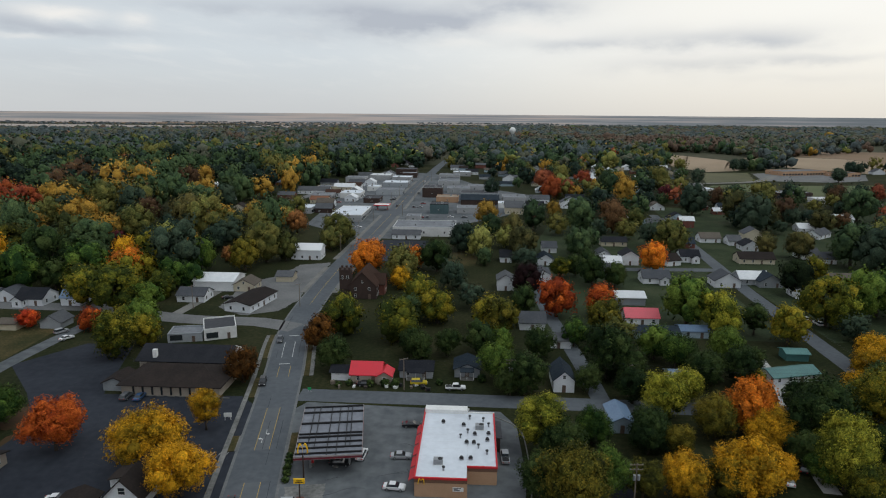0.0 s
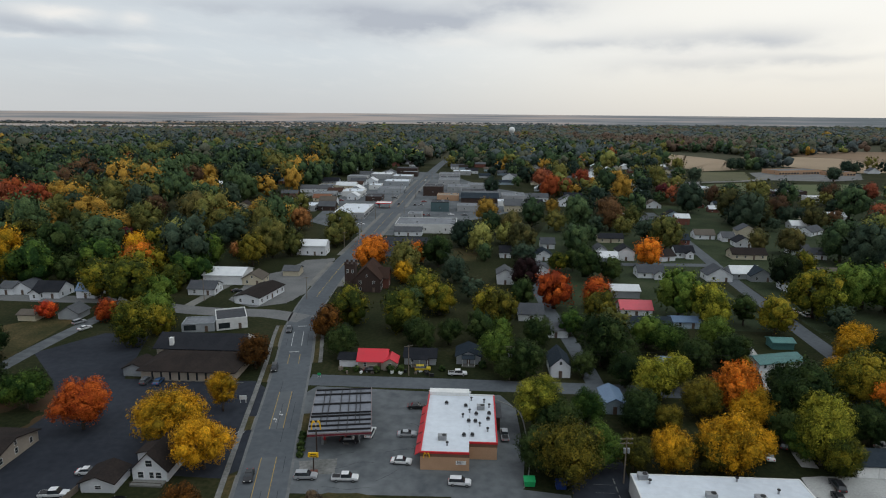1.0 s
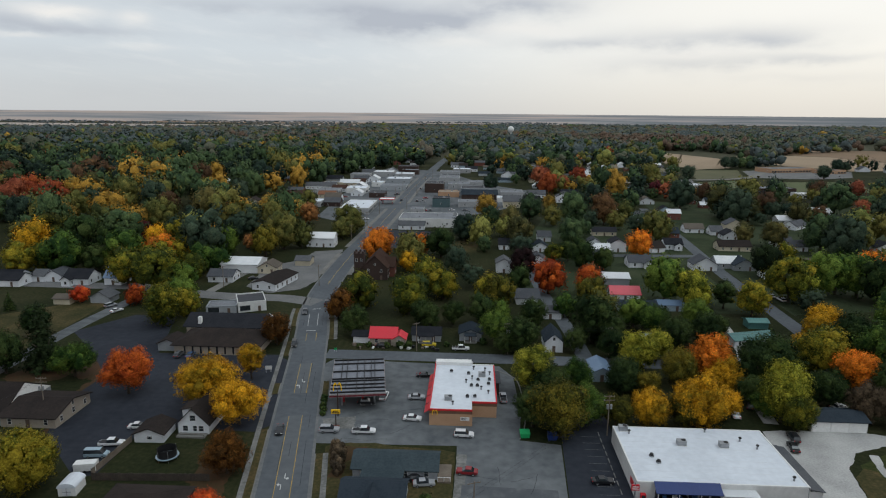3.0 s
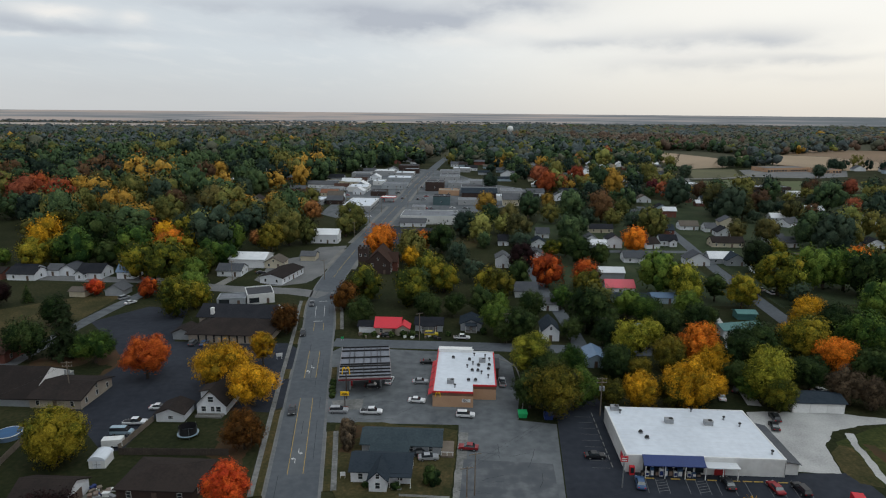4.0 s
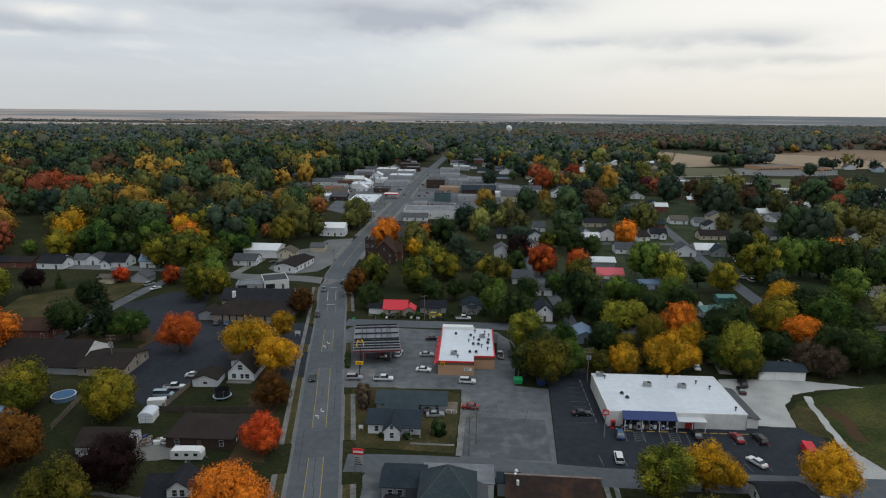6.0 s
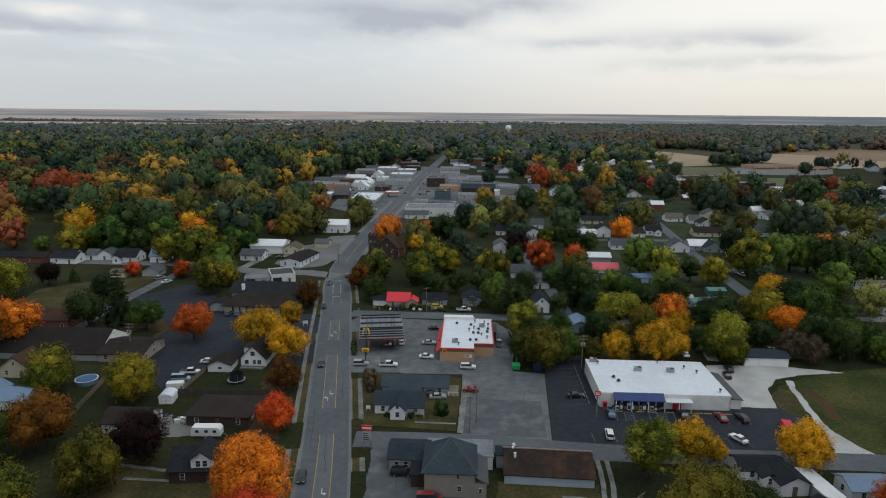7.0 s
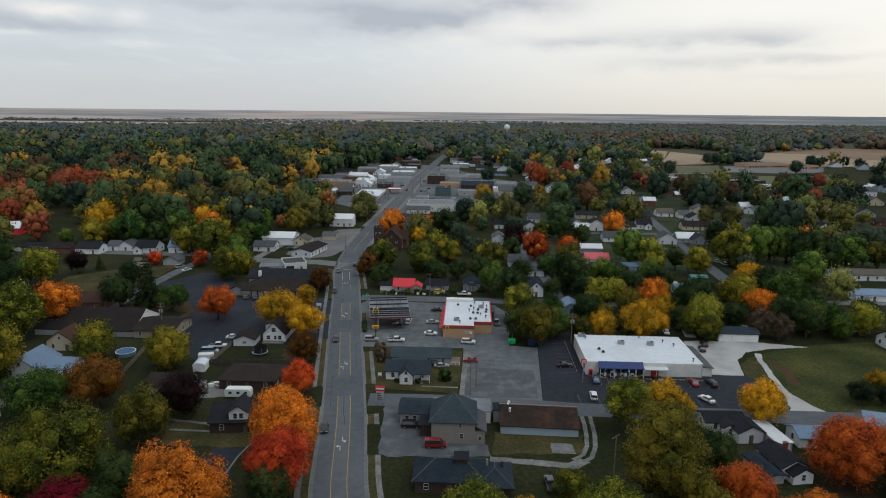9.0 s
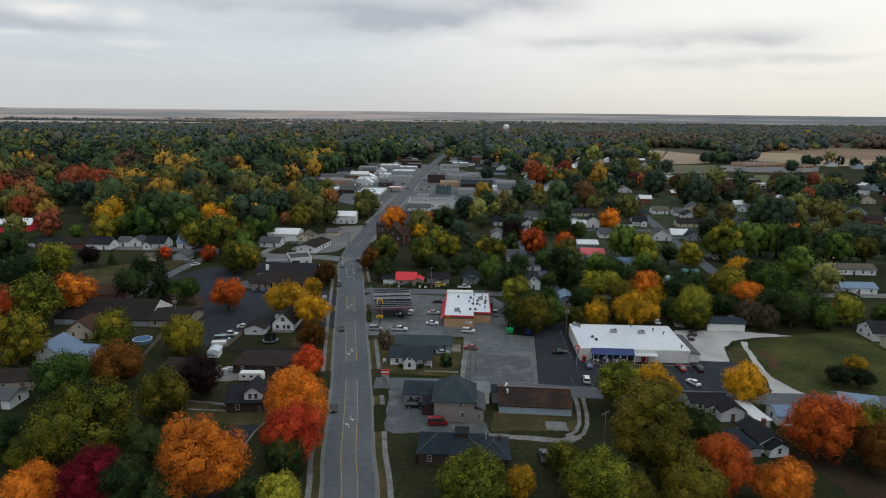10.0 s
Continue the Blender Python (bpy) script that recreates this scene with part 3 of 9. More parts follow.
def arrow_shape(sign):
    """A left-turn arrow about 3.4 m long that points along sign * y."""
    s = Shape()
    v = [(0.1, -1.7), (0.3, -1.7), (0.3, 0.7), (-0.35, 1.0), (-0.35, 1.5), (-1.0, 0.75), (-0.35, 0.1), (-0.35, 0.55), (0.1, 0.4)]
    return s.add([(sign * x, sign * y, 0) for x, y in v], [(0, 1, 2, 8), (2, 3, 7, 8), (4, 5, 6, 7, 3)])


arrow_data = [arrow_shape(k).mesh("turn_arrow", "paint_white") for k in (1, -1)]
for ax, ay, tilt in ((-28.8, 39.4, 9), (-37.1, 84.2, 11), (-46.2, 131.4, 11)):
    part("turn_arrow", arrow_data[0], None, main_road, at=pose(ax, ay - 1.7, 0.040, 0, 0, tilt) @ Matrix.Scale(0.8, 4))
    part("turn_arrow", arrow_data[1], None, main_road, at=pose(ax + 0.2, ay + 1.7, 0.040, 0, 0, tilt) @ Matrix.Scale(0.8, 4))
for q, (bx, by) in enumerate(((-54.4, 174.6), (-58.3, 199.0))):
    part("stop_bar", Shape().box(-1.6, -0.2, 0, 1.6, 0.2, 0.002), "paint_white", main_road, at=pose(bx, by, 0.040, 0, 0, 11))

# kerbs, verges and pavements along the main street
for side, spans, walks in ((1, ((-140, 36), (44, 57), (68, 99), (118, 136), (160, 205)), ((-140, 36), (44, 57), (68, 99), (160, 205))),
                           (-1, ((-140, 60), (66, 112), (121, 136), (147, 166), (174, 204)), ((-140, 60), (66, 204)))):
    for a, b in spans:
        line = between(MAIN, a, b)
        if len(line) < 2:
            continue
        lo, hi = sorted((side * 5.8, side * 6.05))
        ribbon("kerb", line, lo, hi, 0.17, "concrete", "pale concrete kerb of the main street", thick=0.17, category="kerb")
        lo, hi = sorted((side * 6.05, side * 7.6))
        ribbon("verge", line, lo, hi, 0.15, "lawn", "narrow grass verge beside the kerb", thick=0.15, category="verge")
    for a, b in walks:
        lo, hi = sorted((side * 7.6, side * 8.8))
        ribbon("pavement", between(MAIN, a, b), lo, hi, 0.16, "old_concrete", "pale concrete pavement beside the main street", thick=0.16, category="pavement")
for a, b in ((250, 296), (312, 462), (486, 700)):
    for side in (-1, 1):
        lo, hi = sorted((side * 5.8, side * 8.0))
        ribbon("pavement", between(MAIN, a, b), lo, hi, 0.16, "concrete", "pale concrete pavement before the shops", thick=0.16, category="pavement")

# parking lots, yards and drives
sheet("parking_lot", [(-34.6, 99.8), (-1.2, 100.6), (-0.9, 62), (20.2, 62), (23.0, 102.5), (13.5, 104), (14.8, 118), (14.2, 140), (10.5, 147.5), (-40.6, 149.8), (-42.6, 146), (-36.6, 112)],
      0.02, "old_asphalt", "worn grey asphalt lot round the restaurant", category="parking lot")
sheet("parking_lot", [(-0.6, 66.2), (19.4, 65.4), (19.9, 84.5), (0.2, 85.2)], 0.024, "patch_asphalt", "patched darker asphalt square on the lot", category="parking lot")
sheet("parking_lot", [(20.4, 62.2), (80, 62.0), (82, 84.5), (71, 84), (36, 84), (36.2, 118), (24.0, 112)], 0.022, "lot_asphalt", "dark asphalt parking lot round the store", category="parking lot")
sheet("gravel_yard", [(69, 84.6), (81.6, 84.4), (84.6, 96), (90, 103), (98, 106.4), (113, 109.4), (98, 112.6), (80, 113), (73, 112)], 0.018, "gravel", "pale gravel yard beside the store", category="gravel yard", edge=0.35)
track = smooth_line([(93.5, 102.5), (91.8, 97), (90.8, 90), (88.9, 80.5), (88.4, 73), (89.6, 64)], 3)
sheet("gravel_track", offset(track, -0.95) + offset(track, 0.85)[::-1], 0.016, "gravel", "pale rutted gravel track across the grass", category="gravel yard", edge=0.5)
sheet("gravel_track", [(87.8, 76), (89.3, 75), (91.0, 68), (93.2, 62.6), (84.6, 62.4), (86.4, 69)], 0.015, "gravel", "pale gravel mouth of a track at the road", category="gravel yard", edge=0.5)
sheet("driveway", [(79, 62), (80, 84.4), (83, 84.8), (85.4, 80), (86.2, 72), (86.6, 62.4)], 0.012, "lot_asphalt", "dark asphalt edge of the store lot", category="driveway")
sheet("lawn", [(82.3, 86), (84.2, 93), (88, 96.6), (90.2, 95.6), (89.2, 87), (87.6, 79.6), (83.6, 81)], 0.014, "lawn", "small wedge of grass beside the gravel", category="lawn", edge=0.3)
ribbon("road_drive", smooth_line([(94, 190), (90, 165), (83.5, 148), (79, 130), (77, 116)], 4), -1.8, 1.8, 0.012, "gravel", "pale gravel lane between trees", category="driveway")
sheet("parking_lot", [(-136, 168), (-124, 187), (-108, 186), (-97, 151), (-59, 152), (-53.0, 146), (-50.0, 124), (-46.4, 108), (-50, 104), (-77, 105), (-77, 84), (-81, 83), (-98, 99), (-105, 114), (-104, 133), (-118, 150)],
      0.018, "lot_asphalt", "dark asphalt parking lot beside the church", category="parking lot")
sheet("parking_lot", [(-84, 219), (-72, 226), (-68.4, 240), (-69.5, 262), (-69.5, 306), (-84, 300), (-88, 277), (-99, 266), (-97, 228)], 0.018, "pale_asphalt", "worn pale lot at the crossing", category="parking lot", edge=0.8)
sheet("driveway", [(-112, 218), (-107.5, 218), (-102.5, 262), (-107, 263)], 0.03, "concrete", "pale concrete drive to a white barn", category="driveway")
drive = smooth_line([(30.4, 58.4), (30.0, 50), (29.0, 42), (27.4, 37.6), (24.4, 35.0)], 3)
for a, b in ((-1.5, -0.45), (0.45, 1.5)):
    sheet("driveway", offset(drive, a) + offset(drive, b)[::-1], 0.018, "old_concrete", "pale worn wheel track of a concrete drive", category="driveway", edge=0.12)
sheet("driveway", [(5.4, 36.0), (14, 35.4), (22.6, 34.6), (25.6, 36.4), (27.4, 34.8), (24, 32.0), (14, 33.2), (5.4, 34.0)], 0.016, "old_concrete", "pale worn concrete drive behind the long building", category="driveway", edge=0.25)
sheet("lawn", [(6, 37), (27, 38.5), (27.6, 47), (7, 47)], 0.008, "lawn", "rough yard behind the long building", category="lawn", edge=0.6)
sheet("lawn", [(-77, 36.5), (-56, 36.4), (-48.5, 36.8), (-49.5, 46.4), (-75, 47.4)], 0.008, "lawn", "brown-green front lawn of a brick cottage", category="lawn", edge=0.6)
ribbon("footpath", [(-71, 43.4), (-60, 43.1), (-46.5, 43.4)], -0.4, 0.4, 0.03, "old_concrete", "pale narrow concrete footpath", category="footpath")
sheet("footpath", [(-74.5, 48.6), (-63, 47.4), (-62, 45.6), (-63.5, 46.4), (-74.5, 47.6)], 0.026, "old_concrete", "pale worn path to a brick cottage", category="footpath", edge=0.3)
sheet("driveway", [(-57, 36), (-50.6, 36.4), (-49.6, 19), (-47.5, 2), (-60, 2), (-59, 19)], 0.012, "lot_asphalt", "dark asphalt drive under trees", category="driveway", edge=0.4)
ribbon("kerb", smooth_line([(-49.4, 38.5), (-50.4, 33), (-50.6, 27), (-51.6, 20), (-54, 14)], 3), -0.2, 0.2, 0.06, "concrete", "pale concrete edge of a dark drive", thick=0.06, category="kerb")
sheet("slab", [(19.6, 38.4), (24.8, 38.2), (24.6, 42.6), (19.6, 42.8)], 0.016, "old_concrete", "pale concrete slab behind the long building", category="driveway", edge=0.3)
sheet("parking_lot", [(-21.4, 62.4), (-2, 62.4), (-2, 44), (5, 41), (5.6, 36), (-2, 35.4), (-8, 35), (-17.4, 34.6), (-19.8, 36), (-20.4, 46)], 0.018, "patch_asphalt", "cracked asphalt forecourt beside the tall house", category="parking lot", edge=0.5)
sheet("patio", worn([(-35.2, 111.6), (-27.2, 113.4), (-26.2, 107.1), (-33.9, 106.4)], 1.0, 0.25), 0.026, "old_concrete", "pale concrete bed at the sign's foot", category="patio")
sheet("lawn", worn([(-31.4, 98.6), (-29.6, 89), (-26.2, 71.4), (-24.6, 68.3), (-12.2, 68.0), (-2.3, 67.2), (-1.7, 84), (-1.5, 97.6), (-4.5, 98.6), (-12, 99.0), (-16, 99.4), (-20.1, 100.6), (-26, 100.2)], 1.4, 0.22), 0.14, "lawn", "brown-green lawn round the corner house", thick=0.15, category="lawn")
sheet("footpath", [(-12.6, 70.6), (-2.4, 70.4), (-2.4, 71.1), (-12.6, 71.4)], 0.15, "old_concrete", "pale concrete footpath along the lawn", thick=0.13, category="footpath")
sheet("slab", [(-1.9, 66.6), (0.6, 66.5), (1.2, 97), (-1.1, 97.2)], 0.023, "old_concrete", "pale worn concrete strip beside the corner lawn", category="driveway", edge=0.2)
sheet("leaf_bed", [(-107.5, 115.5), (-105.5, 132), (-99, 136), (-92, 134), (-98, 126), (-101, 112), (-97.5, 101), (-99.5, 99)], 0.012, "leaf_litter", "fallen red leaves on a bed beside the lot", category="leaf bed", edge=1.2)
sheet("field", [(86, 92), (88, 98), (100, 105), (114, 111), (170, 122), (170, 62.5), (89, 63), (88, 82)], 0.010, "field_green", "rough mown green field beside a gravel track", category="field")
sheet("leaf_bed", [(93.5, 97), (96.5, 97.5), (97.5, 88), (95, 78), (92.6, 79), (94.4, 88)], 0.013, "leaf_litter", "bare reddish earth beside the gravel track", category="leaf bed", edge=0.8)
sheet("driveway", [(-80, 58), (-64, 62), (-60, 60), (-60, 66), (-76, 68), (-82, 64)], 0.014, "concrete", "pale concrete drive beside a brick house", category="driveway", edge=0.7)
sheet("field", [(-182, 176), (-143, 212), (-141, 168), (-141, 130), (-170, 130)], 0.010, "lawn", "brown-green lawn beside a lane", category="field")
sheet("lawn", [(-20, 305), (4, 305), (6, 335), (-20, 335)], 0.012, "lawn", "open brown-green lawn among trees", category="lawn")
sheet("lawn", [(24, 205), (112, 205), (116, 296), (124, 312), (132, 470), (60, 450), (30, 320)], 0.006, "green_lawn", "brown-green lawns between the houses", category="lawn")
sheet("lawn", [(126, 205), (260, 230), (330, 520), (150, 520), (136, 380), (128, 300)], 0.006, "green_lawn", "brown-green lawns between the houses", category="lawn")
sheet("town_paving", [(-112, 415), (-118, 520), (-124, 640), (-104, 800), (-64, 800), (-30, 770), (16, 640), (56, 590), (54, 505), (20, 455), (-48, 370), (-70, 372)], 0.012, "old_asphalt", "worn grey paving of the town centre lots", category="parking lot")
sheet("parking_lot", [(-52, 312), (-24, 312), (-24, 366), (-52, 366)], 0.014, "lot_asphalt", "dark asphalt lot before a white building", category="parking lot")
sheet("leaf_bed", [(-29.4, 98.4), (-27.6, 86), (-25.0, 85), (-25.2, 92), (-21, 95.8), (-22, 98.6)], 0.146, "leaf_litter", "fallen leaves on the corner lawn", category="leaf bed", edge=0.9)
sheet("leaf_bed", [(-52, 60), (-44.5, 61), (-50.5, 95), (-58, 96)], 0.012, "leaf_litter", "fallen leaves along the verge", category="leaf bed", edge=1.4)
sheet("leaf_bed", [(-132, 128), (-118, 127), (-113, 134), (-118, 140), (-130, 139)], 0.012, "leaf_litter", "fallen brown leaves under spruces", category="leaf bed", edge=1.6)
sheet("leaf_bed", [(-112, 131), (-104.5, 130), (-104, 140), (-109, 146), (-114, 141)], 0.013, "leaf_litter", "fallen brown leaves beside the lot", category="leaf bed", edge=1.6)
sheet("dirt_yard", [(75, 34), (80, 34.5), (84, 27), (90, 18), (92, 10), (80, 12), (76, 24)], 0.012, "dark_earth", "bare dark brown earth in a back yard", category="yard", edge=1.6)
# farmland and playing fields past the houses
sheet("field", [(361, 1290), (401, 1200), (435, 1095), (374, 890), (314, 860), (300, 953)], 0.02, "tan_field", "harvested tan field past the houses", category="field", edge=3.0)
sheet("field", [(302, 848), (372, 860), (334, 750), (268, 724)], 0.02, "stubble", "olive-brown rough field before the harvested field", category="field", edge=2.5)
sheet("field", [(495, 1170), (606, 1200), (663, 1160), (672, 1033), (740, 1000), (690, 900), (528, 863), (476, 957), (440, 977)], 0.02, "tan_field", "harvested tan field past the houses", category="field", edge=3.0)
sheet("field", [(707, 1417), (790, 1420), (1100, 1330), (900, 1060), (690, 1010), (672, 1035), (663, 1162), (612, 1218)], 0.016, "brown_field", "brown ploughed field behind a tree line", category="field", edge=3.0)
sheet("field", [(258, 690), (333, 725), (297, 645), (254, 628)], 0.02, "green_field", "mown green playing field", category="field", edge=1.5)
sheet("field", [(361, 704), (452, 716), (404, 611), (317, 606)], 0.02, "green_field", "mown green playing field", category="field", edge=1.5)
sheet("parking_lot", [(345, 752), (372, 846), (470, 900), (520, 850), (476, 770), (420, 742)], 0.02, "pale_asphalt", "pale asphalt lot beside the school", category="parking lot", edge=1.5)
sheet("parking_lot", [(223, 715), (262, 722), (240, 640), (236, 592), (185, 566), (196, 640)], 0.02, "pale_asphalt", "pale worn lot beside low white buildings", category="parking lot", edge=1.5)
ribbon("road_school", smooth_line([(262, 716), (300, 728), (336, 748), (368, 790), (402, 842)], 8), -5.0, 5.0, 0.03, "concrete", "pale concrete drive that curves to the school")
for fx, fy, fw, fd, fm in ((-2300, 3080, 3600, 560, "tan_field"), (-100, 3560, 2200, 330, "tan_field"), (-2300, 4000, 3300, 500, "brown_field"), (600, 3900, 1700, 420, "tan_field"), (-900, 4500, 5600, 500, "tan_field"), (2400, 4300, 1500, 400, "tan_field")):
    sheet("field", [(fx - fw / 2, fy - fd / 2), (fx + fw / 2, fy - fd / 2 * 0.8), (fx + fw / 2 * 0.95, fy + fd / 2), (fx - fw / 2 * 0.97, fy + fd / 2)], 0.06, "hazed_field" if fm == "tan_field" else fm, "wide harvested field near the horizon", category="field")


sheet("field", [(-4900, 2060), (-1500, 2180), (-760, 2500), (-260, 2960), (-700, 3100), (-4900, 3000)], 0.05, "hazed_field", "wide harvested field past the woods, paled with painted haze", category="field")


# ---------------------------------------------------------------- trees
ENVELOPE = dict(round=(0.66, 0.70), wide=(0.72, 0.46), tall=(0.60, 1.12))  # half width and half height of the shell that carries the lobes


def crown_lobes(rng, lobes, shape):
    """Centres and radii of the overlapping lobes of a crown of about unit radius."""
    c, r = [], []
    for i in range(lobes):
        a = 2.399963 * i + rng.uniform(-0.4, 0.4)
        z = 1 - 2 * (i + 0.5) / lobes
        q = math.sqrt(1 - z * z)
        wide, high = ENVELOPE[shape]
        k = rng.uniform(0.70, 1.20)
        c.append((k * wide * q * math.cos(a), k * wide * q * math.sin(a), k * high * z * (1.0 if z > 0 else 0.86)))
        r.append(rng.uniform(0.20, 0.40) * (34 / lobes) ** 0.33)
    return np.array(c), np.array(r)


def crown_arrays(rng, lobes, size, count, shape="round", clump=7, even=0.0):
    """A crown of unit radius round (0, 0, 0): small leaf sprays in clumps on the skin of many overlapping lobes."""
    c, r = crown_lobes(rng, lobes, shape)
    w = r * r / (r * r).sum()
    heads = count // clump
    which = rng.choice(len(r), heads, p=w)
    d = rng.normal(size=(heads, 3)); d /= np.linalg.norm(d, axis=1)[:, None]
    p = c[which] + d * (r[which] * rng.choice((0.78, 0.9, 1.0, 1.14), heads))[:, None]
    deep = np.zeros(heads, bool)
    for ci, ri in zip(c, r):
        deep |= np.linalg.norm(p - ci, axis=1) < 0.72 * ri
    deep |= (p[:, 2] < -0.25) & (rng.uniform(size=heads) < 0.65)  # thin the undersides, which the camera above hardly sees
    p, d = np.repeat(p[~deep], clump, axis=0), np.repeat(d[~deep], clump, axis=0)
    n = len(p)
    p = p + rng.normal(size=(n, 3)) * (1.7 * size)
    out = p / np.maximum(np.linalg.norm(p, axis=1), 0.2)[:, None]
    nrm = d * 0.8 + rng.normal(size=(n, 3)) * 0.45 + np.array([0, 0, 0.35])
    nrm /= np.linalg.norm(nrm, axis=1)[:, None]
    t = np.cross(nrm, rng.normal(size=(n, 3))); t /= np.linalg.norm(t, axis=1)[:, None]
    b = np.cross(nrm, t)
    s = size * rng.uniform(0.6, 1.3, n)[:, None]
    tri = np.stack([p - t * s - b * s * 0.5, p + t * s - b * s * 0.45, p + b * s * 1.1 - nrm * s * 0.3], 1)
    soft = d * (0.65 - 0.2 * even) + nrm * (0.30 - 0.18 * even) + out * (0.45 + 0.45 * even)
    soft /= np.linalg.norm(soft, axis=1)[:, None]
    return tri.reshape(-1, 3), np.arange(3 * n).reshape(n, 3), (c, r), np.repeat(soft, 3, axis=0)


def spruce_arrays(rng, tiers, size, count):
    """A conifer of unit radius: whorls of drooping boughs that shorten towards a pointed top."""
    tip, root = [], []
    for i in range(tiers):
        h = -0.95 + 1.95 * i / (tiers - 1)
        w = 0.70 * (1.0 - (h + 0.95) / 1.98) ** 0.85 + 0.02
        n = max(4, int(13 * w / 0.7))
        for k in range(n):
            a = 2 * math.pi * (k + rng.uniform(-0.25, 0.25)) / n + i * 0.7
            q = w * rng.uniform(0.72, 1.12)
            root.append((0.0, 0.0, h + 0.16 * w)); tip.append((q * math.cos(a), q * math.sin(a), h - 0.22 * q + rng.uniform(-0.03, 0.03)))
    root, tip = np.array(root), np.array(tip)
    length = np.linalg.norm(tip - root, axis=1)
    which = rng.choice(len(tip), count, p=length / length.sum())
    u = rng.uniform(0.15, 1.0, count) ** 0.7
    p = root[which] + (tip - root)[which] * u[:, None] + rng.normal(size=(count, 3)) * np.array([0.045, 0.045, 0.018])
    d = p * np.array([1, 1, 0]) + np.array([0, 0, 0.12])
    d /= np.linalg.norm(d, axis=1)[:, None]
    nrm = d * 0.5 + np.array([0, 0, 0.6]) + rng.normal(size=(count, 3)) * 0.35
    nrm /= np.linalg.norm(nrm, axis=1)[:, None]
    t = np.cross(nrm, rng.normal(size=(count, 3))); t /= np.linalg.norm(t, axis=1)[:, None]
    b = np.cross(nrm, t)
    s = size * rng.uniform(0.6, 1.3, count)[:, None]
    tri = np.stack([p - t * s - b * s * 0.5, p + t * s - b * s * 0.45, p + b * s * 1.3 - nrm * s * 0.3], 1)
    c = np.array([(0, 0, -0.9 + 1.8 * i / 9) for i in range(9)]); r = np.array([0.34 * (1 - i / 9.5) for i in range(9)])
    return tri.reshape(-1, 3), np.arange(3 * count).reshape(count, 3), (c, r), np.repeat(nrm, 3, axis=0)


def core_arrays(c, r, k=0.9, rng=None, fine=1):
    """Rough rounded masses of foliage inside the lobes, which close the view through a crown."""
    ico = bmesh.new()
    bmesh.ops.create_icosphere(ico, subdivisions=fine, radius=1.0)
    base = np.array([x.co[:] for x in ico.verts]); tri = np.array([[x.index for x in fc.verts] for fc in ico.faces])
    ico.free()
    v = np.concatenate([ci + base * ri * k * (1.0 if rng is None else rng.uniform(0.84, 1.12, (len(base), 1))) for ci, ri in zip(c, r)])
    f = np.concatenate([tri + len(base) * i for i in range(len(c))])
    nrm = np.concatenate([base] * len(c)) * 0.7 + 0.45 * v / np.maximum(np.linalg.norm(v, axis=1), 0.2)[:, None]
    return v, f, nrm / np.linalg.norm(nrm, axis=1)[:, None]


def mesh_from(name, v, quads, tris, mat, normals=None):
    me = bpy.data.meshes.new(name)
    nq, ntr = len(quads), len(tris)
    me.vertices.add(len(v)); me.vertices.foreach_set("co", np.asarray(v, np.float32).ravel())
    me.loops.add(4 * nq + 3 * ntr)
    me.loops.foreach_set("vertex_index", np.concatenate([np.asarray(quads, np.int32).ravel(), np.asarray(tris, np.int32).ravel()]))
    me.polygons.add(nq + ntr)
    me.polygons.foreach_set("loop_start", np.concatenate([np.arange(nq) * 4, 4 * nq + np.arange(ntr) * 3]).astype(np.int32))
    me.update(calc_edges=True)
    if normals is not None:
        me.polygons.foreach_set("use_smooth", np.ones(nq + ntr, bool))
        me.normals_split_custom_set_from_vertices(np.asarray(normals, np.float32))
    me.materials.append(MATS[mat])
    return me


RNG = np.random.default_rng(7)


def trunk_shape(rng, cz, thick, tall):
    s = Shape()
    s.tube((0, 0, -0.05), (0.01, 0.0, cz * 0.45), thick, thick * 0.72, 9)
    s.tube((0.01, 0, cz * 0.43), (0.0, 0.02, cz * (1.35 if tall else 1.05)), thick * 0.72, thick * 0.2, 7)
    for i in range(6):
        a = 2.4 * i + rng.uniform(-0.3, 0.3)
        z0 = cz * rng.uniform(0.38, 0.75)
        e = (0.55 * math.cos(a), 0.55 * math.sin(a), z0 + rng.uniform(0.25, 0.6))
        m = (0.25 * math.cos(a), 0.25 * math.sin(a), z0 + 0.14)
        s.tube((0, 0, z0), m, thick * 0.5, thick * 0.34, 6)
        s.tube(m, e, thick * 0.34, thick * 0.1, 5)
    return s


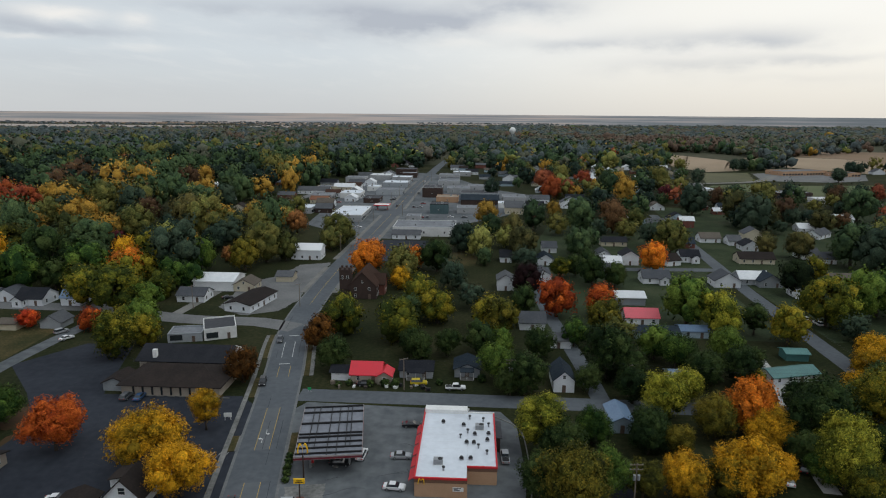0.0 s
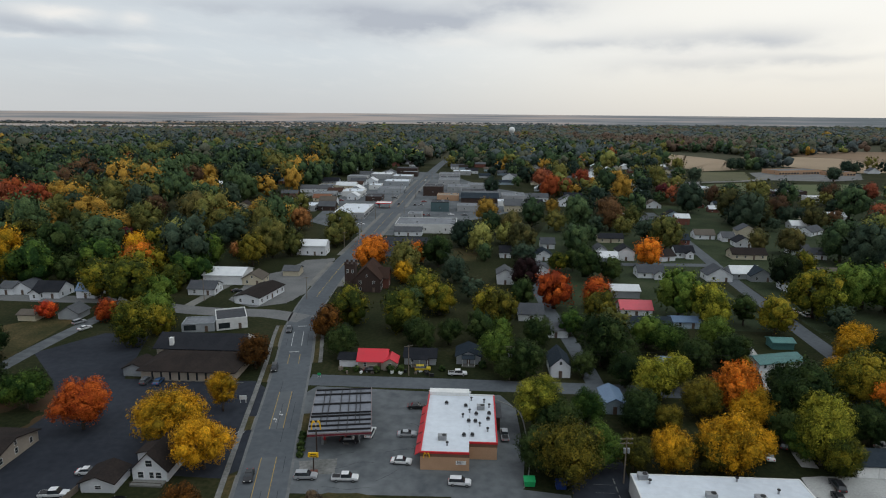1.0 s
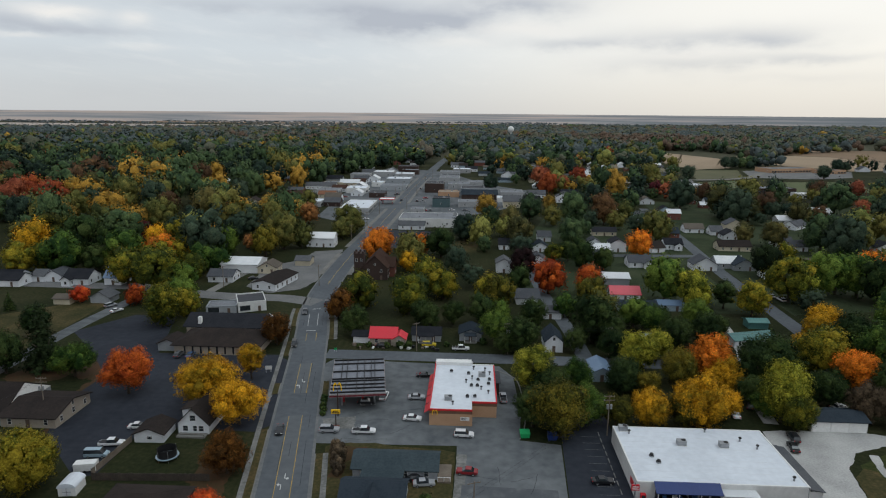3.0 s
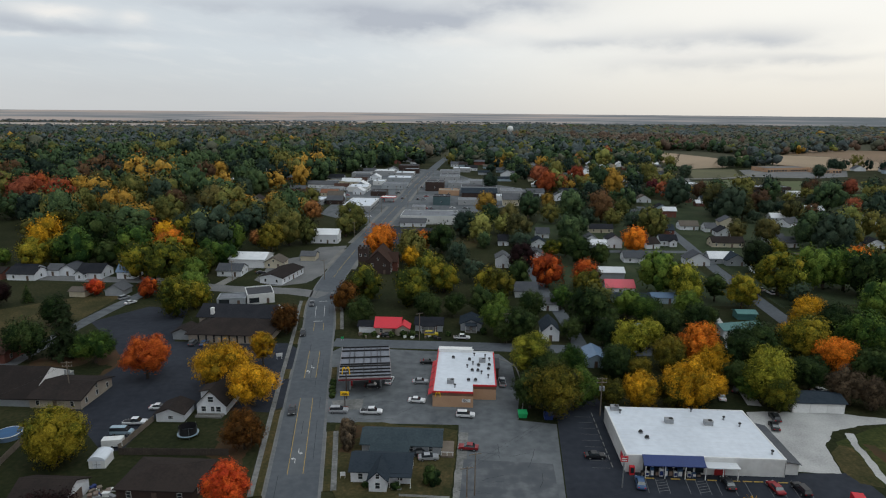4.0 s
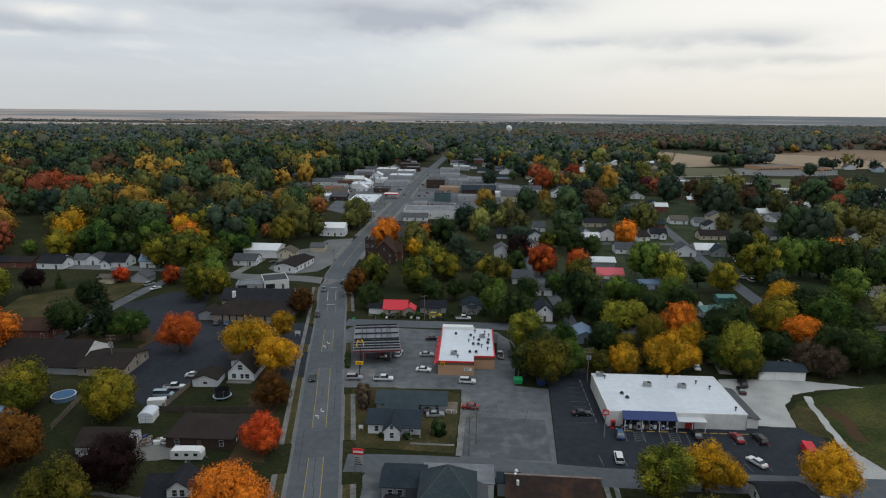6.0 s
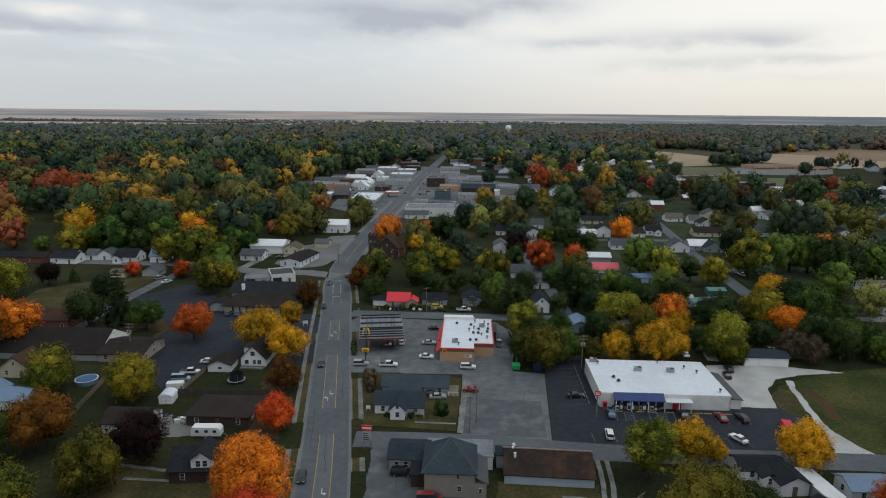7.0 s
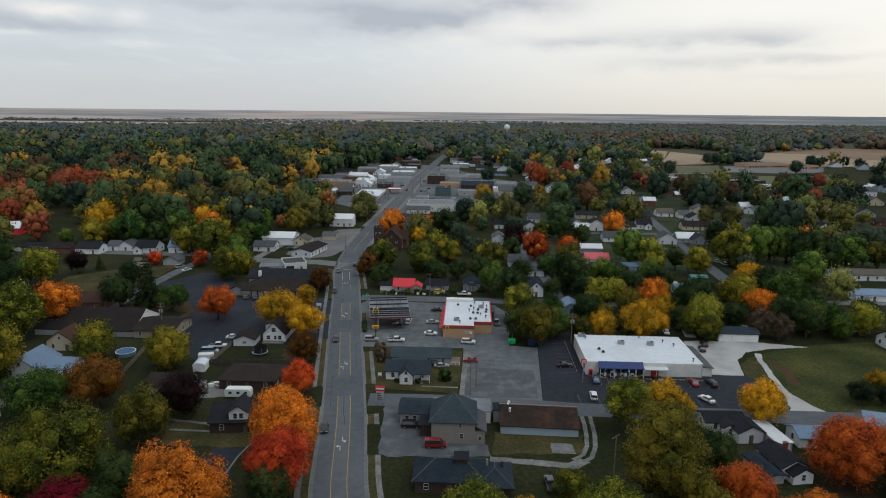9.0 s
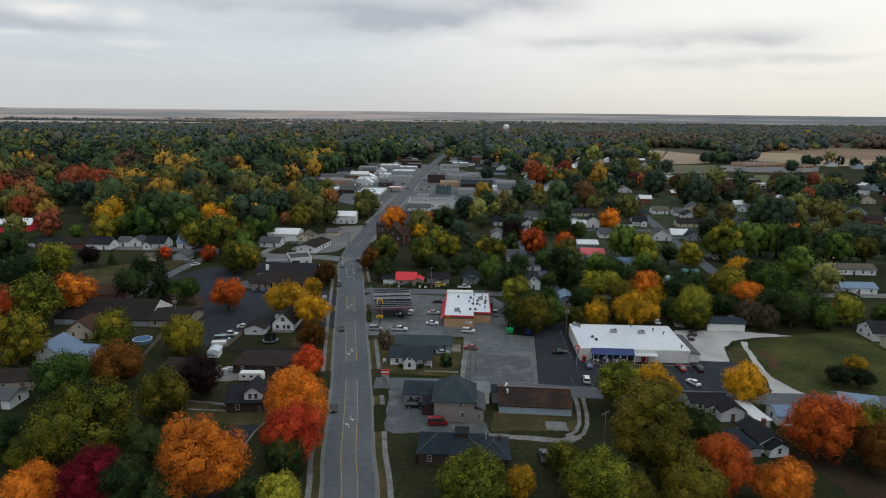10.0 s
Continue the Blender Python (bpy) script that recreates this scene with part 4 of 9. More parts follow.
NO_QUADS = np.zeros((0, 4), int)
KINDS = {}
for nm, shp, cz, lob, leafs, cnt, th in (("round", "round", 1.00, 30, 0.034, 6400, 0.07), ("oak", "round", 0.99, 44, 0.033, 7000, 0.08),
                                         ("wide", "wide", 0.90, 36, 0.033, 6200, 0.07), ("tall", "tall", 1.62, 40, 0.033, 7200, 0.07),
                                         ("spruce", "cone", 1.2, 44, 0.036, 7000, 0.05)):
    for grade, fine, many in (("close", 0.52, 8.0), ("near", 0.74, 3.7), ("mid", 0.98, 1.7), ("far", 1.5, 0.50)):
        made = []
        for turn in range(3 if nm in ("round", "oak") else 1):
            if shp == "cone":
                v, f, (c, r), nv = spruce_arrays(RNG, 15, leafs * fine, int(cnt * many * 0.55))
            else:
                v, f, (c, r), nv = crown_arrays(RNG, lob if grade != "far" else int(lob * 0.6), leafs * fine, int(cnt * many), shp, even=1.0 if grade == "far" else 0.0)
            cv, cf, nc = core_arrays(c, r, 0.82 if grade == "far" else 0.60, RNG)
            crown = mesh_from("crown", np.concatenate([v, cv]) + np.array([0, 0, cz]), NO_QUADS, np.concatenate([f, cf + len(v)]), "leaf_green", np.concatenate([nv, nc]))
            made.append((crown, trunk_shape(RNG, cz, th, shp in ("tall", "cone")).mesh("trunk", "bark", True)))
        KINDS[nm, grade] = made
v, f, (c, r), nv = crown_arrays(RNG, 14, 0.055, 1800, "round")
cv, cf, nc = core_arrays(c, r, 0.9, RNG)
BUSH = mesh_from("foliage", np.concatenate([v, cv]) * 0.92 + np.array([0, 0, 0.62]), NO_QUADS, np.concatenate([f, cf + len(v)]), "leaf_green", np.concatenate([nv, nc]))
WORDS = dict(green="green", deep="dark green", olive="olive and yellow", bronze="bronze-green", lime="yellow-green", gold="golden yellow", orange="orange", flame="red-orange",
             scarlet="scarlet", crimson="crimson", plum="dark purple", rust="rusty brown", conifer="blue-green", bare="thin brown", amber="haze-paled amber", hazy_green="haze-paled moss-green", hazed="haze-paled grey-green", faded="haze-paled brown")
TREES = [0]


def tree(x, y, r, tint, form="round", stretch=1.0):
    """A broadleaf or conifer tree with a crown of radius r at (x, y)."""
    TREES[0] += 1
    k = TREES[0]
    made = KINDS[form, "close" if y < 36 and r > 5.5 else "near" if y < 138 and abs(x) < 112 else "mid" if y < 185 else "far"]
    crown, trunk = made[k % len(made)]
    name = "spruce" if form == "spruce" else "tree"
    size = "tall " if r > 7 else "small " if r < 3.5 else ""
    words = dict(round="full rounded", oak="broad lobed", wide="low spreading", tall="upright", spruce="conical")[form]
    ob = thing(name, x, y, (k * 137) % 360, f"{size}{words} {name} with {WORDS[tint]} autumn leaves" if name == "tree" else f"{size}conical spruce with dark needles on grass", "tree", "trees of the town")
    r *= 0.90
    ob.scale = (r, r, r * stretch)
    part("trunk", trunk, None, ob)
    cr = part("crown", crown, None, ob)
    cr.material_slots[0].link = "OBJECT"
    # far crowns take the woods colours, which have haze mixed in
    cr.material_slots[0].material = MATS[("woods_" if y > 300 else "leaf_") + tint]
    keep(x, y, r * 0.8)
    return ob


def bush(x, y, r, tint, stretch=1.0):
    TREES[0] += 1
    ob = thing("shrub", x, y, (TREES[0] * 71) % 360, f"rounded {WORDS[tint]} garden shrub on the grass", "shrub", "shrubs of the town")
    ob.scale = (r, r, r * stretch)
    cr = part("foliage", BUSH, None, ob)
    cr.material_slots[0].link = "OBJECT"
    cr.material_slots[0].material = MATS["leaf_" + tint]
    return ob


# ---------------------------------------------------------------- houses
WINDOW = Shape().box(-0.5, -0.06, -0.06, 0.5, 0.06, 0.0).box(-0.5, -0.06, 1.3, 0.5, 0.06, 1.36).box(-0.5, -0.06, 0, -0.44, 0.06, 1.3).box(0.44, -0.06, 0, 0.5, 0.06, 1.3).box(-0.44, -0.05, 0.62, 0.44, 0.05, 0.67).mesh("window", "trim_white")
PANE = Shape().box(-0.45, -0.03, 0.0, 0.45, 0.02, 1.3).mesh("pane", "glass")
DOOR = Shape().box(-0.5, -0.06, 0, 0.5, 0.06, 2.1).mesh("door", "door_paint")
DOOR_RED = Shape().box(-0.5, -0.06, 0, 0.5, 0.06, 2.1).mesh("door", "door_red")
KNOB = Shape().tube((0.36, -0.14, 1.0), (0.36, -0.05, 1.0), 0.04, 0.05, 6).mesh("door_handle", "grey_metal")
GARAGE_BROWN = Shape().box(-2.3, -0.05, 0, 2.3, 0.05, 2.2).mesh("garage_door", "door_paint")
GARAGE = Shape().box(-1.3, -0.05, 0, 1.3, 0.05, 2.2).mesh("garage_door", "trim_white")


def openings(ob, wall, w, d, h, near, base=0.0, doors=True, red=False):
    """Windows with panes on the walls, and a front door."""
    spots = []
    step = 3.6 if near else 4.2
    for level in range(max(1, int(h / 2.7))):
        z = base + 0.9 + 2.8 * level
        for face, length in ((0, w), (180, w), (90, d), (270, d)):
            n = max(1, int((length - 1.0) / step))
            if not near and face in (180,):
                continue
            for i in range(n):
                u = (i - (n - 1) / 2) * (length / n)
                if level == 0 and doors and face == 0 and i == n // 2:
                    continue
                spots.append((face, u, z))
    for face, u, z in spots:
        half = d / 2 if face in (0, 180) else w / 2
        m = pose(0, 0, 0, 0, 0, face) @ pose(u, -half - 0.03, z)
        wd = part("window", WINDOW, None, ob, at=m)
        part("pane", PANE, None, wd)
    if doors:
        n = max(1, int((w - 1.0) / step))
        u = (n // 2 - (n - 1) / 2) * (w / n)
        dr = part("door", DOOR_RED if red else DOOR, None, ob, at=pose(u, -d / 2 - 0.04, base + 0.02))
        part("door_handle", KNOB, None, dr)


def gable_roof(w, d, h, pitch, over, thick, axis):
    """The solid of a pitched roof, ridge along axis, over walls w x d that are h high."""
    span = d if axis == "x" else w
    run = (w if axis == "x" else d) / 2 + over
    e = span / 2 + over
    rise = pitch * span / 2
    drop = pitch * over
    prof = [(-e, h - drop), (0, h + rise), (e, h - drop), (e, h - drop + thick), (0, h + rise + thick * 1.1), (-e, h - drop + thick)]
    return Shape().prism(prof, -run, run, axis)


def hip_roof(w, d, h, pitch, over, thick):
    a, b = w / 2 + over, d / 2 + over
    k = min(a, b)
    z = h + thick + pitch * k
    if a >= b:
        ridge = [(-(a - b), 0, z), (a - b, 0, z)]
    else:
        ridge = [(0, -(b - a), z), (0, b - a, z)]
    v = [(-a, -b, h), (a, -b, h), (a, b, h), (-a, b, h), (-a, -b, h + thick), (a, -b, h + thick), (a, b, h + thick), (-a, b, h + thick)] + ridge
    f = [(3, 2, 1, 0), (0, 1, 5, 4), (1, 2, 6, 5), (2, 3, 7, 6), (3, 0, 4, 7)]
    if a >= b:
        f += [(4, 5, 9, 8), (5, 6, 9), (6, 7, 8, 9), (7, 4, 8)]
    else:
        f += [(4, 5, 8), (5, 6, 9, 8), (6, 7, 9), (7, 4, 8, 9)]
    return Shape().add(v, f)


def wing(ob, cx, cy, w, d, h, roof, axis, wall_m, roof_m, pitch, over=0.45, near=True, doors=True, turn=0.0, red=False, wins=True, caps=False):
    """One block of a house: walls with gable ends, its roof and its openings, as parts under ob."""
    at = pose(cx, cy, 0, 0, 0, turn)
    s = Shape().box(-w / 2, -d / 2, -0.05, w / 2, d / 2, h)
    if roof == "gable":
        span = (d if axis == "x" else w) / 2
        length = (w if axis == "x" else d) / 2
        s.prism([(-span, h), (span, h), (0, h + pitch * span)], -length, length, axis)
        r = gable_roof(w, d, h, pitch, over, 0.22, axis)
    else:
        r = hip_roof(w, d, h, pitch, over, 0.22)
    wall = part("wall", s, wall_m, ob, at=at)
    rf = part("roof", r, roof_m, ob, at=at @ pose(0, 0, 0.01))
    if roof == "hip" and caps:
        a, b = w / 2 + over, d / 2 + over
        k, z0 = min(a, b), h + 0.24
        for u in (-1, 1):
            for q in (-1, 1):
                part("ridge_cap", Shape().tube((u * a, q * b, z0), (u * (a - k), q * (b - k), z0 + pitch * k), 0.09, 0.09, 6), "ridge_tile", rf)
        if abs(a - b) > 0.3:
            part("ridge_cap", Shape().tube((-(a - k), -(b - k), z0 + pitch * k), (a - k, b - k, z0 + pitch * k), 0.1, 0.1, 6), "ridge_tile", rf)
    if wins:
        openings(wall, wall, w, d, h, near, doors=doors, red=red)
        if roof == "gable" and near and pitch * span > 1.7:
            for face in ((0, 180) if axis == "y" else (90, 270)):
                wd = part("window", WINDOW, None, wall, at=pose(0, 0, 0, 0, 0, face) @ pose(0, -length - 0.03, h + 0.25 * pitch * span - 0.2) @ Matrix.Diagonal((0.8, 1, 0.75, 1)))
                part("pane", PANE, None, wd)
    return wall


LOOK = dict(siding_white="white-sided", siding_grey="grey-sided", siding_beige="beige-sided", siding_blue="pale blue-sided", siding_cream="cream-sided", brick_red="red brick",
            brick_dark="dark brick", brick_tan="tan brick", wall_white="white-walled", metal_white="white metal", metal_red="red metal", siding_none="plain", brick_brown="brown brick", metal_teal="teal metal", metal_blue="blue metal")
TOP = dict(tile_orange="orange tile", shingle_dark="dark shingle", shingle_brown="brown shingle", shingle_rust="rust shingle", shingle_grey="grey shingle", shingle_blue="slate-blue shingle", shingle_slate="slate-grey shingle", shingle_tan="tan shingle",
           metal_white="white metal", metal_red="bright red metal", metal_pink="faded red metal", metal_teal="teal metal", metal_blue="blue-grey metal", metal_navy="navy metal", weathered_wood="worn board")


def house(x, y, rz, w, d, h, wall_m, roof_m, roof="gable", axis="x", pitch=0.55, near=True, porch=False, chimney=False, name="house", label="", doors=True, ell=None, wins=True, red=False):
    """A house: main block, optional cross wing ell = (side, w, d, h), porch and chimney."""
    storeys = "two-storey " if h > 4.8 else "one-storey " if name == "house" else ""
    ob = thing(name, x, y, rz, label or f"{storeys}{LOOK[wall_m]} {name.replace('_', ' ')} with a {TOP[roof_m]} {roof} roof", name.replace("_", " "), "" if label else f"{name}s of the town".replace("_", " "))
    wing(ob, 0, 0, w, d, h, roof, axis, wall_m, roof_m, pitch, near=near, doors=doors, wins=wins, red=red)
    if ell:
        ex, ew, ed, eh = ell
        wing(ob, ex, -d / 2 - ed / 2 + 0.4, ew, ed, eh, "gable", "y", wall_m, roof_m, pitch * 1.15, near=near, doors=False, wins=wins)
    if porch:
        pw = w * 0.55
        part("porch_roof", Shape().add([(-pw / 2, -d / 2 - 2.2, 2.45), (pw / 2, -d / 2 - 2.2, 2.45), (pw / 2, -d / 2, 3.0), (-pw / 2, -d / 2, 3.0),
                                        (-pw / 2, -d / 2 - 2.2, 2.6), (pw / 2, -d / 2 - 2.2, 2.6), (pw / 2, -d / 2, 3.15), (-pw / 2, -d / 2, 3.15)],
                                       [(3, 2, 1, 0), (4, 5, 6, 7), (0, 1, 5, 4), (1, 2, 6, 5), (2, 3, 7, 6), (3, 0, 4, 7)]), roof_m, ob)
        part("porch_floor", Shape().box(-pw / 2, -d / 2 - 2.2, 0, pw / 2, -d / 2 - 0.1, 0.3), "concrete", ob)
        for px in (-pw / 2 + 0.15, 0, pw / 2 - 0.15):
            part("porch_post", Shape().block(px, -d / 2 - 2.05, 0.3, 0.14, 0.14, 2.2), "trim_white", ob)
    if chimney:
        part("chimney", Shape().block(w * 0.22, d * 0.1, h, 0.8, 0.7, 2.6).block(w * 0.22, d * 0.1, h + 2.6, 0.95, 0.85, 0.15), "brick_red", ob)
    keep(x, y, math.hypot(w, d) / 2)
    CLEAR_VIEW.append((x, y - d / 2, w / 2))
    return ob


def vent(x, y, z, kind=0, rz=0.0):
    """Rooftop machinery: a boxed air unit, a flue or a mushroom vent."""
    if kind == 0:
        ob = thing("rooftop_unit", x, y, rz, "grey metal air-conditioning unit on a flat roof", "air conditioner", "rooftop units", z=z)
        part("housing", Shape().block(0, 0, 0.12, 1.9, 1.3, 1.0).block(0, 0, 1.12, 2.0, 1.4, 0.06), "grey_metal", ob)
        part("curb", Shape().block(0, 0, 0, 2.05, 1.45, 0.12), "trim_white", ob)
        part("fan_guard", Shape().tube((0.4, 0, 1.18), (0.4, 0, 1.26), 0.5, 0.5, 14), "black_steel", ob)
    elif kind == 1:
        ob = thing("roof_flue", x, y, rz, "short dark metal flue on a flat roof", "flue", "roof flues", z=z)
        part("pipe", Shape().tube((0, 0, 0), (0, 0, 0.8), 0.2, 0.2, 10), "grey_metal", ob)
        part("cap", Shape().tube((0, 0, 0.8), (0, 0, 1.0), 0.36, 0.30, 10), "black_steel", ob)
    else:
        ob = thing("exhaust_fan", x, y, rz, "dark mushroom exhaust fan on a flat roof", "fan", "exhaust fans", z=z)
        part("base", Shape().block(0, 0, 0, 0.8, 0.8, 0.35), "grey_metal", ob)
        part("hood", Shape().tube((0, 0, 0.35), (0, 0, 0.75), 0.5, 0.32, 12), "black_steel", ob)
    return ob


def flat_building(x, y, rz, w, d, h, wall_m, roof_m, label, category="building", parapet=0.5, front=True, near=False, band=None, name="building", bays=None):
    """A flat-roofed block with parapets, a roof deck, shop windows and a door on its front."""
    ob = thing(name, x, y, rz, label, category)
    wall = part("wall", Shape().box(-w / 2, -d / 2, -0.05, w / 2, d / 2, h - 0.1), wall_m, ob)
    t = 0.3
    par = Shape().box(-w / 2, -d / 2, h - 0.1, w / 2, -d / 2 + t, h + parapet).box(-w / 2, d / 2 - t, h - 0.1, w / 2, d / 2, h + parapet)
    par.box(-w / 2, -d / 2 + t, h - 0.1, -w / 2 + t, d / 2 - t, h + parapet).box(w / 2 - t, -d / 2 + t, h - 0.1, w / 2, d / 2 - t, h + parapet)
    part("parapet", par, band or wall_m, ob)
    part("roof", Shape().box(-w / 2 + t, -d / 2 + t, h - 0.1, w / 2 - t, d / 2 - t, h + 0.05), roof_m, ob)
    if front:
        n = bays or max(2, int(w / 4.5))
        glassy = Shape().box(-w / n * 0.36, -0.03, 0, w / n * 0.36, 0.03, 1.9).mesh("pane", "glass")
        fr = Shape().box(-w / n * 0.36 - 0.1, -0.06, -0.1, w / n * 0.36 + 0.1, 0.0, 0).box(-w / n * 0.36 - 0.1, -0.06, 1.9, w / n * 0.36 + 0.1, 0.0, 2.0).mesh("shop_window", "grey_metal")
        for i in range(n):
            u = (i - (n - 1) / 2) * w / n
            if i == n // 2:
                dr = part("door", DOOR, None, wall, at=pose(u, -d / 2 - 0.05, 0))
                continue
            for lv in range(max(1, int(h / 3.6))):
                sw = part("shop_window", fr, None, wall, at=pose(u, -d / 2 - 0.02, 0.7 + 3.3 * lv))
                part("pane", glassy, None, sw)
        n2 = max(1, int(d / 11))
        for i in range(n2):
            for side in (90, 270):
                m = pose(0, 0, 0, 0, 0, side) @ pose((i - (n2 - 1) / 2) * d / n2, -w / 2 - 0.03, h * 0.35)
                wd = part("window", WINDOW, None, wall, at=m)
                part("pane", PANE, None, wd)
    keep(x, y, math.hypot(w, d) / 2)
    return ob


def shop(x, y, w, d, h, wall_m, roof_m, label, category="store", band=None, units=2):
    """A flat-roofed block, w along x and d along y, whose shop front looks to the main street."""
    rz = 90 if x < -61 else -90
    ob = flat_building(x, y, rz, d, w, h, wall_m, roof_m, label, category, band=band, parapet=0.35)
    for k in range(units):
        vent(x + (k - 0.5) * w * 0.3, y + ((k * 37) % 5 - 2) * d * 0.12, h + 0.05, (0, 2, 1)[(int(abs(x)) + k) % 3], 10 * k)
    return ob


# ---------------------------------------------------------------- vehicles, poles and signs
TYRE = Shape().tube((-0.11, 0, 0), (0.11, 0, 0), 0.33, 0.33, 14).mesh("tyre", "rubber")
RIM = Shape().tube((-0.12, 0, 0), (0.12, 0, 0), 0.2, 0.2, 10).mesh("rim", "grey_metal")
PROFILES = dict(
    car=([(-2.3, .35), (-2.32, .72), (-2.15, .92), (-1.35, .98), (1.0, .98), (2.05, .88), (2.3, .66), (2.28, .32)], [(-1.55, .96), (-.95, 1.42), (.25, 1.46), (1.0, .98)], 4.6),
    suv=([(-2.35, .38), (-2.38, .85), (-2.3, 1.05), (1.1, 1.05), (2.1, .98), (2.38, .75), (2.35, .35)], [(-2.25, 1.03), (-2.0, 1.68), (.3, 1.72), (1.1, 1.05)], 4.75),
    pickup=([(-2.8, .5), (-2.82, 1.08), (-.75, 1.08), (1.4, 1.08), (2.55, 1.0), (2.8, .8), (2.78, .45)], [(-.85, 1.06), (-.7, 1.78), (.75, 1.8), (1.45, 1.06)], 5.6),
    van=([(-2.5, .38), (-2.5, 1.2), (1.5, 1.2), (2.3, 1.0), (2.5, .8), (2.5, .36)], [(-2.5, 1.18), (-2.42, 2.0), (1.0, 2.0), (1.75, 1.15)], 5.0))


def vehicle(x, y, rz, form, paint, z=0.03, group="parked cars", state="parked on asphalt", name=""):
    """A car, suv, pickup or van, nose along its own +x."""
    body, cabin, length = PROFILES[form]
    colour = paint.split("_")[1]
    nm = name or {"car": "sedan", "suv": "suv", "pickup": "pickup_truck", "van": "van"}[form]
    ob = thing(nm, x, y, rz, f"{colour} {nm.replace('_', ' ')} {state}", "car" if form in ("car", "suv") else "pickup" if form == "pickup" else "van", group, z=z)
    s = Shape().prism(body, -0.9, 0.9, "y")
    me = s.mesh("body", paint)
    bm = bmesh.new(); bm.from_mesh(me)
    bmesh.ops.bevel(bm, geom=list(bm.edges), offset=0.07, segments=2, affect="EDGES", clamp_overlap=True)
    bm.to_mesh(me); bm.free()
    part("body", me, None, ob)
    # cabin: glass sides with a painted roof plate
    k = len(cabin)
    v = [(u, -0.84 if q < 1.2 else -0.66, q) for u, q in cabin] + [(u, 0.84 if q < 1.2 else 0.66, q) for u, q in cabin]
    f = [tuple(range(k)), tuple(range(2 * k - 1, k - 1, -1))] + [(i, i + k, (i + 1) % k + k, (i + 1) % k) for i in range(k)]
    part("window_glass", Shape().add(v, f), "glass", ob)
    (u0, z0), (u1, z1) = cabin[1], cabin[2]
    part("roof", Shape().add([(u0 - .05, -.69, z0), (u1 + .06, -.69, z1), (u1 + .06, .69, z1), (u0 - .05, .69, z0), (u0, -.62, z0 + .06), (u1, -.62, z1 + .06), (u1, .62, z1 + .06), (u0, .62, z0 + .06)],
                                [(3, 2, 1, 0), (4, 5, 6, 7), (0, 1, 5, 4), (1, 2, 6, 5), (2, 3, 7, 6), (3, 0, 4, 7)]), paint, ob)
    if form == "pickup":
        part("bed", Shape().box(-2.7, -0.75, 1.05, -0.95, 0.75, 1.09), "black_steel", ob)
    for ux in (-length * 0.3, length * 0.31):
        for uy in (-0.86, 0.86):
            ty = part("wheel", TYRE, None, ob, at=pose(ux, uy, 0.33, 0, 0, 90))
            part("rim", RIM, None, ty)
    front = max(u for u, _ in body)
    for uy in (-0.62, 0.62):
        part("headlight", Shape().box(front - 0.06, uy - 0.17, 0.62, front + 0.02, uy + 0.17, 0.78), "lamp_lens", ob)
        part("tail_light", Shape().box(-front - 0.04, uy - 0.14, 0.7, -front + 0.06, uy + 0.14, 0.9), "trim_red", ob)
    return ob


def utility_pole(x, y, rz, h=10.5, drum=True):
    ob = thing("utility_pole", x, y, rz, "weathered wooden utility pole with crossarm and wires" if not drum else "wooden utility pole with crossarm and grey transformers", "utility pole", "utility poles")
    part("pole", Shape().tube((0, 0, -0.1), (0, 0, h), 0.17, 0.11, 8), "pole_wood", ob)
    for zz in (h - 0.5, h - 1.5)[:2 if drum else 1]:
        part("crossarm", Shape().block(0, 0.14, zz, 2.6, 0.12, 0.14), "pole_wood", ob)
        for ux in (-1.15, -0.4, 0.4, 1.15):
            part("insulator", Shape().tube((ux, 0.14, zz + 0.14), (ux, 0.14, zz + 0.34), 0.06, 0.04, 6), "grey_metal", ob)
    if drum:
        for ux in (-0.42, 0.42):
            part("transformer", Shape().tube((ux, -0.25, h - 3.4), (ux, -0.25, h - 2.3), 0.27, 0.27, 10), "grey_metal", ob)
    return ob


def cable(p, q, sag=0.8):
    """A sagging wire between two points."""
    cu = bpy.data.curves.new("cable", "CURVE")
    cu.dimensions, cu.bevel_depth, cu.bevel_resolution = "3D", 0.018, 0
    sp = cu.splines.new("POLY")
    sp.points.add(12)
    for i in range(13):
        t = i / 12
        sp.points[i].co = (*[a + (b - a) * t for a, b in zip(p[:2], q[:2])], p[2] + (q[2] - p[2]) * t - sag * 4 * t * (1 - t), 1)
    cu.materials.append(MATS["black_steel"])
    return tagged(new("cable", cu), "thin dark overhead wire between utility poles", "cable", "overhead wires")


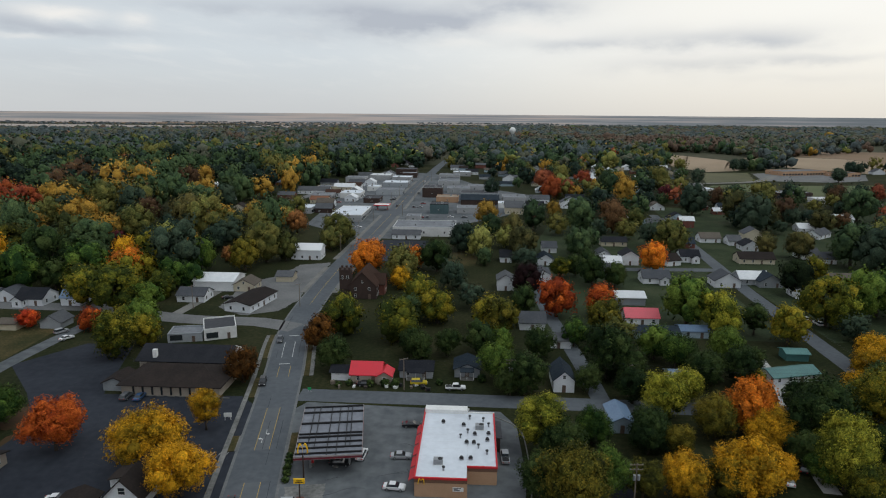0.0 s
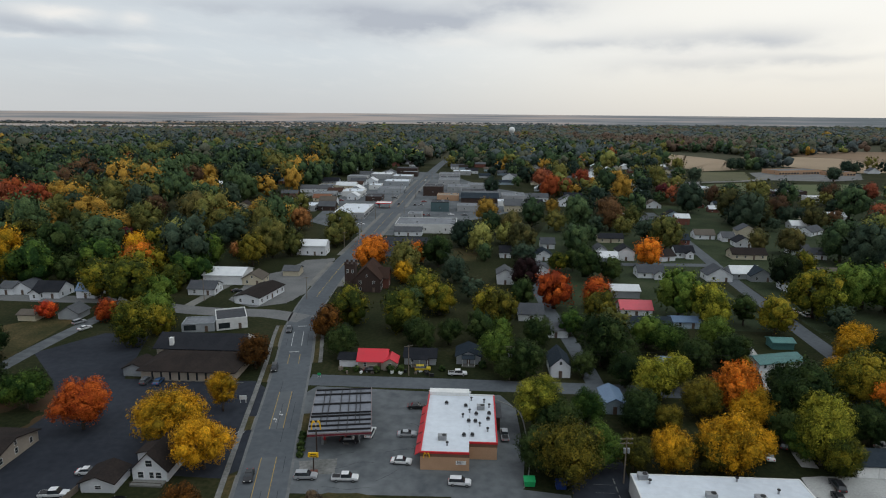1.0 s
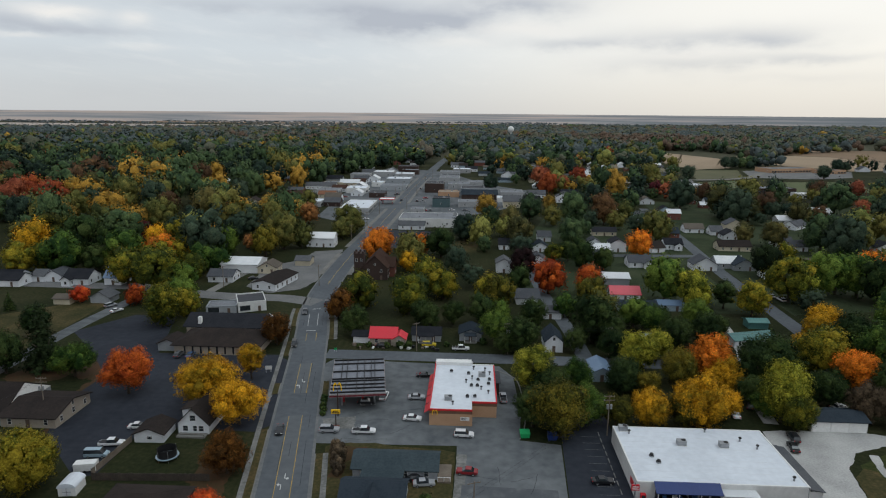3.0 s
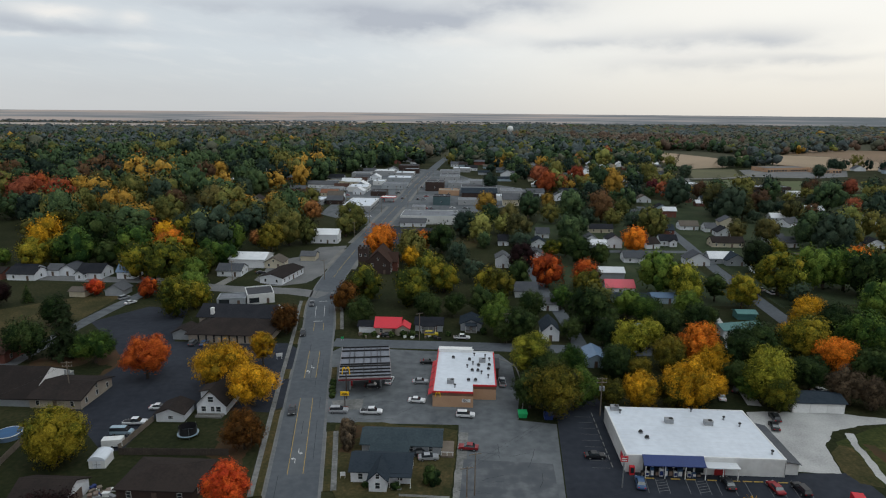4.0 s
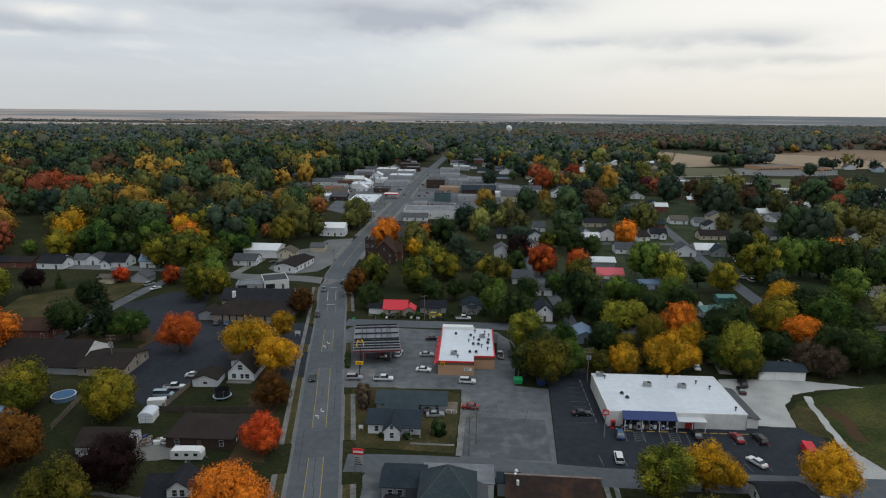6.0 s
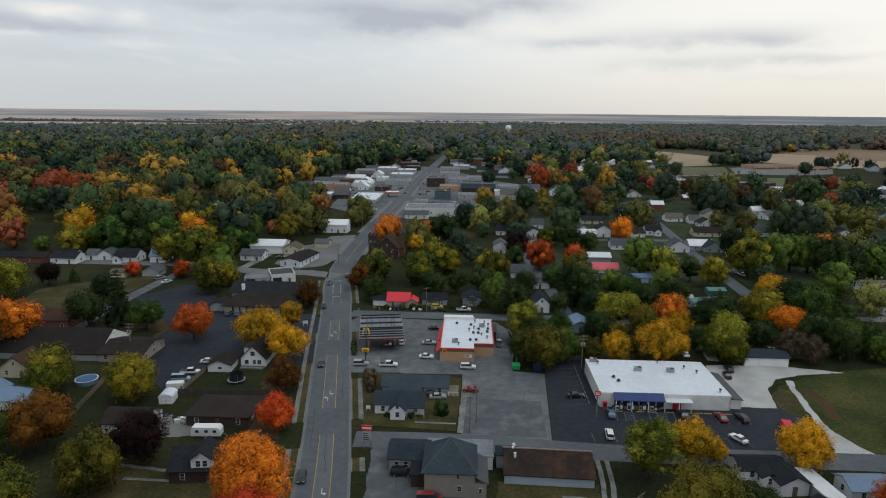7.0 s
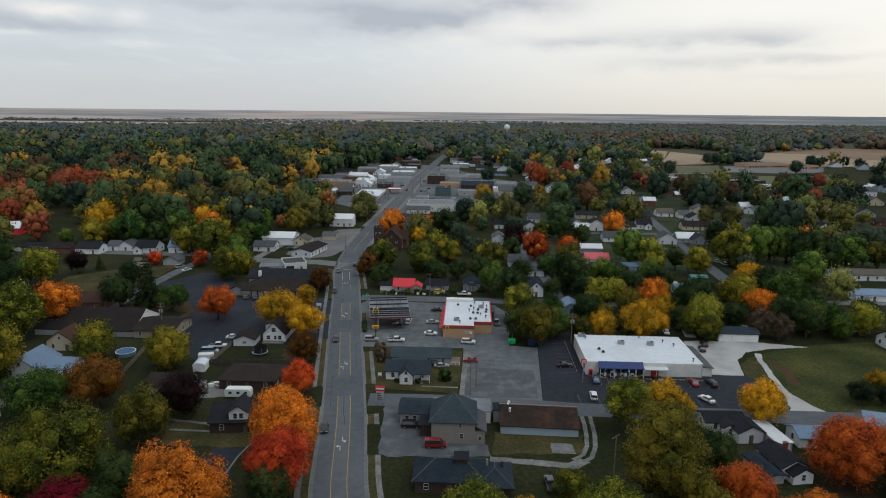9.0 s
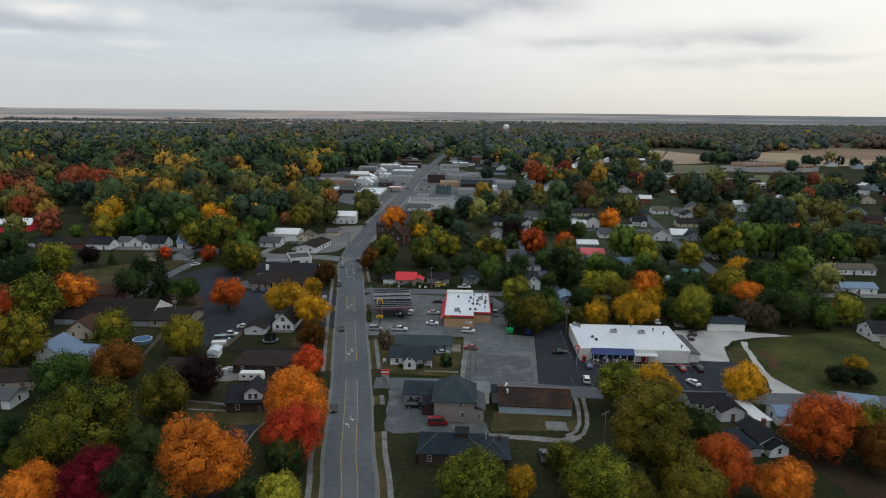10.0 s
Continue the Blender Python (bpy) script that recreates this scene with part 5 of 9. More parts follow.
# ---------------------------------------------------------------- the restaurant and its lot
def restaurant():
    h = 4.1
    ob = thing("restaurant", -3.0, 125.0, 0, "tan brick fast-food restaurant with a white flat roof and red trim", "restaurant")
    ox, oy = -3.0, 125.0
    blocks = ((-8.3, 110.0, 2.3, 140.0, h), (2.3, 114.8, 8.4, 138.6, h - 0.15))
    for x0, y0, x1, y1, hh in blocks:
        x0, x1, y0, y1 = x0 - ox, x1 - ox, y0 - oy, y1 - oy
        part("wall", Shape().box(x0, y0, -0.05, x1, y1, hh - 0.9), "brick_tan", ob)
        part("upper_band", Shape().box(x0 - 0.06, y0 - 0.06, hh - 0.9, x1 + (0.06 if x1 > 6 else 0), y1 + 0.06, hh - 0.12), "brick_brown", ob, "brown brick band under the roof edge")
        part("coping", Shape().box(x0 - 0.14, y0 - 0.14, hh - 0.12, x1 + (0.14 if x0 > -1 else 0.0), y0 + 0.2, hh + 0.3), "trim_red", ob, "red metal roof edge")
        part("coping", Shape().box(x0 - 0.14, y1 - 0.2, hh - 0.12, x1 + 0.14, y1 + 0.14, hh + 0.3), "trim_white", ob, "white metal roof edge")
        if x0 < -1:
            part("coping", Shape().box(x0 - 0.14, y0 + 0.2, hh - 0.12, x0 + 0.2, y1 - 0.2, hh + 0.3), "trim_red", ob, "red metal roof edge")
        else:
            part("coping", Shape().box(x1 - 0.2, y0 + 0.2, hh - 0.12, x1 + 0.14, y1 - 0.2, hh + 0.3), "trim_red", ob, "red metal roof edge")
        part("roof", Shape().box(x0 + (0.2 if x0 < -1 else -0.1), y0 + 0.2, hh - 0.12, x1 - (0.2 if x0 > -1 else 0.12), y1 - 0.2, hh + 0.06), "membrane", ob)
    # red sloping awnings along the west side, white stair-head, dark service bay on the east
    for k in range(5):
        y0 = 112.0 + 4.6 * k - oy
        x0 = -8.4 - ox
        part("awning", Shape().add([(x0, y0, 3.0), (x0 - 1.3, y0, 2.2), (x0 - 1.3, y0 + 4.0, 2.2), (x0, y0 + 4.0, 3.0), (x0, y0, 3.12), (x0 - 1.3, y0, 2.32), (x0 - 1.3, y0 + 4.0, 2.32), (x0, y0 + 4.0, 3.12)],
                                  [(3, 2, 1, 0), (4, 5, 6, 7), (0, 1, 5, 4), (1, 2, 6, 5), (2, 3, 7, 6), (3, 0, 4, 7)]), "trim_red", ob, "sloping red awning")
        wn = part("window", Shape().box(x0 - 0.08, y0 + 0.5, 0.8, x0 + 0.02, y0 + 3.5, 2.3), "grey_metal", ob)
        part("pane", Shape().box(x0 - 0.1, y0 + 0.6, 0.9, x0 - 0.06, y0 + 3.4, 2.2), "glass", wn)
    part("roof_block", Shape().box(-8.2 - ox, 137.6 - oy, h, 2.0 - ox, 140.0 - oy, h + 1.0), "trim_white", ob, "raised white block at the roof's end")
    part("service_bay", Shape().box(8.4 - ox, 128 - oy, 0, 9.6 - ox, 135.5 - oy, 3.4), "brick_dark", ob)
    part("bay_roof", Shape().box(8.4 - ox, 127.8 - oy, 3.4, 10.0 - ox, 135.8 - oy, 3.55), "dark_roof", ob)
    part("service_door", Shape().box(8.4 - ox, 121 - oy, 0.02, 8.47 - ox, 122 - oy, 2.1), "door_paint", ob)
    # yellow arch emblem and a pale sign panel on the front
    arch_sign(ob, -6.9 - ox, 109.86 - oy, 2.9, 0.62)
    part("wall_sign", Shape().box(-0.6 - ox, 109.9 - oy, 1.5, 1.6 - ox, 109.98 - oy, 2.4), "trim_white", ob, "pale sign panel with dark bars")
    for k, w in enumerate((1.5, 0.9, 1.2)):
        part("sign_bar", Shape().box(-0.4 - ox, 109.86 - oy, 2.18 - 0.24 * k, -0.4 + w - ox, 109.9 - oy, 2.3 - 0.24 * k), "black_steel", ob)
    for k in range(9):
        y = 112.5 + 3.0 * k - oy
        part("roof_seam", Shape().box(-8.0 - ox, y, h + 0.06, 2.1 - ox, y + 0.06, h + 0.07), "roof_seam", ob)
    keep(0, 125, 18)
    for x, y, k in ((-3.8, 115.5, 0), (-2.6, 113, 1), (1.0, 117.4, 2), (2.9, 117.8, 2), (2.0, 124, 2), (3.6, 124.3, 2), (4.6, 122.4, 1), (2.2, 128.6, 1), (3.8, 128, 2), (1.2, 131.8, 2), (6.4, 120, 1), (6.6, 125.6, 2),
                    (4.9, 130.8, 0), (7.0, 132, 1), (-3.6, 133, 2), (5.8, 134.5, 1), (2.6, 135.4, 1), (0.6, 126.2, 1), (6.9, 128.4, 2)):
        vent(x, y, h - 0.08 if x > 2.3 else h + 0.06, k, 5 * k)


def arch_sign(parent, x, y, z, k):
    """A plain double arch in yellow, drawn from short bars."""
    s = Shape()
    path = []
    for c in (-0.5, 0.5):
        path += [(c - 0.5 * math.cos(a), 2.0 * math.sin(a) ** 0.8) for a in [math.pi * i / 12 for i in range(13)]][(1 if c > 0 else 0):]
    n = len(path)
    w = 0.13 * k
    for (a, b), dy in ((q, e) for q in path for e in (-w, w)):
        s.v += [(x + k * a * 0.86, y + dy, z + k * b * 0.88), (x + k * a * 1.1, y + dy, z + k * b * 1.08)]
    for i in range(n - 1):
        j = 4 * i
        s.f += [(j, j + 4, j + 5, j + 1), (j + 2, j + 3, j + 7, j + 6), (j, j + 2, j + 6, j + 4), (j + 1, j + 5, j + 7, j + 3)]
    s.f += [(0, 1, 3, 2), (4 * n - 4, 4 * n - 2, 4 * n - 1, 4 * n - 3)]
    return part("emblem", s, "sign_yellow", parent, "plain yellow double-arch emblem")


restaurant()


def fuel_canopy():
    w, d, z = 14.0, 22.5, 5.0
    ob = thing("fuel_canopy", -28.7, 126.6, 9, "fuel station canopy with grey roof deck and black beams", "canopy")
    part("deck", Shape().box(-w / 2, -d / 2, z - 0.5, w / 2, d / 2, z), "canopy_deck", ob)
    f = 0.12
    fas = Shape().box(-w / 2 - f, -d / 2 - f, z - 0.65, w / 2 + f, -d / 2, z + 0.22).box(-w / 2 - f, d / 2, z - 0.65, w / 2 + f, d / 2 + f, z + 0.22)
    fas.box(-w / 2 - f, -d / 2, z - 0.65, -w / 2, d / 2, z + 0.22).box(w / 2, -d / 2, z - 0.65, w / 2 + f, d / 2, z + 0.22)
    part("fascia", fas, "fascia_grey", ob)
    part("stripe", Shape().box(-w / 2 - f - 0.03, -d / 2 - f - 0.03, z - 0.55, w / 2 + f + 0.03, -d / 2 - f, z - 0.1).box(w / 2 + f, -d / 2 - f, z - 0.55, w / 2 + f + 0.03, d / 2 + f, z - 0.1)
         .box(-w / 2 - f - 0.03, -d / 2 - f, z - 0.55, -w / 2 - f, d / 2 + f, z - 0.1), "trim_maroon", ob, "dark red stripe round the canopy edge")
    for k, v in enumerate((-10.2, -8.0, -5.8, -3.4, -2.0, 2.9, 8.2, 10.9)):
        part("beam", Shape().block(0, v, z, w, 0.34 if k in (3, 5, 6) else 0.2, 0.42), "black_steel", ob)
    for u in (-4.6, -3.2, -0.4, 1.6, 3.4, 4.4):
        part("joist", Shape().block(u, 1.6 if abs(u) > 2 else 0, z, 0.16, 18.6 if abs(u) > 2 else 21.6, 0.28), "black_steel", ob)
    for u in (-4.2, 4.2):
        for v in (-7.2, 0.4, 7.6):
            part("column", Shape().block(u, v, -0.02, 0.45, 0.45, z - 0.45), "grey_metal", ob)
    keep(-28.7, 126.6, 13)


fuel_canopy()
for ux, uy in ((-29.2, 121), (-26.8, 133)):
    for q in (-2.6, 2.6):
        pm = thing("fuel_pump", ux + q, uy, 9, "red and white fuel pump on a concrete island", "fuel pump", "fuel pumps")
        part("island", Shape().block(0, 0, 0, 1.2, 3.6, 0.18), "concrete", pm)
        part("cabinet", Shape().block(0, 0, 0.18, 0.6, 0.95, 1.7), "trim_red", pm)
        part("display", Shape().block(-0.31, 0, 1.2, 0.03, 0.6, 0.4), "glass", pm)

sg = thing("pylon_sign", -31.6, 113.2, 8, "yellow double-arch emblem on a tall red pole", "sign")
part("pole", Shape().tube((0, 0, 0), (0, 0, 7.0), 0.18, 0.14, 10), "sign_brown", sg)
arch_sign(sg, 0, 0, 6.9, 1.0)
sg = thing("board_sign", -30.9, 107.6, 4, "yellow menu board sign on a brown pole", "sign")
part("pole", Shape().tube((0, 0, 0), (0, 0, 3.7), 0.14, 0.12, 10), "sign_brown", sg)
brd = part("board", Shape().block(0, 0, 3.6, 2.2, 0.3, 1.0), "sign_yellow", sg)
for k in range(2):
    part("text_bar", Shape().block(0, -0.17, 3.8 + 0.36 * k, 1.6 - 0.4 * k, 0.04, 0.16), "black_steel", brd)
part("base", Shape().block(0, 0, 0, 1.6, 0.9, 0.35), "brick_red", sg)


# ---------------------------------------------------------------- the store
def store():
    w, d, h = 33.6, 22.4, 4.0
    x, y = 51.8, 93.5
    ob = flat_building(x, y, 0, w, d, h, "wall_white", "membrane", "low white store with a flat roof and navy awning", "store", parapet=0.16, front=False, band="trim_white")
    part("awning", Shape().add([(-13.5, -d / 2, 4.2), (-0.6, -d / 2, 4.2), (-0.6, -d / 2 - 2.2, 2.9), (-13.5, -d / 2 - 2.2, 2.9), (-13.5, -d / 2, 4.34), (-0.6, -d / 2, 4.34), (-0.6, -d / 2 - 2.2, 3.05), (-13.5, -d / 2 - 2.2, 3.05)],
                              [(3, 2, 1, 0), (4, 5, 6, 7), (0, 1, 5, 4), (1, 2, 6, 5), (2, 3, 7, 6), (3, 0, 4, 7)]), "metal_navy", ob, "long sloping navy metal awning")
    part("porch_roof", Shape().box(-0.4, -d / 2 - 2.4, 2.85, 6.4, -d / 2, 3.05), "metal_white", ob, "flat white porch roof")
    for u in (-13.1, -9.0, -4.8, -0.6, 3.0, 6.1):
        part("post", Shape().block(u, -d / 2 - 2.1, 0, 0.16, 0.16, 2.9), "trim_white", ob)
    for k in range(6):
        u = -12.2 + 2.2 * k
        wn = part("shop_window", Shape().box(u - 0.95, -d / 2 - 0.06, 0.4, u + 0.95, -d / 2 + 0.0, 2.5), "grey_metal", ob)
        part("pane", Shape().box(u - 0.85, -d / 2 - 0.1, 0.5, u + 0.85, -d / 2 - 0.06, 2.4), "glass", wn)
    part("door", Shape().box(2.0, -d / 2 - 0.07, 0.02, 4.2, -d / 2, 2.4), "door_red", ob)
    part("downpipe", Shape().tube((16.6, -d / 2 - 0.1, 0), (16.6, -d / 2 - 0.1, 4.1), 0.06, 0.06, 6), "grey_metal", ob)
    part("lean_to", Shape().box(w / 2, -d / 2 + 1.0, 0, w / 2 + 3.2, 6.5, 2.6), "wall_white", ob)
    part("lean_to_roof", Shape().add([(w / 2, -d / 2 + 0.7, 3.2), (w / 2 + 3.6, -d / 2 + 0.7, 2.5), (w / 2 + 3.6, 6.8, 2.5), (w / 2, 6.8, 3.2), (w / 2, -d / 2 + 0.7, 3.32), (w / 2 + 3.6, -d / 2 + 0.7, 2.62), (w / 2 + 3.6, 6.8, 2.62), (w / 2, 6.8, 3.32)],
                                    [(3, 2, 1, 0), (4, 5, 6, 7), (0, 1, 5, 4), (1, 2, 6, 5), (2, 3, 7, 6), (3, 0, 4, 7)]), "shingle_grey", ob)
    part("wall_poster", Shape().box(-w / 2 - 0.06, -9.0, 1.0, -w / 2, -6.6, 2.6), "trim_red", ob)
    for k in range(9):
        part("roof_seam", Shape().box(-w / 2 + 0.4, -d / 2 + 2.3 * (k + 0.8), h + 0.05, w / 2 - 0.4, -d / 2 + 2.3 * (k + 0.8) + 0.07, h + 0.062), "roof_seam", ob)
    for vx, vy, k in ((48.4, 97.2, 0), (57.4, 96.8, 0), (40.5, 92.0, 2), (41.3, 89.6, 2), (37.0, 103, 0), (55.6, 103.2, 1), (62.0, 99.5, 1), (64.5, 96.4, 1), (66.5, 84.5, 1), (38, 101.4, 1)):
        vent(vx, vy, h + 0.05, k, 8 * k)


store()
for ln in (38.6, 47.0, 53.2, 56.4, 59.2, 63.5, 66.1, 68.6, 71.4):
    sheet("bay_line", [(ln, 80.2), (ln + 0.14, 80.2), (ln - 0.36, 75.0), (ln - 0.50, 75.0)], 0.030, "paint_faded", "faded painted parking bay line", category="road marking")
for x in (39.6, 45.0, 48.2, 52.6, 57.4, 59.9, 62.2, 64.8, 67.2, 70.0):
    tagged(part("wheel_stop", Shape().box(x - 0.95, 80.0, 0.02, x + 0.95, 80.24, 0.16), "paint_yellow"), "yellow concrete wheel stop before the store", "wheel stop", "wheel stops")
for x in (40.7, 49.0):
    for u in (0.0, 2.2):
        sheet("bay_line", [(x + u, 80.1), (x + u + 0.14, 80.1), (x + u - 0.4, 75.0), (x + u - 0.54, 75.0)], 0.030, "paint_faded", "faded painted edge of a hatched aisle", category="road marking")
    for k in range(5):
        y = 75.5 + 0.95 * k
        q = x - 0.4 + (y - 75.0) * 0.08
        sheet("bay_line", [(q, y), (q + 2.1, y + 0.55), (q + 2.1, y + 0.72), (q, y + 0.17)], 0.030, "paint_faded", "faded diagonal stripe of a hatched aisle", category="road marking")
for x, y in ((30.4, 64.4), (35.6, 64.6), (62.2, 63.8), (66.6, 64.0)):
    sheet("bay_line", [(x, y), (x + 0.14, y), (x - 0.1, y + 4.4), (x - 0.24, y + 4.4)], 0.030, "paint_faded", "faded painted parking bay line", category="road marking")
for k in range(9):
    yy = 83.5 + 2.9 * k
    sheet("bay_line", [(28.2, yy), (32.2, yy), (32.2, yy + 0.1), (28.2, yy + 0.1)], 0.028, "paint_faded", "faded painted parking bay line", category="road marking")
    ws = tagged(part("wheel_stop", Shape().box(32.6, yy + 0.4, 0.02, 32.82, yy + 2.2, 0.16), "old_concrete"), "pale concrete wheel stop beside the store wall", "wheel stop", "wheel stops")
stock = random.Random(4)
for k in range(13):
    mx_, wide, tall = 38.4 + 0.98 * k, stock.uniform(0.6, 0.95), stock.uniform(0.8, 1.9)
    rk = thing("display_stand", round(mx_, 2), 81.35, stock.choice((-4, 0, 5)), ("dark metal display stand under the navy awning", "white ice chest under the navy awning", "blue crate stack under the navy awning")[k % 3], "display", "goods before the store")
    body = part("stand", Shape().block(0, 0, 0.02, wide, 0.6, tall), ("black_steel", "trim_white", "car_blue")[k % 3], rk)
    part("front_panel", Shape().block(0, -0.32, 0.25, wide * 0.8, 0.04, tall * 0.6), ("rust_metal", "metal_navy", "trim_white")[k % 3], rk)
sg = thing("pylon_sign", 33.0, 76.4, 0, "red shop sign on a tall grey pole", "sign")
part("pole", Shape().tube((0, 0, 0), (0, 0, 7.6), 0.14, 0.12, 8), "grey_metal", sg)
brd = part("board", Shape().block(0, 0, 6.0, 1.5, 0.22, 1.2), "sign_red", sg)
for k in range(2):
    part("text_bar", Shape().block(0, -0.13, 6.25 + 0.42 * k, 1.1, 0.04, 0.2), "trim_white", brd)
vm = thing("vending_machine", 36.2, 81.6, 0, "red vending machine against the store wall", "vending machine")
part("cabinet", Shape().block(0, 0, 0, 1.0, 0.8, 1.9), "trim_red", vm)
part("front_panel", Shape().block(0, -0.42, 0.5, 0.7, 0.05, 1.2), "glass", vm)

# red and white roadside sign before the tall house
sg = thing("pylon_sign", -22.4, 58.6, -4, "red and white roadside sign with letter rows", "sign")
for u in (-0.8, 0.8):
    part("post", Shape().block(u, 0, 0, 0.2, 0.2, 5.6), "grey_metal", sg)
brd = part("board", Shape().block(0, 0, 4.3, 2.4, 0.35, 1.3), "sign_red", sg)
part("text_bar", Shape().block(0, -0.2, 4.75, 2.1, 0.04, 0.45), "trim_white", brd)
brd = part("letter_board", Shape().block(0, 0, 1.8, 2.0, 0.3, 2.3), "wall_grey", sg)
for k in range(4):
    part("text_bar", Shape().block(-0.1 * k, -0.17, 2.0 + 0.5 * k, 1.6 - 0.2 * k, 0.04, 0.16), "black_steel", brd)
# small signs on lawns and at the lots
for sx, sy, sm, lab in ((-57.7, 138.6, "trim_white", "white board sign on low posts by the lot"), (-41.6, 155.8, "sign_green", "green street-name sign on a short post")):
    sg = thing("lawn_sign", sx, sy, 6, lab, "sign")
    for u in (-0.7, 0.7):
        part("post", Shape().block(u, 0, 0, 0.1, 0.1, 1.6), "trim_white", sg)
    part("board", Shape().block(0, 0, 0.9, 1.9, 0.12, 1.1), sm, sg)
    if sm == "sign_green":
        sg.scale = (0.5, 0.5, 0.7)

sg = thing("lawn_sign", -25.0, 76.2, 4, "small white yard sign on the lawn", "sign", z=0.14)
for u in (-0.45, 0.45):
    part("post", Shape().block(u, 0, 0, 0.07, 0.07, 1.2), "trim_white", sg)
part("board", Shape().block(0, 0, 0.5, 1.1, 0.08, 0.9), "trim_white", sg)

# ---------------------------------------------------------------- houses with a plan of their own
hs = thing("house", -14.5, 86, 0, "white corner house with slate roof and long grey rear wing", "house")
wing(hs, 0.6, 4.2, 17.8, 7.4, 2.3, "gable", "x", "siding_grey", "shingle_slate", 0.45, doors=False)
wing(hs, -2.4, -7.4, 12.4, 7.4, 2.75, "gable", "x", "siding_white", "shingle_blue", 0.5, red=True)
part("link", Shape().box(-6.0, -3.8, 0, 2.5, 1.0, 2.3), "siding_grey", hs)
part("link_roof", Shape().box(-6.2, -3.8, 2.3, 2.7, 1.0, 2.5), "shingle_slate", hs)
wing(hs, -2.5, -11.4, 3.6, 5.6, 2.9, "gable", "y", "siding_white", "shingle_blue", 0.95, doors=False)
part("porch_roof", Shape().box(-0.6, -12.8, 2.5, 4.2, -10.6, 2.66), "shingle_blue", hs)
for u in (-0.3, 1.8, 4.0):
    part("porch_post", Shape().block(u, -12.6, 0, 0.14, 0.14, 2.5), "trim_white", hs)
part("deck", Shape().box(9.6, -0.6, 0.0, 12.4, 6.0, 0.5), "weathered_wood", hs)
for u in (9.7, 11.0, 12.3):
    part("deck_post", Shape().block(u, -0.5, 0.5, 0.12, 0.12, 1.0), "trim_white", hs)
part("deck_rail", Shape().box(9.6, -0.6, 1.4, 12.4, -0.5, 1.5), "trim_white", hs)
part("entry_step", Shape().box(0.2, -13.4, 0.0, 2.2, -12.8, 0.3), "concrete", hs)
keep(-14.5, 84, 14)

hs = thing("house", -3.0, 46, 0, "two-storey beige house with a slate pyramid roof", "house")
wing(hs, 0.0, 0.0, 10.0, 10.0, 5.3, "hip", "x", "siding_taupe", "shingle_slate", 0.86, doors=False, wins=False, over=0.6, caps=True)
part("side_room", Shape().box(5.0, -5.0, -0.05, 7.4, 4.0, 3.2), "siding_taupe", hs)
part("side_roof", Shape().add([(5.0, -5.2, 4.6), (7.8, -5.2, 3.1), (7.8, 4.3, 3.1), (5.0, 4.3, 4.6), (5.0, -5.2, 4.8), (7.8, -5.2, 3.3), (7.8, 4.3, 3.3), (5.0, 4.3, 4.8)], [(3, 2, 1, 0), (4, 5, 6, 7), (0, 1, 5, 4), (1, 2, 6, 5), (2, 3, 7, 6), (3, 0, 4, 7)]), "shingle_grey", hs)
for u, zz, kk in ((2.0, 1.4, 0.9), (1.7, 4.2, 0.7), (6.2, 1.2, 0.7)):
    wd = part("window", WINDOW, None, hs, at=pose(u, -5.05, zz) @ Matrix.Diagonal((kk, 1, kk, 1)))
    part("pane", PANE, None, wd)
part("annex", Shape().box(-13.2, 3.6, 0, -5.0, 11.2, 3.0), "siding_grey", hs)
part("annex_roof", gable_roof(8.4, 8.0, 3.0, 0.32, 0.4, 0.2, "x"), "shingle_blue", hs, at=pose(-9.1, 7.4, 0))
part("side_bay", Shape().box(-8.0, -2.0, 0, -5.0, 3.6, 2.8), "brick_dark", hs)
part("side_bay_roof", Shape().box(-8.3, -2.4, 2.8, -5.0, 3.6, 3.0), "shingle_dark", hs)
part("rear_block", Shape().box(-5.2, 5.2, 0, 9.0, 12.0, 3.0), "wall_white", hs)
part("rear_roof", Shape().box(-5.4, 5.1, 3.0, 9.2, 12.2, 3.22), "grey_roof", hs)
part("rear_dormer", gable_roof(4.6, 3.6, 3.2, 0.6, 0.2, 0.2, "x"), "shingle_blue", hs, at=pose(12.0, 7.6, 0))
part("rear_dormer_wall", Shape().box(9.8, 6.0, 0, 14.2, 9.2, 3.25), "siding_grey", hs)
part("satellite_dish", Shape().tube((13.6, 8.4, 4.3), (13.75, 8.1, 4.45), 0.42, 0.30, 12), "trim_white", hs)
for u in (-11.5, -9.6):
    wd = part("window", WINDOW, None, hs, at=pose(u, 3.55, 1.0))
    part("pane", PANE, None, wd)
keep(-4, 48, 12)

hs = thing("warehouse", 17.6, 49.6, -2, "long low building with dark brown roof and pale blue wall", "building")
part("wall", Shape().box(-9.2, -3.6, 0, 9.2, 5.2, 2.0), "siding_blue", hs)
part("roof", Shape().add([(-9.5, -3.9, 2.0), (9.5, -3.9, 2.0), (9.5, 3.2, 4.2), (-9.5, 3.2, 4.2), (-9.5, -3.9, 2.2), (9.5, -3.9, 2.2), (9.5, 3.2, 4.4), (-9.5, 3.2, 4.4)],
                         [(3, 2, 1, 0), (4, 5, 6, 7), (0, 1, 5, 4), (1, 2, 6, 5), (2, 3, 7, 6), (3, 0, 4, 7)]), "rusty_roof", hs)
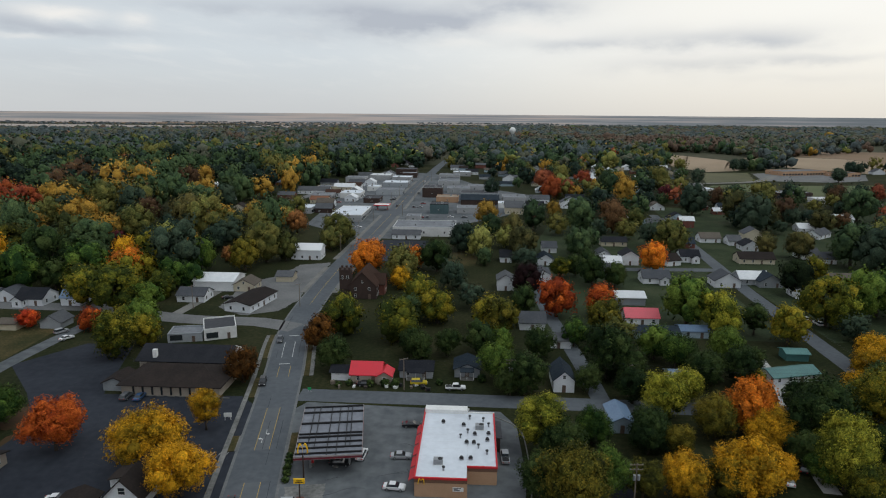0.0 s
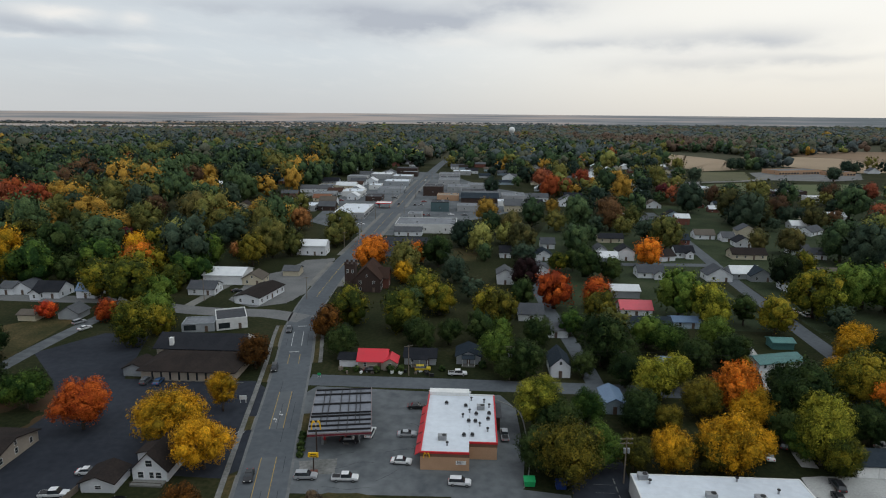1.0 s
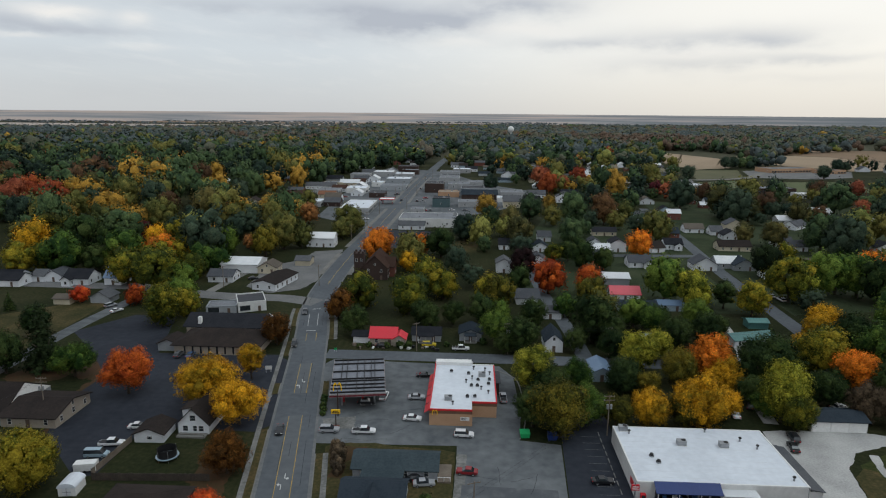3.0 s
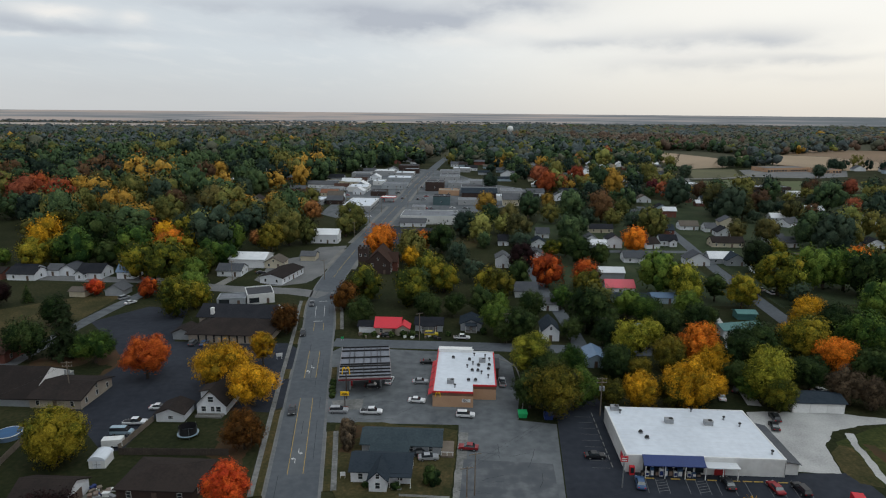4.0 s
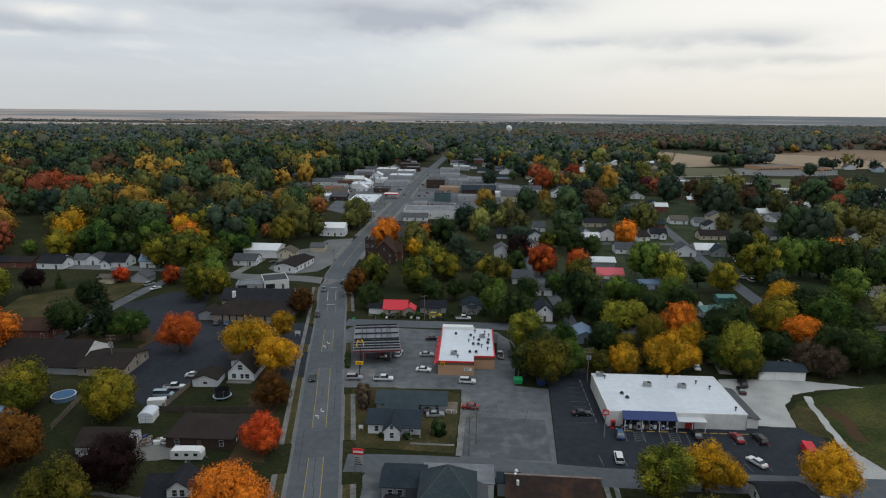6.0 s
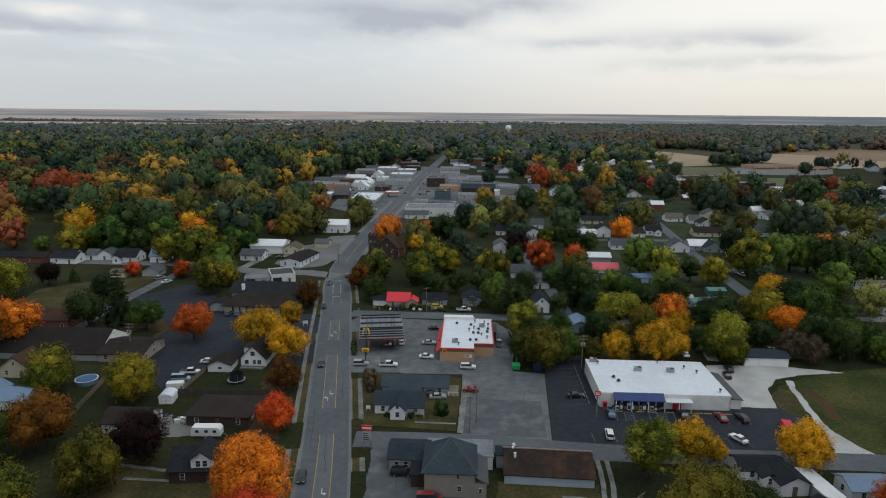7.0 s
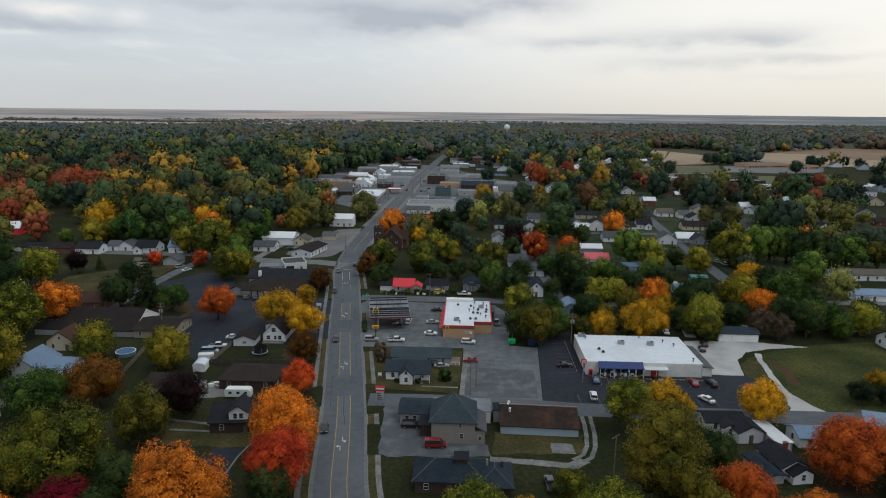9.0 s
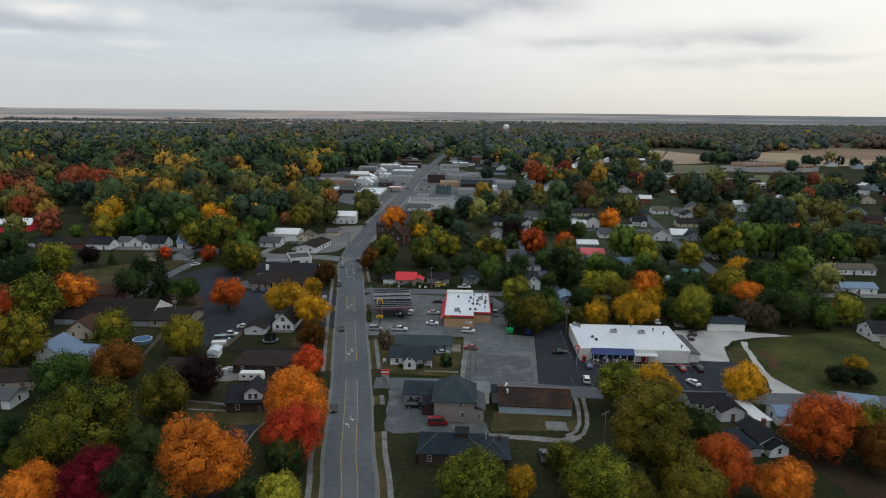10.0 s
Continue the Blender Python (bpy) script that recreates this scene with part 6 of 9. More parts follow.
part("rear_roof", Shape().add([(-9.5, 3.2, 4.2), (9.5, 3.2, 4.2), (9.5, 5.5, 2.4), (-9.5, 5.5, 2.4), (-9.5, 3.2, 4.4), (9.5, 3.2, 4.4), (9.5, 5.5, 2.6), (-9.5, 5.5, 2.6)],
                              [(3, 2, 1, 0), (4, 5, 6, 7), (0, 1, 5, 4), (1, 2, 6, 5), (2, 3, 7, 6), (3, 0, 4, 7)]), "shingle_rust", hs)
part("ridge_cap", Shape().box(-9.6, 3.0, 4.3, 9.6, 3.45, 4.48), "rust_metal", hs, "rusty orange ridge strip")
for sx in (-9.2, 9.05):
    part("gable_end", Shape().add([(sx, -3.6, 2.0), (sx, 5.2, 2.0), (sx, 3.2, 4.2), (sx + 0.15, -3.6, 2.0), (sx + 0.15, 5.2, 2.0), (sx + 0.15, 3.2, 4.2)], [(0, 1, 2), (3, 5, 4), (0, 2, 5, 3), (1, 4, 5, 2), (0, 3, 4, 1)]), "siding_blue", hs)
for u, q in ((-7.0, 2.2), (-7.4, 4.6)):
    part("roof_vent", Shape().tube((u, q - 1.4, 3.4), (u, q - 1.4, 4.6), 0.28, 0.28, 10), "trim_white", hs)
keep(18, 52, 10)

hs = thing("house", -0.6, 25.2, 0, "dark brick house with a broad slate hip roof", "house")
wing(hs, -2.6, 0.5, 14.0, 8.2, 2.7, "hip", "x", "brick_dark", "shingle_blue", 0.56, over=0.6, caps=True)
wing(hs, 6.5, -0.6, 6.4, 8.4, 2.6, "hip", "y", "brick_dark", "shingle_blue", 0.56, over=0.6, doors=False, caps=True)
part("dormer", Shape().box(-1.6, -0.6, 4.0, 1.0, 2.2, 5.9), "brick_dark", hs)
part("dormer_roof", Shape().box(-1.9, -0.9, 5.9, 1.3, 2.5, 6.05), "shingle_dark", hs)
part("vent_pipe", Shape().tube((5.0, 0.4, 4.2), (5.0, 0.4, 5.6), 0.22, 0.22, 8), "grey_metal", hs)
part("chimney", Shape().block(8.0, 0.2, 3.6, 0.6, 0.6, 1.7), "brick_dark", hs)
keep(-0.6, 25, 11)

hs = thing("house", -55.6, 47.2, 6, "dark brick cottage with dark roof and white dormer", "house")
wing(hs, 0, 0, 11.0, 9.0, 2.9, "gable", "x", "brick_dark", "shingle_dark", 0.62)
part("dormer", Shape().box(-1.0, -4.2, 3.0, 3.4, 0.5, 5.2).prism([(-1.0, 5.2), (3.4, 5.2), (1.2, 6.9)], -4.2, 0.5, "y"), "siding_white", hs, "white dormer with a gable")
part("dormer_roof", gable_roof(4.4, 6.0, 5.2, 0.78, 0.35, 0.2, "y"), "shingle_dark", hs, at=pose(1.2, -1.4, 0))
for u in (0.5, 1.9):
    wd = part("window", WINDOW, None, hs, at=pose(u, -4.25, 3.6))
    part("pane", PANE, None, wd)
keep(-55.6, 47, 8)
hs = thing("garage", 71.6, 46.6, 9, "long garage with a flat white metal roof", "garage")
part("wall", Shape().box(-1.8, -5.2, 0, 1.8, 5.2, 2.5), "siding_grey", hs)
part("roof", Shape().box(-2.0, -5.5, 2.5, 2.0, 5.5, 2.7), "metal_white", hs)
part("garage_door", GARAGE, None, hs, at=pose(0, -5.24, 0))

# ---------------------------------------------------------------- the church and buildings west of the street
hs = thing("church_hall", -80, 162, 0, "low church hall with broad brown roofs and pale panels", "church")
wing(hs, 1.6, -4.2, 27.0, 14.0, 2.9, "hip", "x", "siding_beige", "shingle_brown", 0.42, over=0.9, doors=False, wins=False)
wing(hs, -15.0, -5.6, 6.5, 7.0, 2.4, "gable", "y", "siding_grey", "shingle_brown", 0.45, doors=False, wins=False)
wing(hs, -1.0, 8.4, 26.0, 12.0, 4.6, "gable", "x", "siding_beige", "shingle_dark", 0.42, over=0.9, doors=False, wins=False)
part("porch_gable", Shape().add([(12.6, 2.4, 4.2), (12.6, 14.4, 4.2), (12.6, 8.4, 7.4), (12.9, 2.4, 4.2), (12.9, 14.4, 4.2), (12.9, 8.4, 7.4)], [(0, 1, 2), (3, 5, 4), (0, 2, 5, 3), (1, 4, 5, 2), (0, 3, 4, 1)]), "trim_white", hs, "white gable end")
part("chimney", Shape().block(-9.5, 3.4, 4, 1.1, 1.1, 3.4), "trim_white", hs)
for k in range(9):
    u = -8.5 + 2.6 * k
    wd = part("window", Shape().box(u - 0.25, -11.35, 0.3, u + 0.25, -11.2, 2.7), "shingle_dark", hs, "dark upright window strip")
    part("pane", Shape().box(u - 0.18, -11.4, 0.4, u + 0.18, -11.35, 2.6), "glass", wd)
keep(-80, 164, 20)
flat_building(-84.6, 199.8, 24, 10.5, 12.5, 3.6, "wall_white", "dark_roof", "small white building with a dark flat roof at the crossing", near=True)
flat_building(-93.6, 194.4, 12, 11.0, 8.0, 2.6, "siding_grey", "grey_roof", "low white annex with a grey flat roof", near=True)

hs = thing("church_hall", -116, 111, 0, "long low building with a broad dark brown roof", "building")
wing(hs, -13, 1.2, 34.0, 18.4, 2.1, "gable", "x", "siding_grey", "shingle_brown", 0.54, over=0.25, doors=False, wins=False)
wing(hs, 11.2, -1.5, 13.6, 14.0, 2.7, "gable", "x", "siding_beige", "shingle_brown", 0.26, over=0.6, doors=True)
part("gable_panel", Shape().add([(4.05, -8.0, 2.1), (4.05, 10.4, 2.1), (4.05, 1.2, 7.0), (4.2, -8.0, 2.1), (4.2, 10.4, 2.1), (4.2, 1.2, 7.0)], [(0, 1, 2), (3, 5, 4), (0, 2, 5, 3), (1, 4, 5, 2), (0, 3, 4, 1)]), "trim_white", hs, "white gable end")
keep(-118, 112, 20)

hs = thing("church", -43.5, 252, 0, "dark red brick church with steep roof and tower", "church")
wing(hs, 1.0, 0, 11.5, 17.0, 5.6, "gable", "y", "brick_dark", "shingle_rust", 1.0)
wing(hs, 6.2, 2.0, 6.0, 8.0, 4.8, "gable", "x", "brick_red", "shingle_rust", 0.9, doors=False)
part("tower", Shape().block(-6.4, -5.0, -0.05, 4.6, 4.6, 11.6), "brick_dark", hs)
cr = part("battlement", Shape().block(-6.4, -5.0, 11.6, 5.0, 5.0, 0.4), "brick_dark", hs)
for u in (-1.9, 0, 1.9):
    for q in (-1.9, 1.9):
        part("merlon", Shape().block(-6.4 + u, -5.0 + q, 12.0, 0.9, 0.9, 0.9), "brick_dark", hs)
for u in (-1.1, 1.1):
    wd = part("window", WINDOW, None, hs, at=pose(-6.4 + u, -7.34, 8.2))
    part("pane", PANE, None, wd)
keep(-43.5, 252, 12)

# red metal roof piece on the house behind the side street
hs = thing("house", -24.4, 166.0, 0, "beige house with a bright red metal roof", "house")
wing(hs, -2.8, 0, 8.6, 7.0, 2.7, "gable", "x", "siding_beige", "metal_red", 0.68)
wing(hs, 2.6, -1.6, 4.0, 5.0, 2.6, "gable", "y", "siding_beige", "metal_red", 0.6, doors=False)
part("side_wing", Shape().box(-13.0, -2.0, 0, -7.1, 3.4, 2.4), "siding_white", hs)
part("side_roof", gable_roof(6.2, 5.6, 2.4, 0.4, 0.3, 0.18, "x"), "shingle_dark", hs, at=pose(-10.2, 0.7, 0))
keep(-25, 166, 9)

for k in range(13):
    u = -72.0 + 1.6 * k
    sheet("bay_line", [(u, 119.0), (u + 0.1, 119.0), (u + 1.1, 124.0), (u + 1.0, 124.0)], 0.022, "paint_white", "faded white parking bay line", category="road marking")
for k in range(9):
    u = -88.0 + 3.0 * k
    tagged(part("wheel_stop", Shape().box(u, 150.4, 0.02, u + 1.9, 150.65, 0.15), "concrete"), "concrete wheel stop before the church hall", "wheel stop", "wheel stops")

# ---------------------------------------------------------------- the town centre
shop(-28, 392, 39, 26, 5.6, "wall_white", "grey_roof", "long white commercial building with a grey flat roof", "building", units=3)
house(-38, 373, 0, 17, 8, 3.0, "siding_white", "shingle_grey", near=False)
shop(-35, 573, 18, 22, 9.0, "brick_dark", "dark_roof", "dark brown block with a flat roof in the town centre", "building", band="wall_grey")
shop(-87, 450, 22, 44, 4.6, "wall_grey", "membrane", "shop with a flat white roof and grey-green front", band="trim_white", units=3)
shop(-108, 560, 19, 22, 4.6, "wall_white", "membrane", "white shop with a flat white roof")
shop(-78, 646, 26, 24, 5.0, "siding_grey", "membrane", "long grey shop with a flat white roof")
shop(-76, 584, 25, 20, 4.6, "siding_grey", "grey_roof", "row of grey shops with a grey flat roof")
shop(-104, 715, 24, 26, 5.6, "wall_grey", "metal_white", "grey hall with a pale roof", "building")
shop(-82, 785, 26, 24, 6.5, "brick_dark", "dark_roof", "brick block with a dark flat roof", "building")
shop(-26, 732, 24, 22, 5.0, "wall_grey", "grey_roof", "grey shop with a grey roof")
shop(-24, 664, 22, 22, 5.0, "wall_grey", "grey_roof", "grey shop with a grey flat roof")
shop(-12, 608, 22, 24, 4.6, "wall_grey", "grey_roof", "grey shop beside the dark block")
house(8, 530, 0, 32, 22, 4.2, "brick_dark", "shingle_blue", pitch=0.3, near=False, wins=False, name="workshop")
shop(8, 566, 34, 22, 5.4, "siding_grey", "dark_roof", "grey block with a dark flat roof", "building")
shop(1, 480, 22, 16, 4.2, "wall_grey", "grey_roof", "low grey office with a flat roof", "building")
shop(-23.6, 476, 14, 14, 7.2, "siding_teal", "dark_roof", "dark teal two-storey block with a flat roof", "building", band="black_steel")
shop(-20, 540, 19, 17, 4.4, "brick_tan", "tan_roof", "low tan building with a worn tan roof", "building", units=3)
house(-128, 520, 0, 15, 11, 3.2, "siding_cream", "tile_orange", pitch=0.45, near=False)
house(-126, 564, 0, 14, 11, 3.4, "siding_white", "shingle_rust", pitch=0.5, near=False)
cn = thing("fuel_canopy", -69.5, 484, 0, "small red and white fuel canopy beside the street", "canopy")
part("deck", Shape().box(-6, -5, 4.2, 6, 5, 4.5), "trim_white", cn)
part("fascia", Shape().box(-6.1, -5.1, 4.0, 6.1, -5.0, 4.7).box(-6.1, 5.0, 4.0, 6.1, 5.1, 4.7).box(-6.1, -5.0, 4.0, -6.0, 5.0, 4.7).box(6.0, -5.0, 4.0, 6.1, 5.0, 4.7), "sign_red", cn)
for u in (-4, 4):
    part("column", Shape().block(u, 0, 0, 0.4, 0.4, 4.2), "grey_metal", cn)
    part("fuel_pump", Shape().block(u, 1.6, 0, 0.6, 1.0, 1.7), "sign_red", cn)
shop(38, 546, 20, 22, 4.6, "wall_grey", "grey_roof", "grey shop with a grey roof")
house(34, 480, 0, 14, 15, 5.2, "siding_cream", "shingle_grey", near=False)
for hx, hy, hw, wm, rm in ((-148, 580, 30, "siding_white", "shingle_grey"), (-125, 610, 20, "siding_cream", "metal_white"), (-150, 650, 18, "siding_grey", "shingle_dark"), (-120, 650, 16, "siding_white", "shingle_grey"),
                           (-118, 500, 14, "siding_white", "shingle_tan"), (-112, 470, 13, "brick_dark", "shingle_grey"), (60, 540, 16, "siding_white", "shingle_grey"), (52, 500, 14, "siding_grey", "shingle_dark"), (-148, 820, 30, "siding_white", "metal_white"), (-20, 850, 18, "siding_white", "shingle_grey"), (0, 790, 16, "siding_white", "shingle_dark")):
    house(hx, hy, 0, hw, 11, 3.6, wm, rm, near=False)
for hx, hy, hw, hd, hh, wm, rm, lab in ((-128, 470, 16, 20, 4.2, "wall_grey", "membrane", "grey shop with a pale flat roof"), (-132, 545, 20, 18, 4.2, "wall_grey", "grey_roof", "grey shop with a grey flat roof"), (-128, 690, 22, 20, 5.0, "wall_grey", "grey_roof", "grey hall with a grey flat roof"),
                                           (-84, 530, 14, 18, 3.8, "brick_dark", "dark_roof", "small dark shop with a dark roof"), (-96, 612, 12, 16, 4.2, "wall_white", "membrane", "white shop with a pale flat roof"), (-78, 700, 22, 20, 5.0, "wall_grey", "membrane", "long shop with a pale flat roof"),
                                           (-74, 745, 18, 16, 5.2, "brick_dark", "grey_roof", "brick shop with a grey flat roof"), (-24, 696, 22, 14, 4.6, "siding_grey", "dark_roof", "grey shop with a dark flat roof"), (10, 625, 26, 20, 4.6, "wall_grey", "grey_roof", "grey workshop with a grey roof"),
                                           (-12, 770, 22, 18, 5.0, "wall_grey", "membrane", "grey shop with a pale flat roof"), (-40, 440, 10, 12, 3.4, "wall_grey", "grey_roof", "small grey kiosk with a flat roof"), (28, 510, 10, 14, 3.8, "wall_white", "membrane", "small white shop with a pale roof"), (-142, 610, 20, 14, 3.8, "siding_cream", "grey_roof", "cream workshop with a grey roof")):
    shop(hx, hy, hw, hd, hh, wm, rm, lab + " in the town centre", units=1)
for hx, hy, hw, hd, wm, rm, ax in ((-104, 535, 10, 12, "siding_white", "metal_white", "y"), (-110, 585, 12, 14, "siding_grey", "metal_white", "y"), (-118, 625, 14, 10, "siding_white", "shingle_rust", "x"), (-108, 660, 12, 14, "siding_white", "metal_white", "y"), (-126, 735, 16, 10, "siding_grey", "shingle_grey", "x"), (-100, 755, 14, 12, "siding_white", "shingle_grey", "y"), (-150, 520, 12, 9, "siding_white", "shingle_rust", "x")):
    house(hx, hy, 0, hw, hd, 3.2, wm, rm, axis=ax, near=False)
for k, (px, py) in enumerate(((-70, 330), (-69, 380), (-68, 430), (-67, 520), (-66, 570), (-65, 640), (-50, 455), (-50, 545), (-48, 625), (-45, 700))):
    utility_pole(px, py, 4 * k, 9.5, False)
for k, (cx, cy) in enumerate(((-74, 405), (-76, 500), (-76, 512), (-46, 425), (-40, 428), (-30, 426), (-20, 428), (-46, 455), (-40, 520), (-30, 522), (-22, 520), (-50, 590), (-78, 610), (-46, 640), (14, 455), (20, 452), (-100, 500), (-104, 590), (-36, 448), (-31, 450), (-14, 452), (-46, 500), (-41, 498), (-6, 500), (-4, 452), (-52, 690), (-68, 540), (-68, 552), (-112, 520), (-100, 470), (-108, 472), (-60, 505))):
    vehicle(cx, cy, (5, 92, 3, 88)[k % 4], ("car", "suv", "pickup", "car")[k % 4], ("car_white", "car_black", "car_silver", "car_red", "car_grey")[k % 5], state="parked in the town centre")
# school and its sheds past the houses
flat_building(428, 846, 18, 70, 30, 5.0, "brick_tan", "pale_asphalt", "low brown brick school with a grey flat roof", "school")
flat_building(478, 828, 18, 34, 22, 4.5, "brick_tan", "pale_asphalt", "low brown brick school wing", "school")
flat_building(296, 602, 4, 44, 22, 5.0, "brick_dark", "grey_roof", "dark brick hall with a grey flat roof", "school")
flat_building(222, 622, 14, 34, 16, 4.5, "wall_white", "membrane", "long white building with a pale roof", "building")
flat_building(318, 566, 4, 30, 12, 4.0, "wall_white", "metal_white", "low grey building with a flat roof", "building")

# water tower far behind the town
wt = thing("water_tower", 92.0, 1500.0, 0, "white spherical water tower on a slender stem", "water tower")
s = Shape()
prof = [(1.6, 0), (1.3, 6), (1.2, 26), (2.4, 29), (6.0, 32), (7.6, 36), (7.4, 39), (5.6, 42.2), (2.4, 44), (0.05, 44.4)]
n = 20
s.add([(r * math.cos(2 * math.pi * i / n), r * math.sin(2 * math.pi * i / n), z) for r, z in prof for i in range(n)],
      [(j * n + i, j * n + (i + 1) % n, (j + 1) * n + (i + 1) % n, (j + 1) * n + i) for j in range(len(prof) - 1) for i in range(n)])
part("tank", s, "trim_white", wt, smooth=True)
part("stem_base", Shape().tube((0, 0, 0), (0, 0, 1.0), 2.6, 2.2, 16), "concrete", wt)

# ---------------------------------------------------------------- vehicles
for a in ((-11.6, 138.4, 4, "car", "car_black"), (-12.6, 124.0, 3, "car", "car_silver"), (-12.6, 112.2, -4, "car", "car_white"), (-23.6, 105.0, 3, "pickup", "car_white"), (-32.0, 105.2, 3, "suv", "car_silver"), (0.4, 104.9, -2, "suv", "car_white"),
          (10.6, 125.0, 92, "pickup", "car_silver"), (1.2, 89.4, 176, "car", "car_red"), (29.6, 87.6, 2, "car", "car_black"), (37.0, 77.6, 84, "car", "car_blue"), (34.3, 67.0, 84, "suv", "car_white"),
          (64.4, 67.0, 118, "car", "car_white"), (64.4, 77.4, 96, "car", "car_red"), (69.4, 77.2, 98, "suv", "car_black"), (55.2, 78.4, 92, "car", "car_black"), (45.6, 67.2, 10, "car", "car_silver"), (-9.4, 86.2, 4, "car", "car_black"), (-7.6, 84.6, 8, "car", "car_silver"), (-21.4, 124.0, 85, "suv", "car_white"), (-25.6, 120.4, 3, "car", "car_black"),
          (-31, 140.5, 5, "car", "car_black"), (-26.5, 141.0, 4, "car", "car_white"),
          (-6.9, 39.3, 3, "van", "car_red"), (-13.4, 48.2, 2, "suv", "car_black"), (17.4, 25.4, 92, "pickup", "car_grey"), (-78.4, 104.0, 6, "car", "car_white"), (-80.2, 95.8, 8, "pickup", "car_white"), (-80.8, 91.0, 6, "van", "car_pale"),
          (-89.4, 148.9, 88, "suv", "car_grey"), (-85.8, 148.8, 92, "car", "car_blue"), (-1.5, 160.0, 2, "pickup", "car_white"), (-12.0, 162.6, 3, "suv", "car_yellow"), (-27.0, 160.8, 0, "car", "car_black"), (78.6, 108.5, 84, "suv", "car_black"), (76.4, 104.0, 80, "car", "car_black"), (-139, 196, 60, "suv", "car_silver"), (-133.2, 190, 60, "car", "car_white"), (-97.8, 240, 20, "car", "car_black"), (98.5, 125.5, 20, "car", "car_white"), (69.6, 119.6, 80, "car", "car_white"), (75.6, 124.6, 60, "suv", "car_black"), (103.8, 138.9, 40, "van", "car_white"), (128.6, 229, 100, "car", "car_silver"), (130.4, 224, 95, "suv", "car_white"), (112, 136, 30, "pickup", "car_grey")):
    vehicle(*a)
for a in ((-43.9, 104.5, 281, "car", "car_black"), (-34.0, 45.5, 280, "car", "car_black"), (-56.2, 160.2, 282, "suv", "car_black"), (-61.6, 193.8, 282, "pickup", "car_grey"), (-56.0, 206.0, 100, "suv", "car_black")):
    vehicle(*a, group="cars on the street", state="on the main street", z=0.04)
rv = thing("camper_trailer", -60.8, 61.6, 3, "long white camper trailer on a concrete drive", "camper")
rv.scale = (0.82, 0.9, 0.9)
bodyd = Shape().prism([(-4.2, .5), (-4.2, 2.5), (-3.8, 2.9), (3.6, 2.9), (4.2, 2.2), (4.2, .5)], -1.25, 1.25, "y")
part("body", bodyd, "trim_white", rv)
for u in (-2.4, 0.2, 2.6):
    wd = part("window", Shape().box(u - 0.5, -1.3, 1.5, u + 0.5, -1.24, 2.2), "glass", rv)
for u in (-0.7, 0.4):
    for q in (-1.05, 1.05):
        part("wheel", TYRE, None, rv, at=pose(u, q, 0.33, 0, 0, 90))
part("hitch", Shape().tube((4.2, 0, 0.6), (5.4, 0, 0.5), 0.06, 0.06, 6), "grey_metal", rv)
for tx, ty in ((-79.8, 85.6),):
    rv = thing("cargo_trailer", tx, ty, 12, "white enclosed cargo trailer beside the lot", "trailer", "cargo trailers")
    part("body", Shape().box(-2.2, -1.0, 0.45, 2.2, 1.0, 2.1), "trim_white", rv)
    for q in (-0.95, 0.95):
        part("wheel", TYRE, None, rv, at=pose(0, q, 0.33, 0, 0, 90))

# ---------------------------------------------------------------- poles, wires and yard things
POLES = ((13.5, 157.6, True), (34.6, 107.6, True), (-104.6, 108.4, True), (-112.0, 88.0, False), (1.0, 66.9, False), (2.6, 72.0, False), (45.5, 158.5, False), (-15.8, 158.8, False), (112.6, 160.0, False), (113.5, 205, False), (-65.5, 232, False), (31.4, 30.0, False), (-106, 226, False))
for k, (px, py, dr) in enumerate(POLES):
    utility_pole(px, py, 4 * k, 10.5 if dr else 9.5, dr)
for a, b in ((0, 6), (0, 7), (6, 8), (8, 9), (1, 4), (2, 3)):
    for u in (-1.1, 1.1):
        za, zb = (10.2 if POLES[i][2] else 9.2 for i in (a, b))
        cable((POLES[a][0] + u * 0.3, POLES[a][1] + u, za), (POLES[b][0] + u * 0.3, POLES[b][1] + u, zb), 1.0)
pl = thing("swimming_pool", -106.4, 88.2, 0, "round blue above-ground swimming pool in a yard", "pool")
part("wall", Shape().tube((0, 0, 0), (0, 0, 1.15), 2.9, 2.9, 28), "metal_blue", pl)
part("rim", Shape().tube((0, 0, 1.15), (0, 0, 1.22), 3.0, 3.0, 28), "trim_white", pl)
part("water", Shape().tube((0, 0, 1.15), (0, 0, 1.235), 2.75, 2.75, 28), "pool_water", pl)
tp = thing("trampoline", -65.0, 91.4, 0, "round black trampoline with a pale pad and dark net", "trampoline")
ring = [(math.cos(2 * math.pi * i / 24), math.sin(2 * math.pi * i / 24)) for i in range(24)]
part("net", Shape().add([(2.05 * a, 2.05 * b, z) for z in (0.85, 2.5) for a, b in ring] + [(2.0 * a, 2.0 * b, z) for z in (0.85, 2.5) for a, b in ring],
                        [(i, (i + 1) % 24, (i + 1) % 24 + 24, i + 24) for i in range(24)] + [(i + 48, (i + 1) % 24 + 48, (i + 1) % 24 + 72, i + 72) for i in range(24)]), "black_steel", tp)
part("mat", Shape().tube((0, 0, 0.8), (0, 0, 0.83), 2.0, 2.0, 22), "black_steel", tp)
part("pad", Shape().tube((0, 0, 0.72), (0, 0, 0.8), 2.45, 2.45, 22), "car_pale", tp)
for i in range(6):
    a = math.pi * i / 3
    part("leg", Shape().tube((2.2 * math.cos(a), 2.2 * math.sin(a), 0), (2.2 * math.cos(a), 2.2 * math.sin(a), 2.6), 0.04, 0.04, 6), "grey_metal", tp)
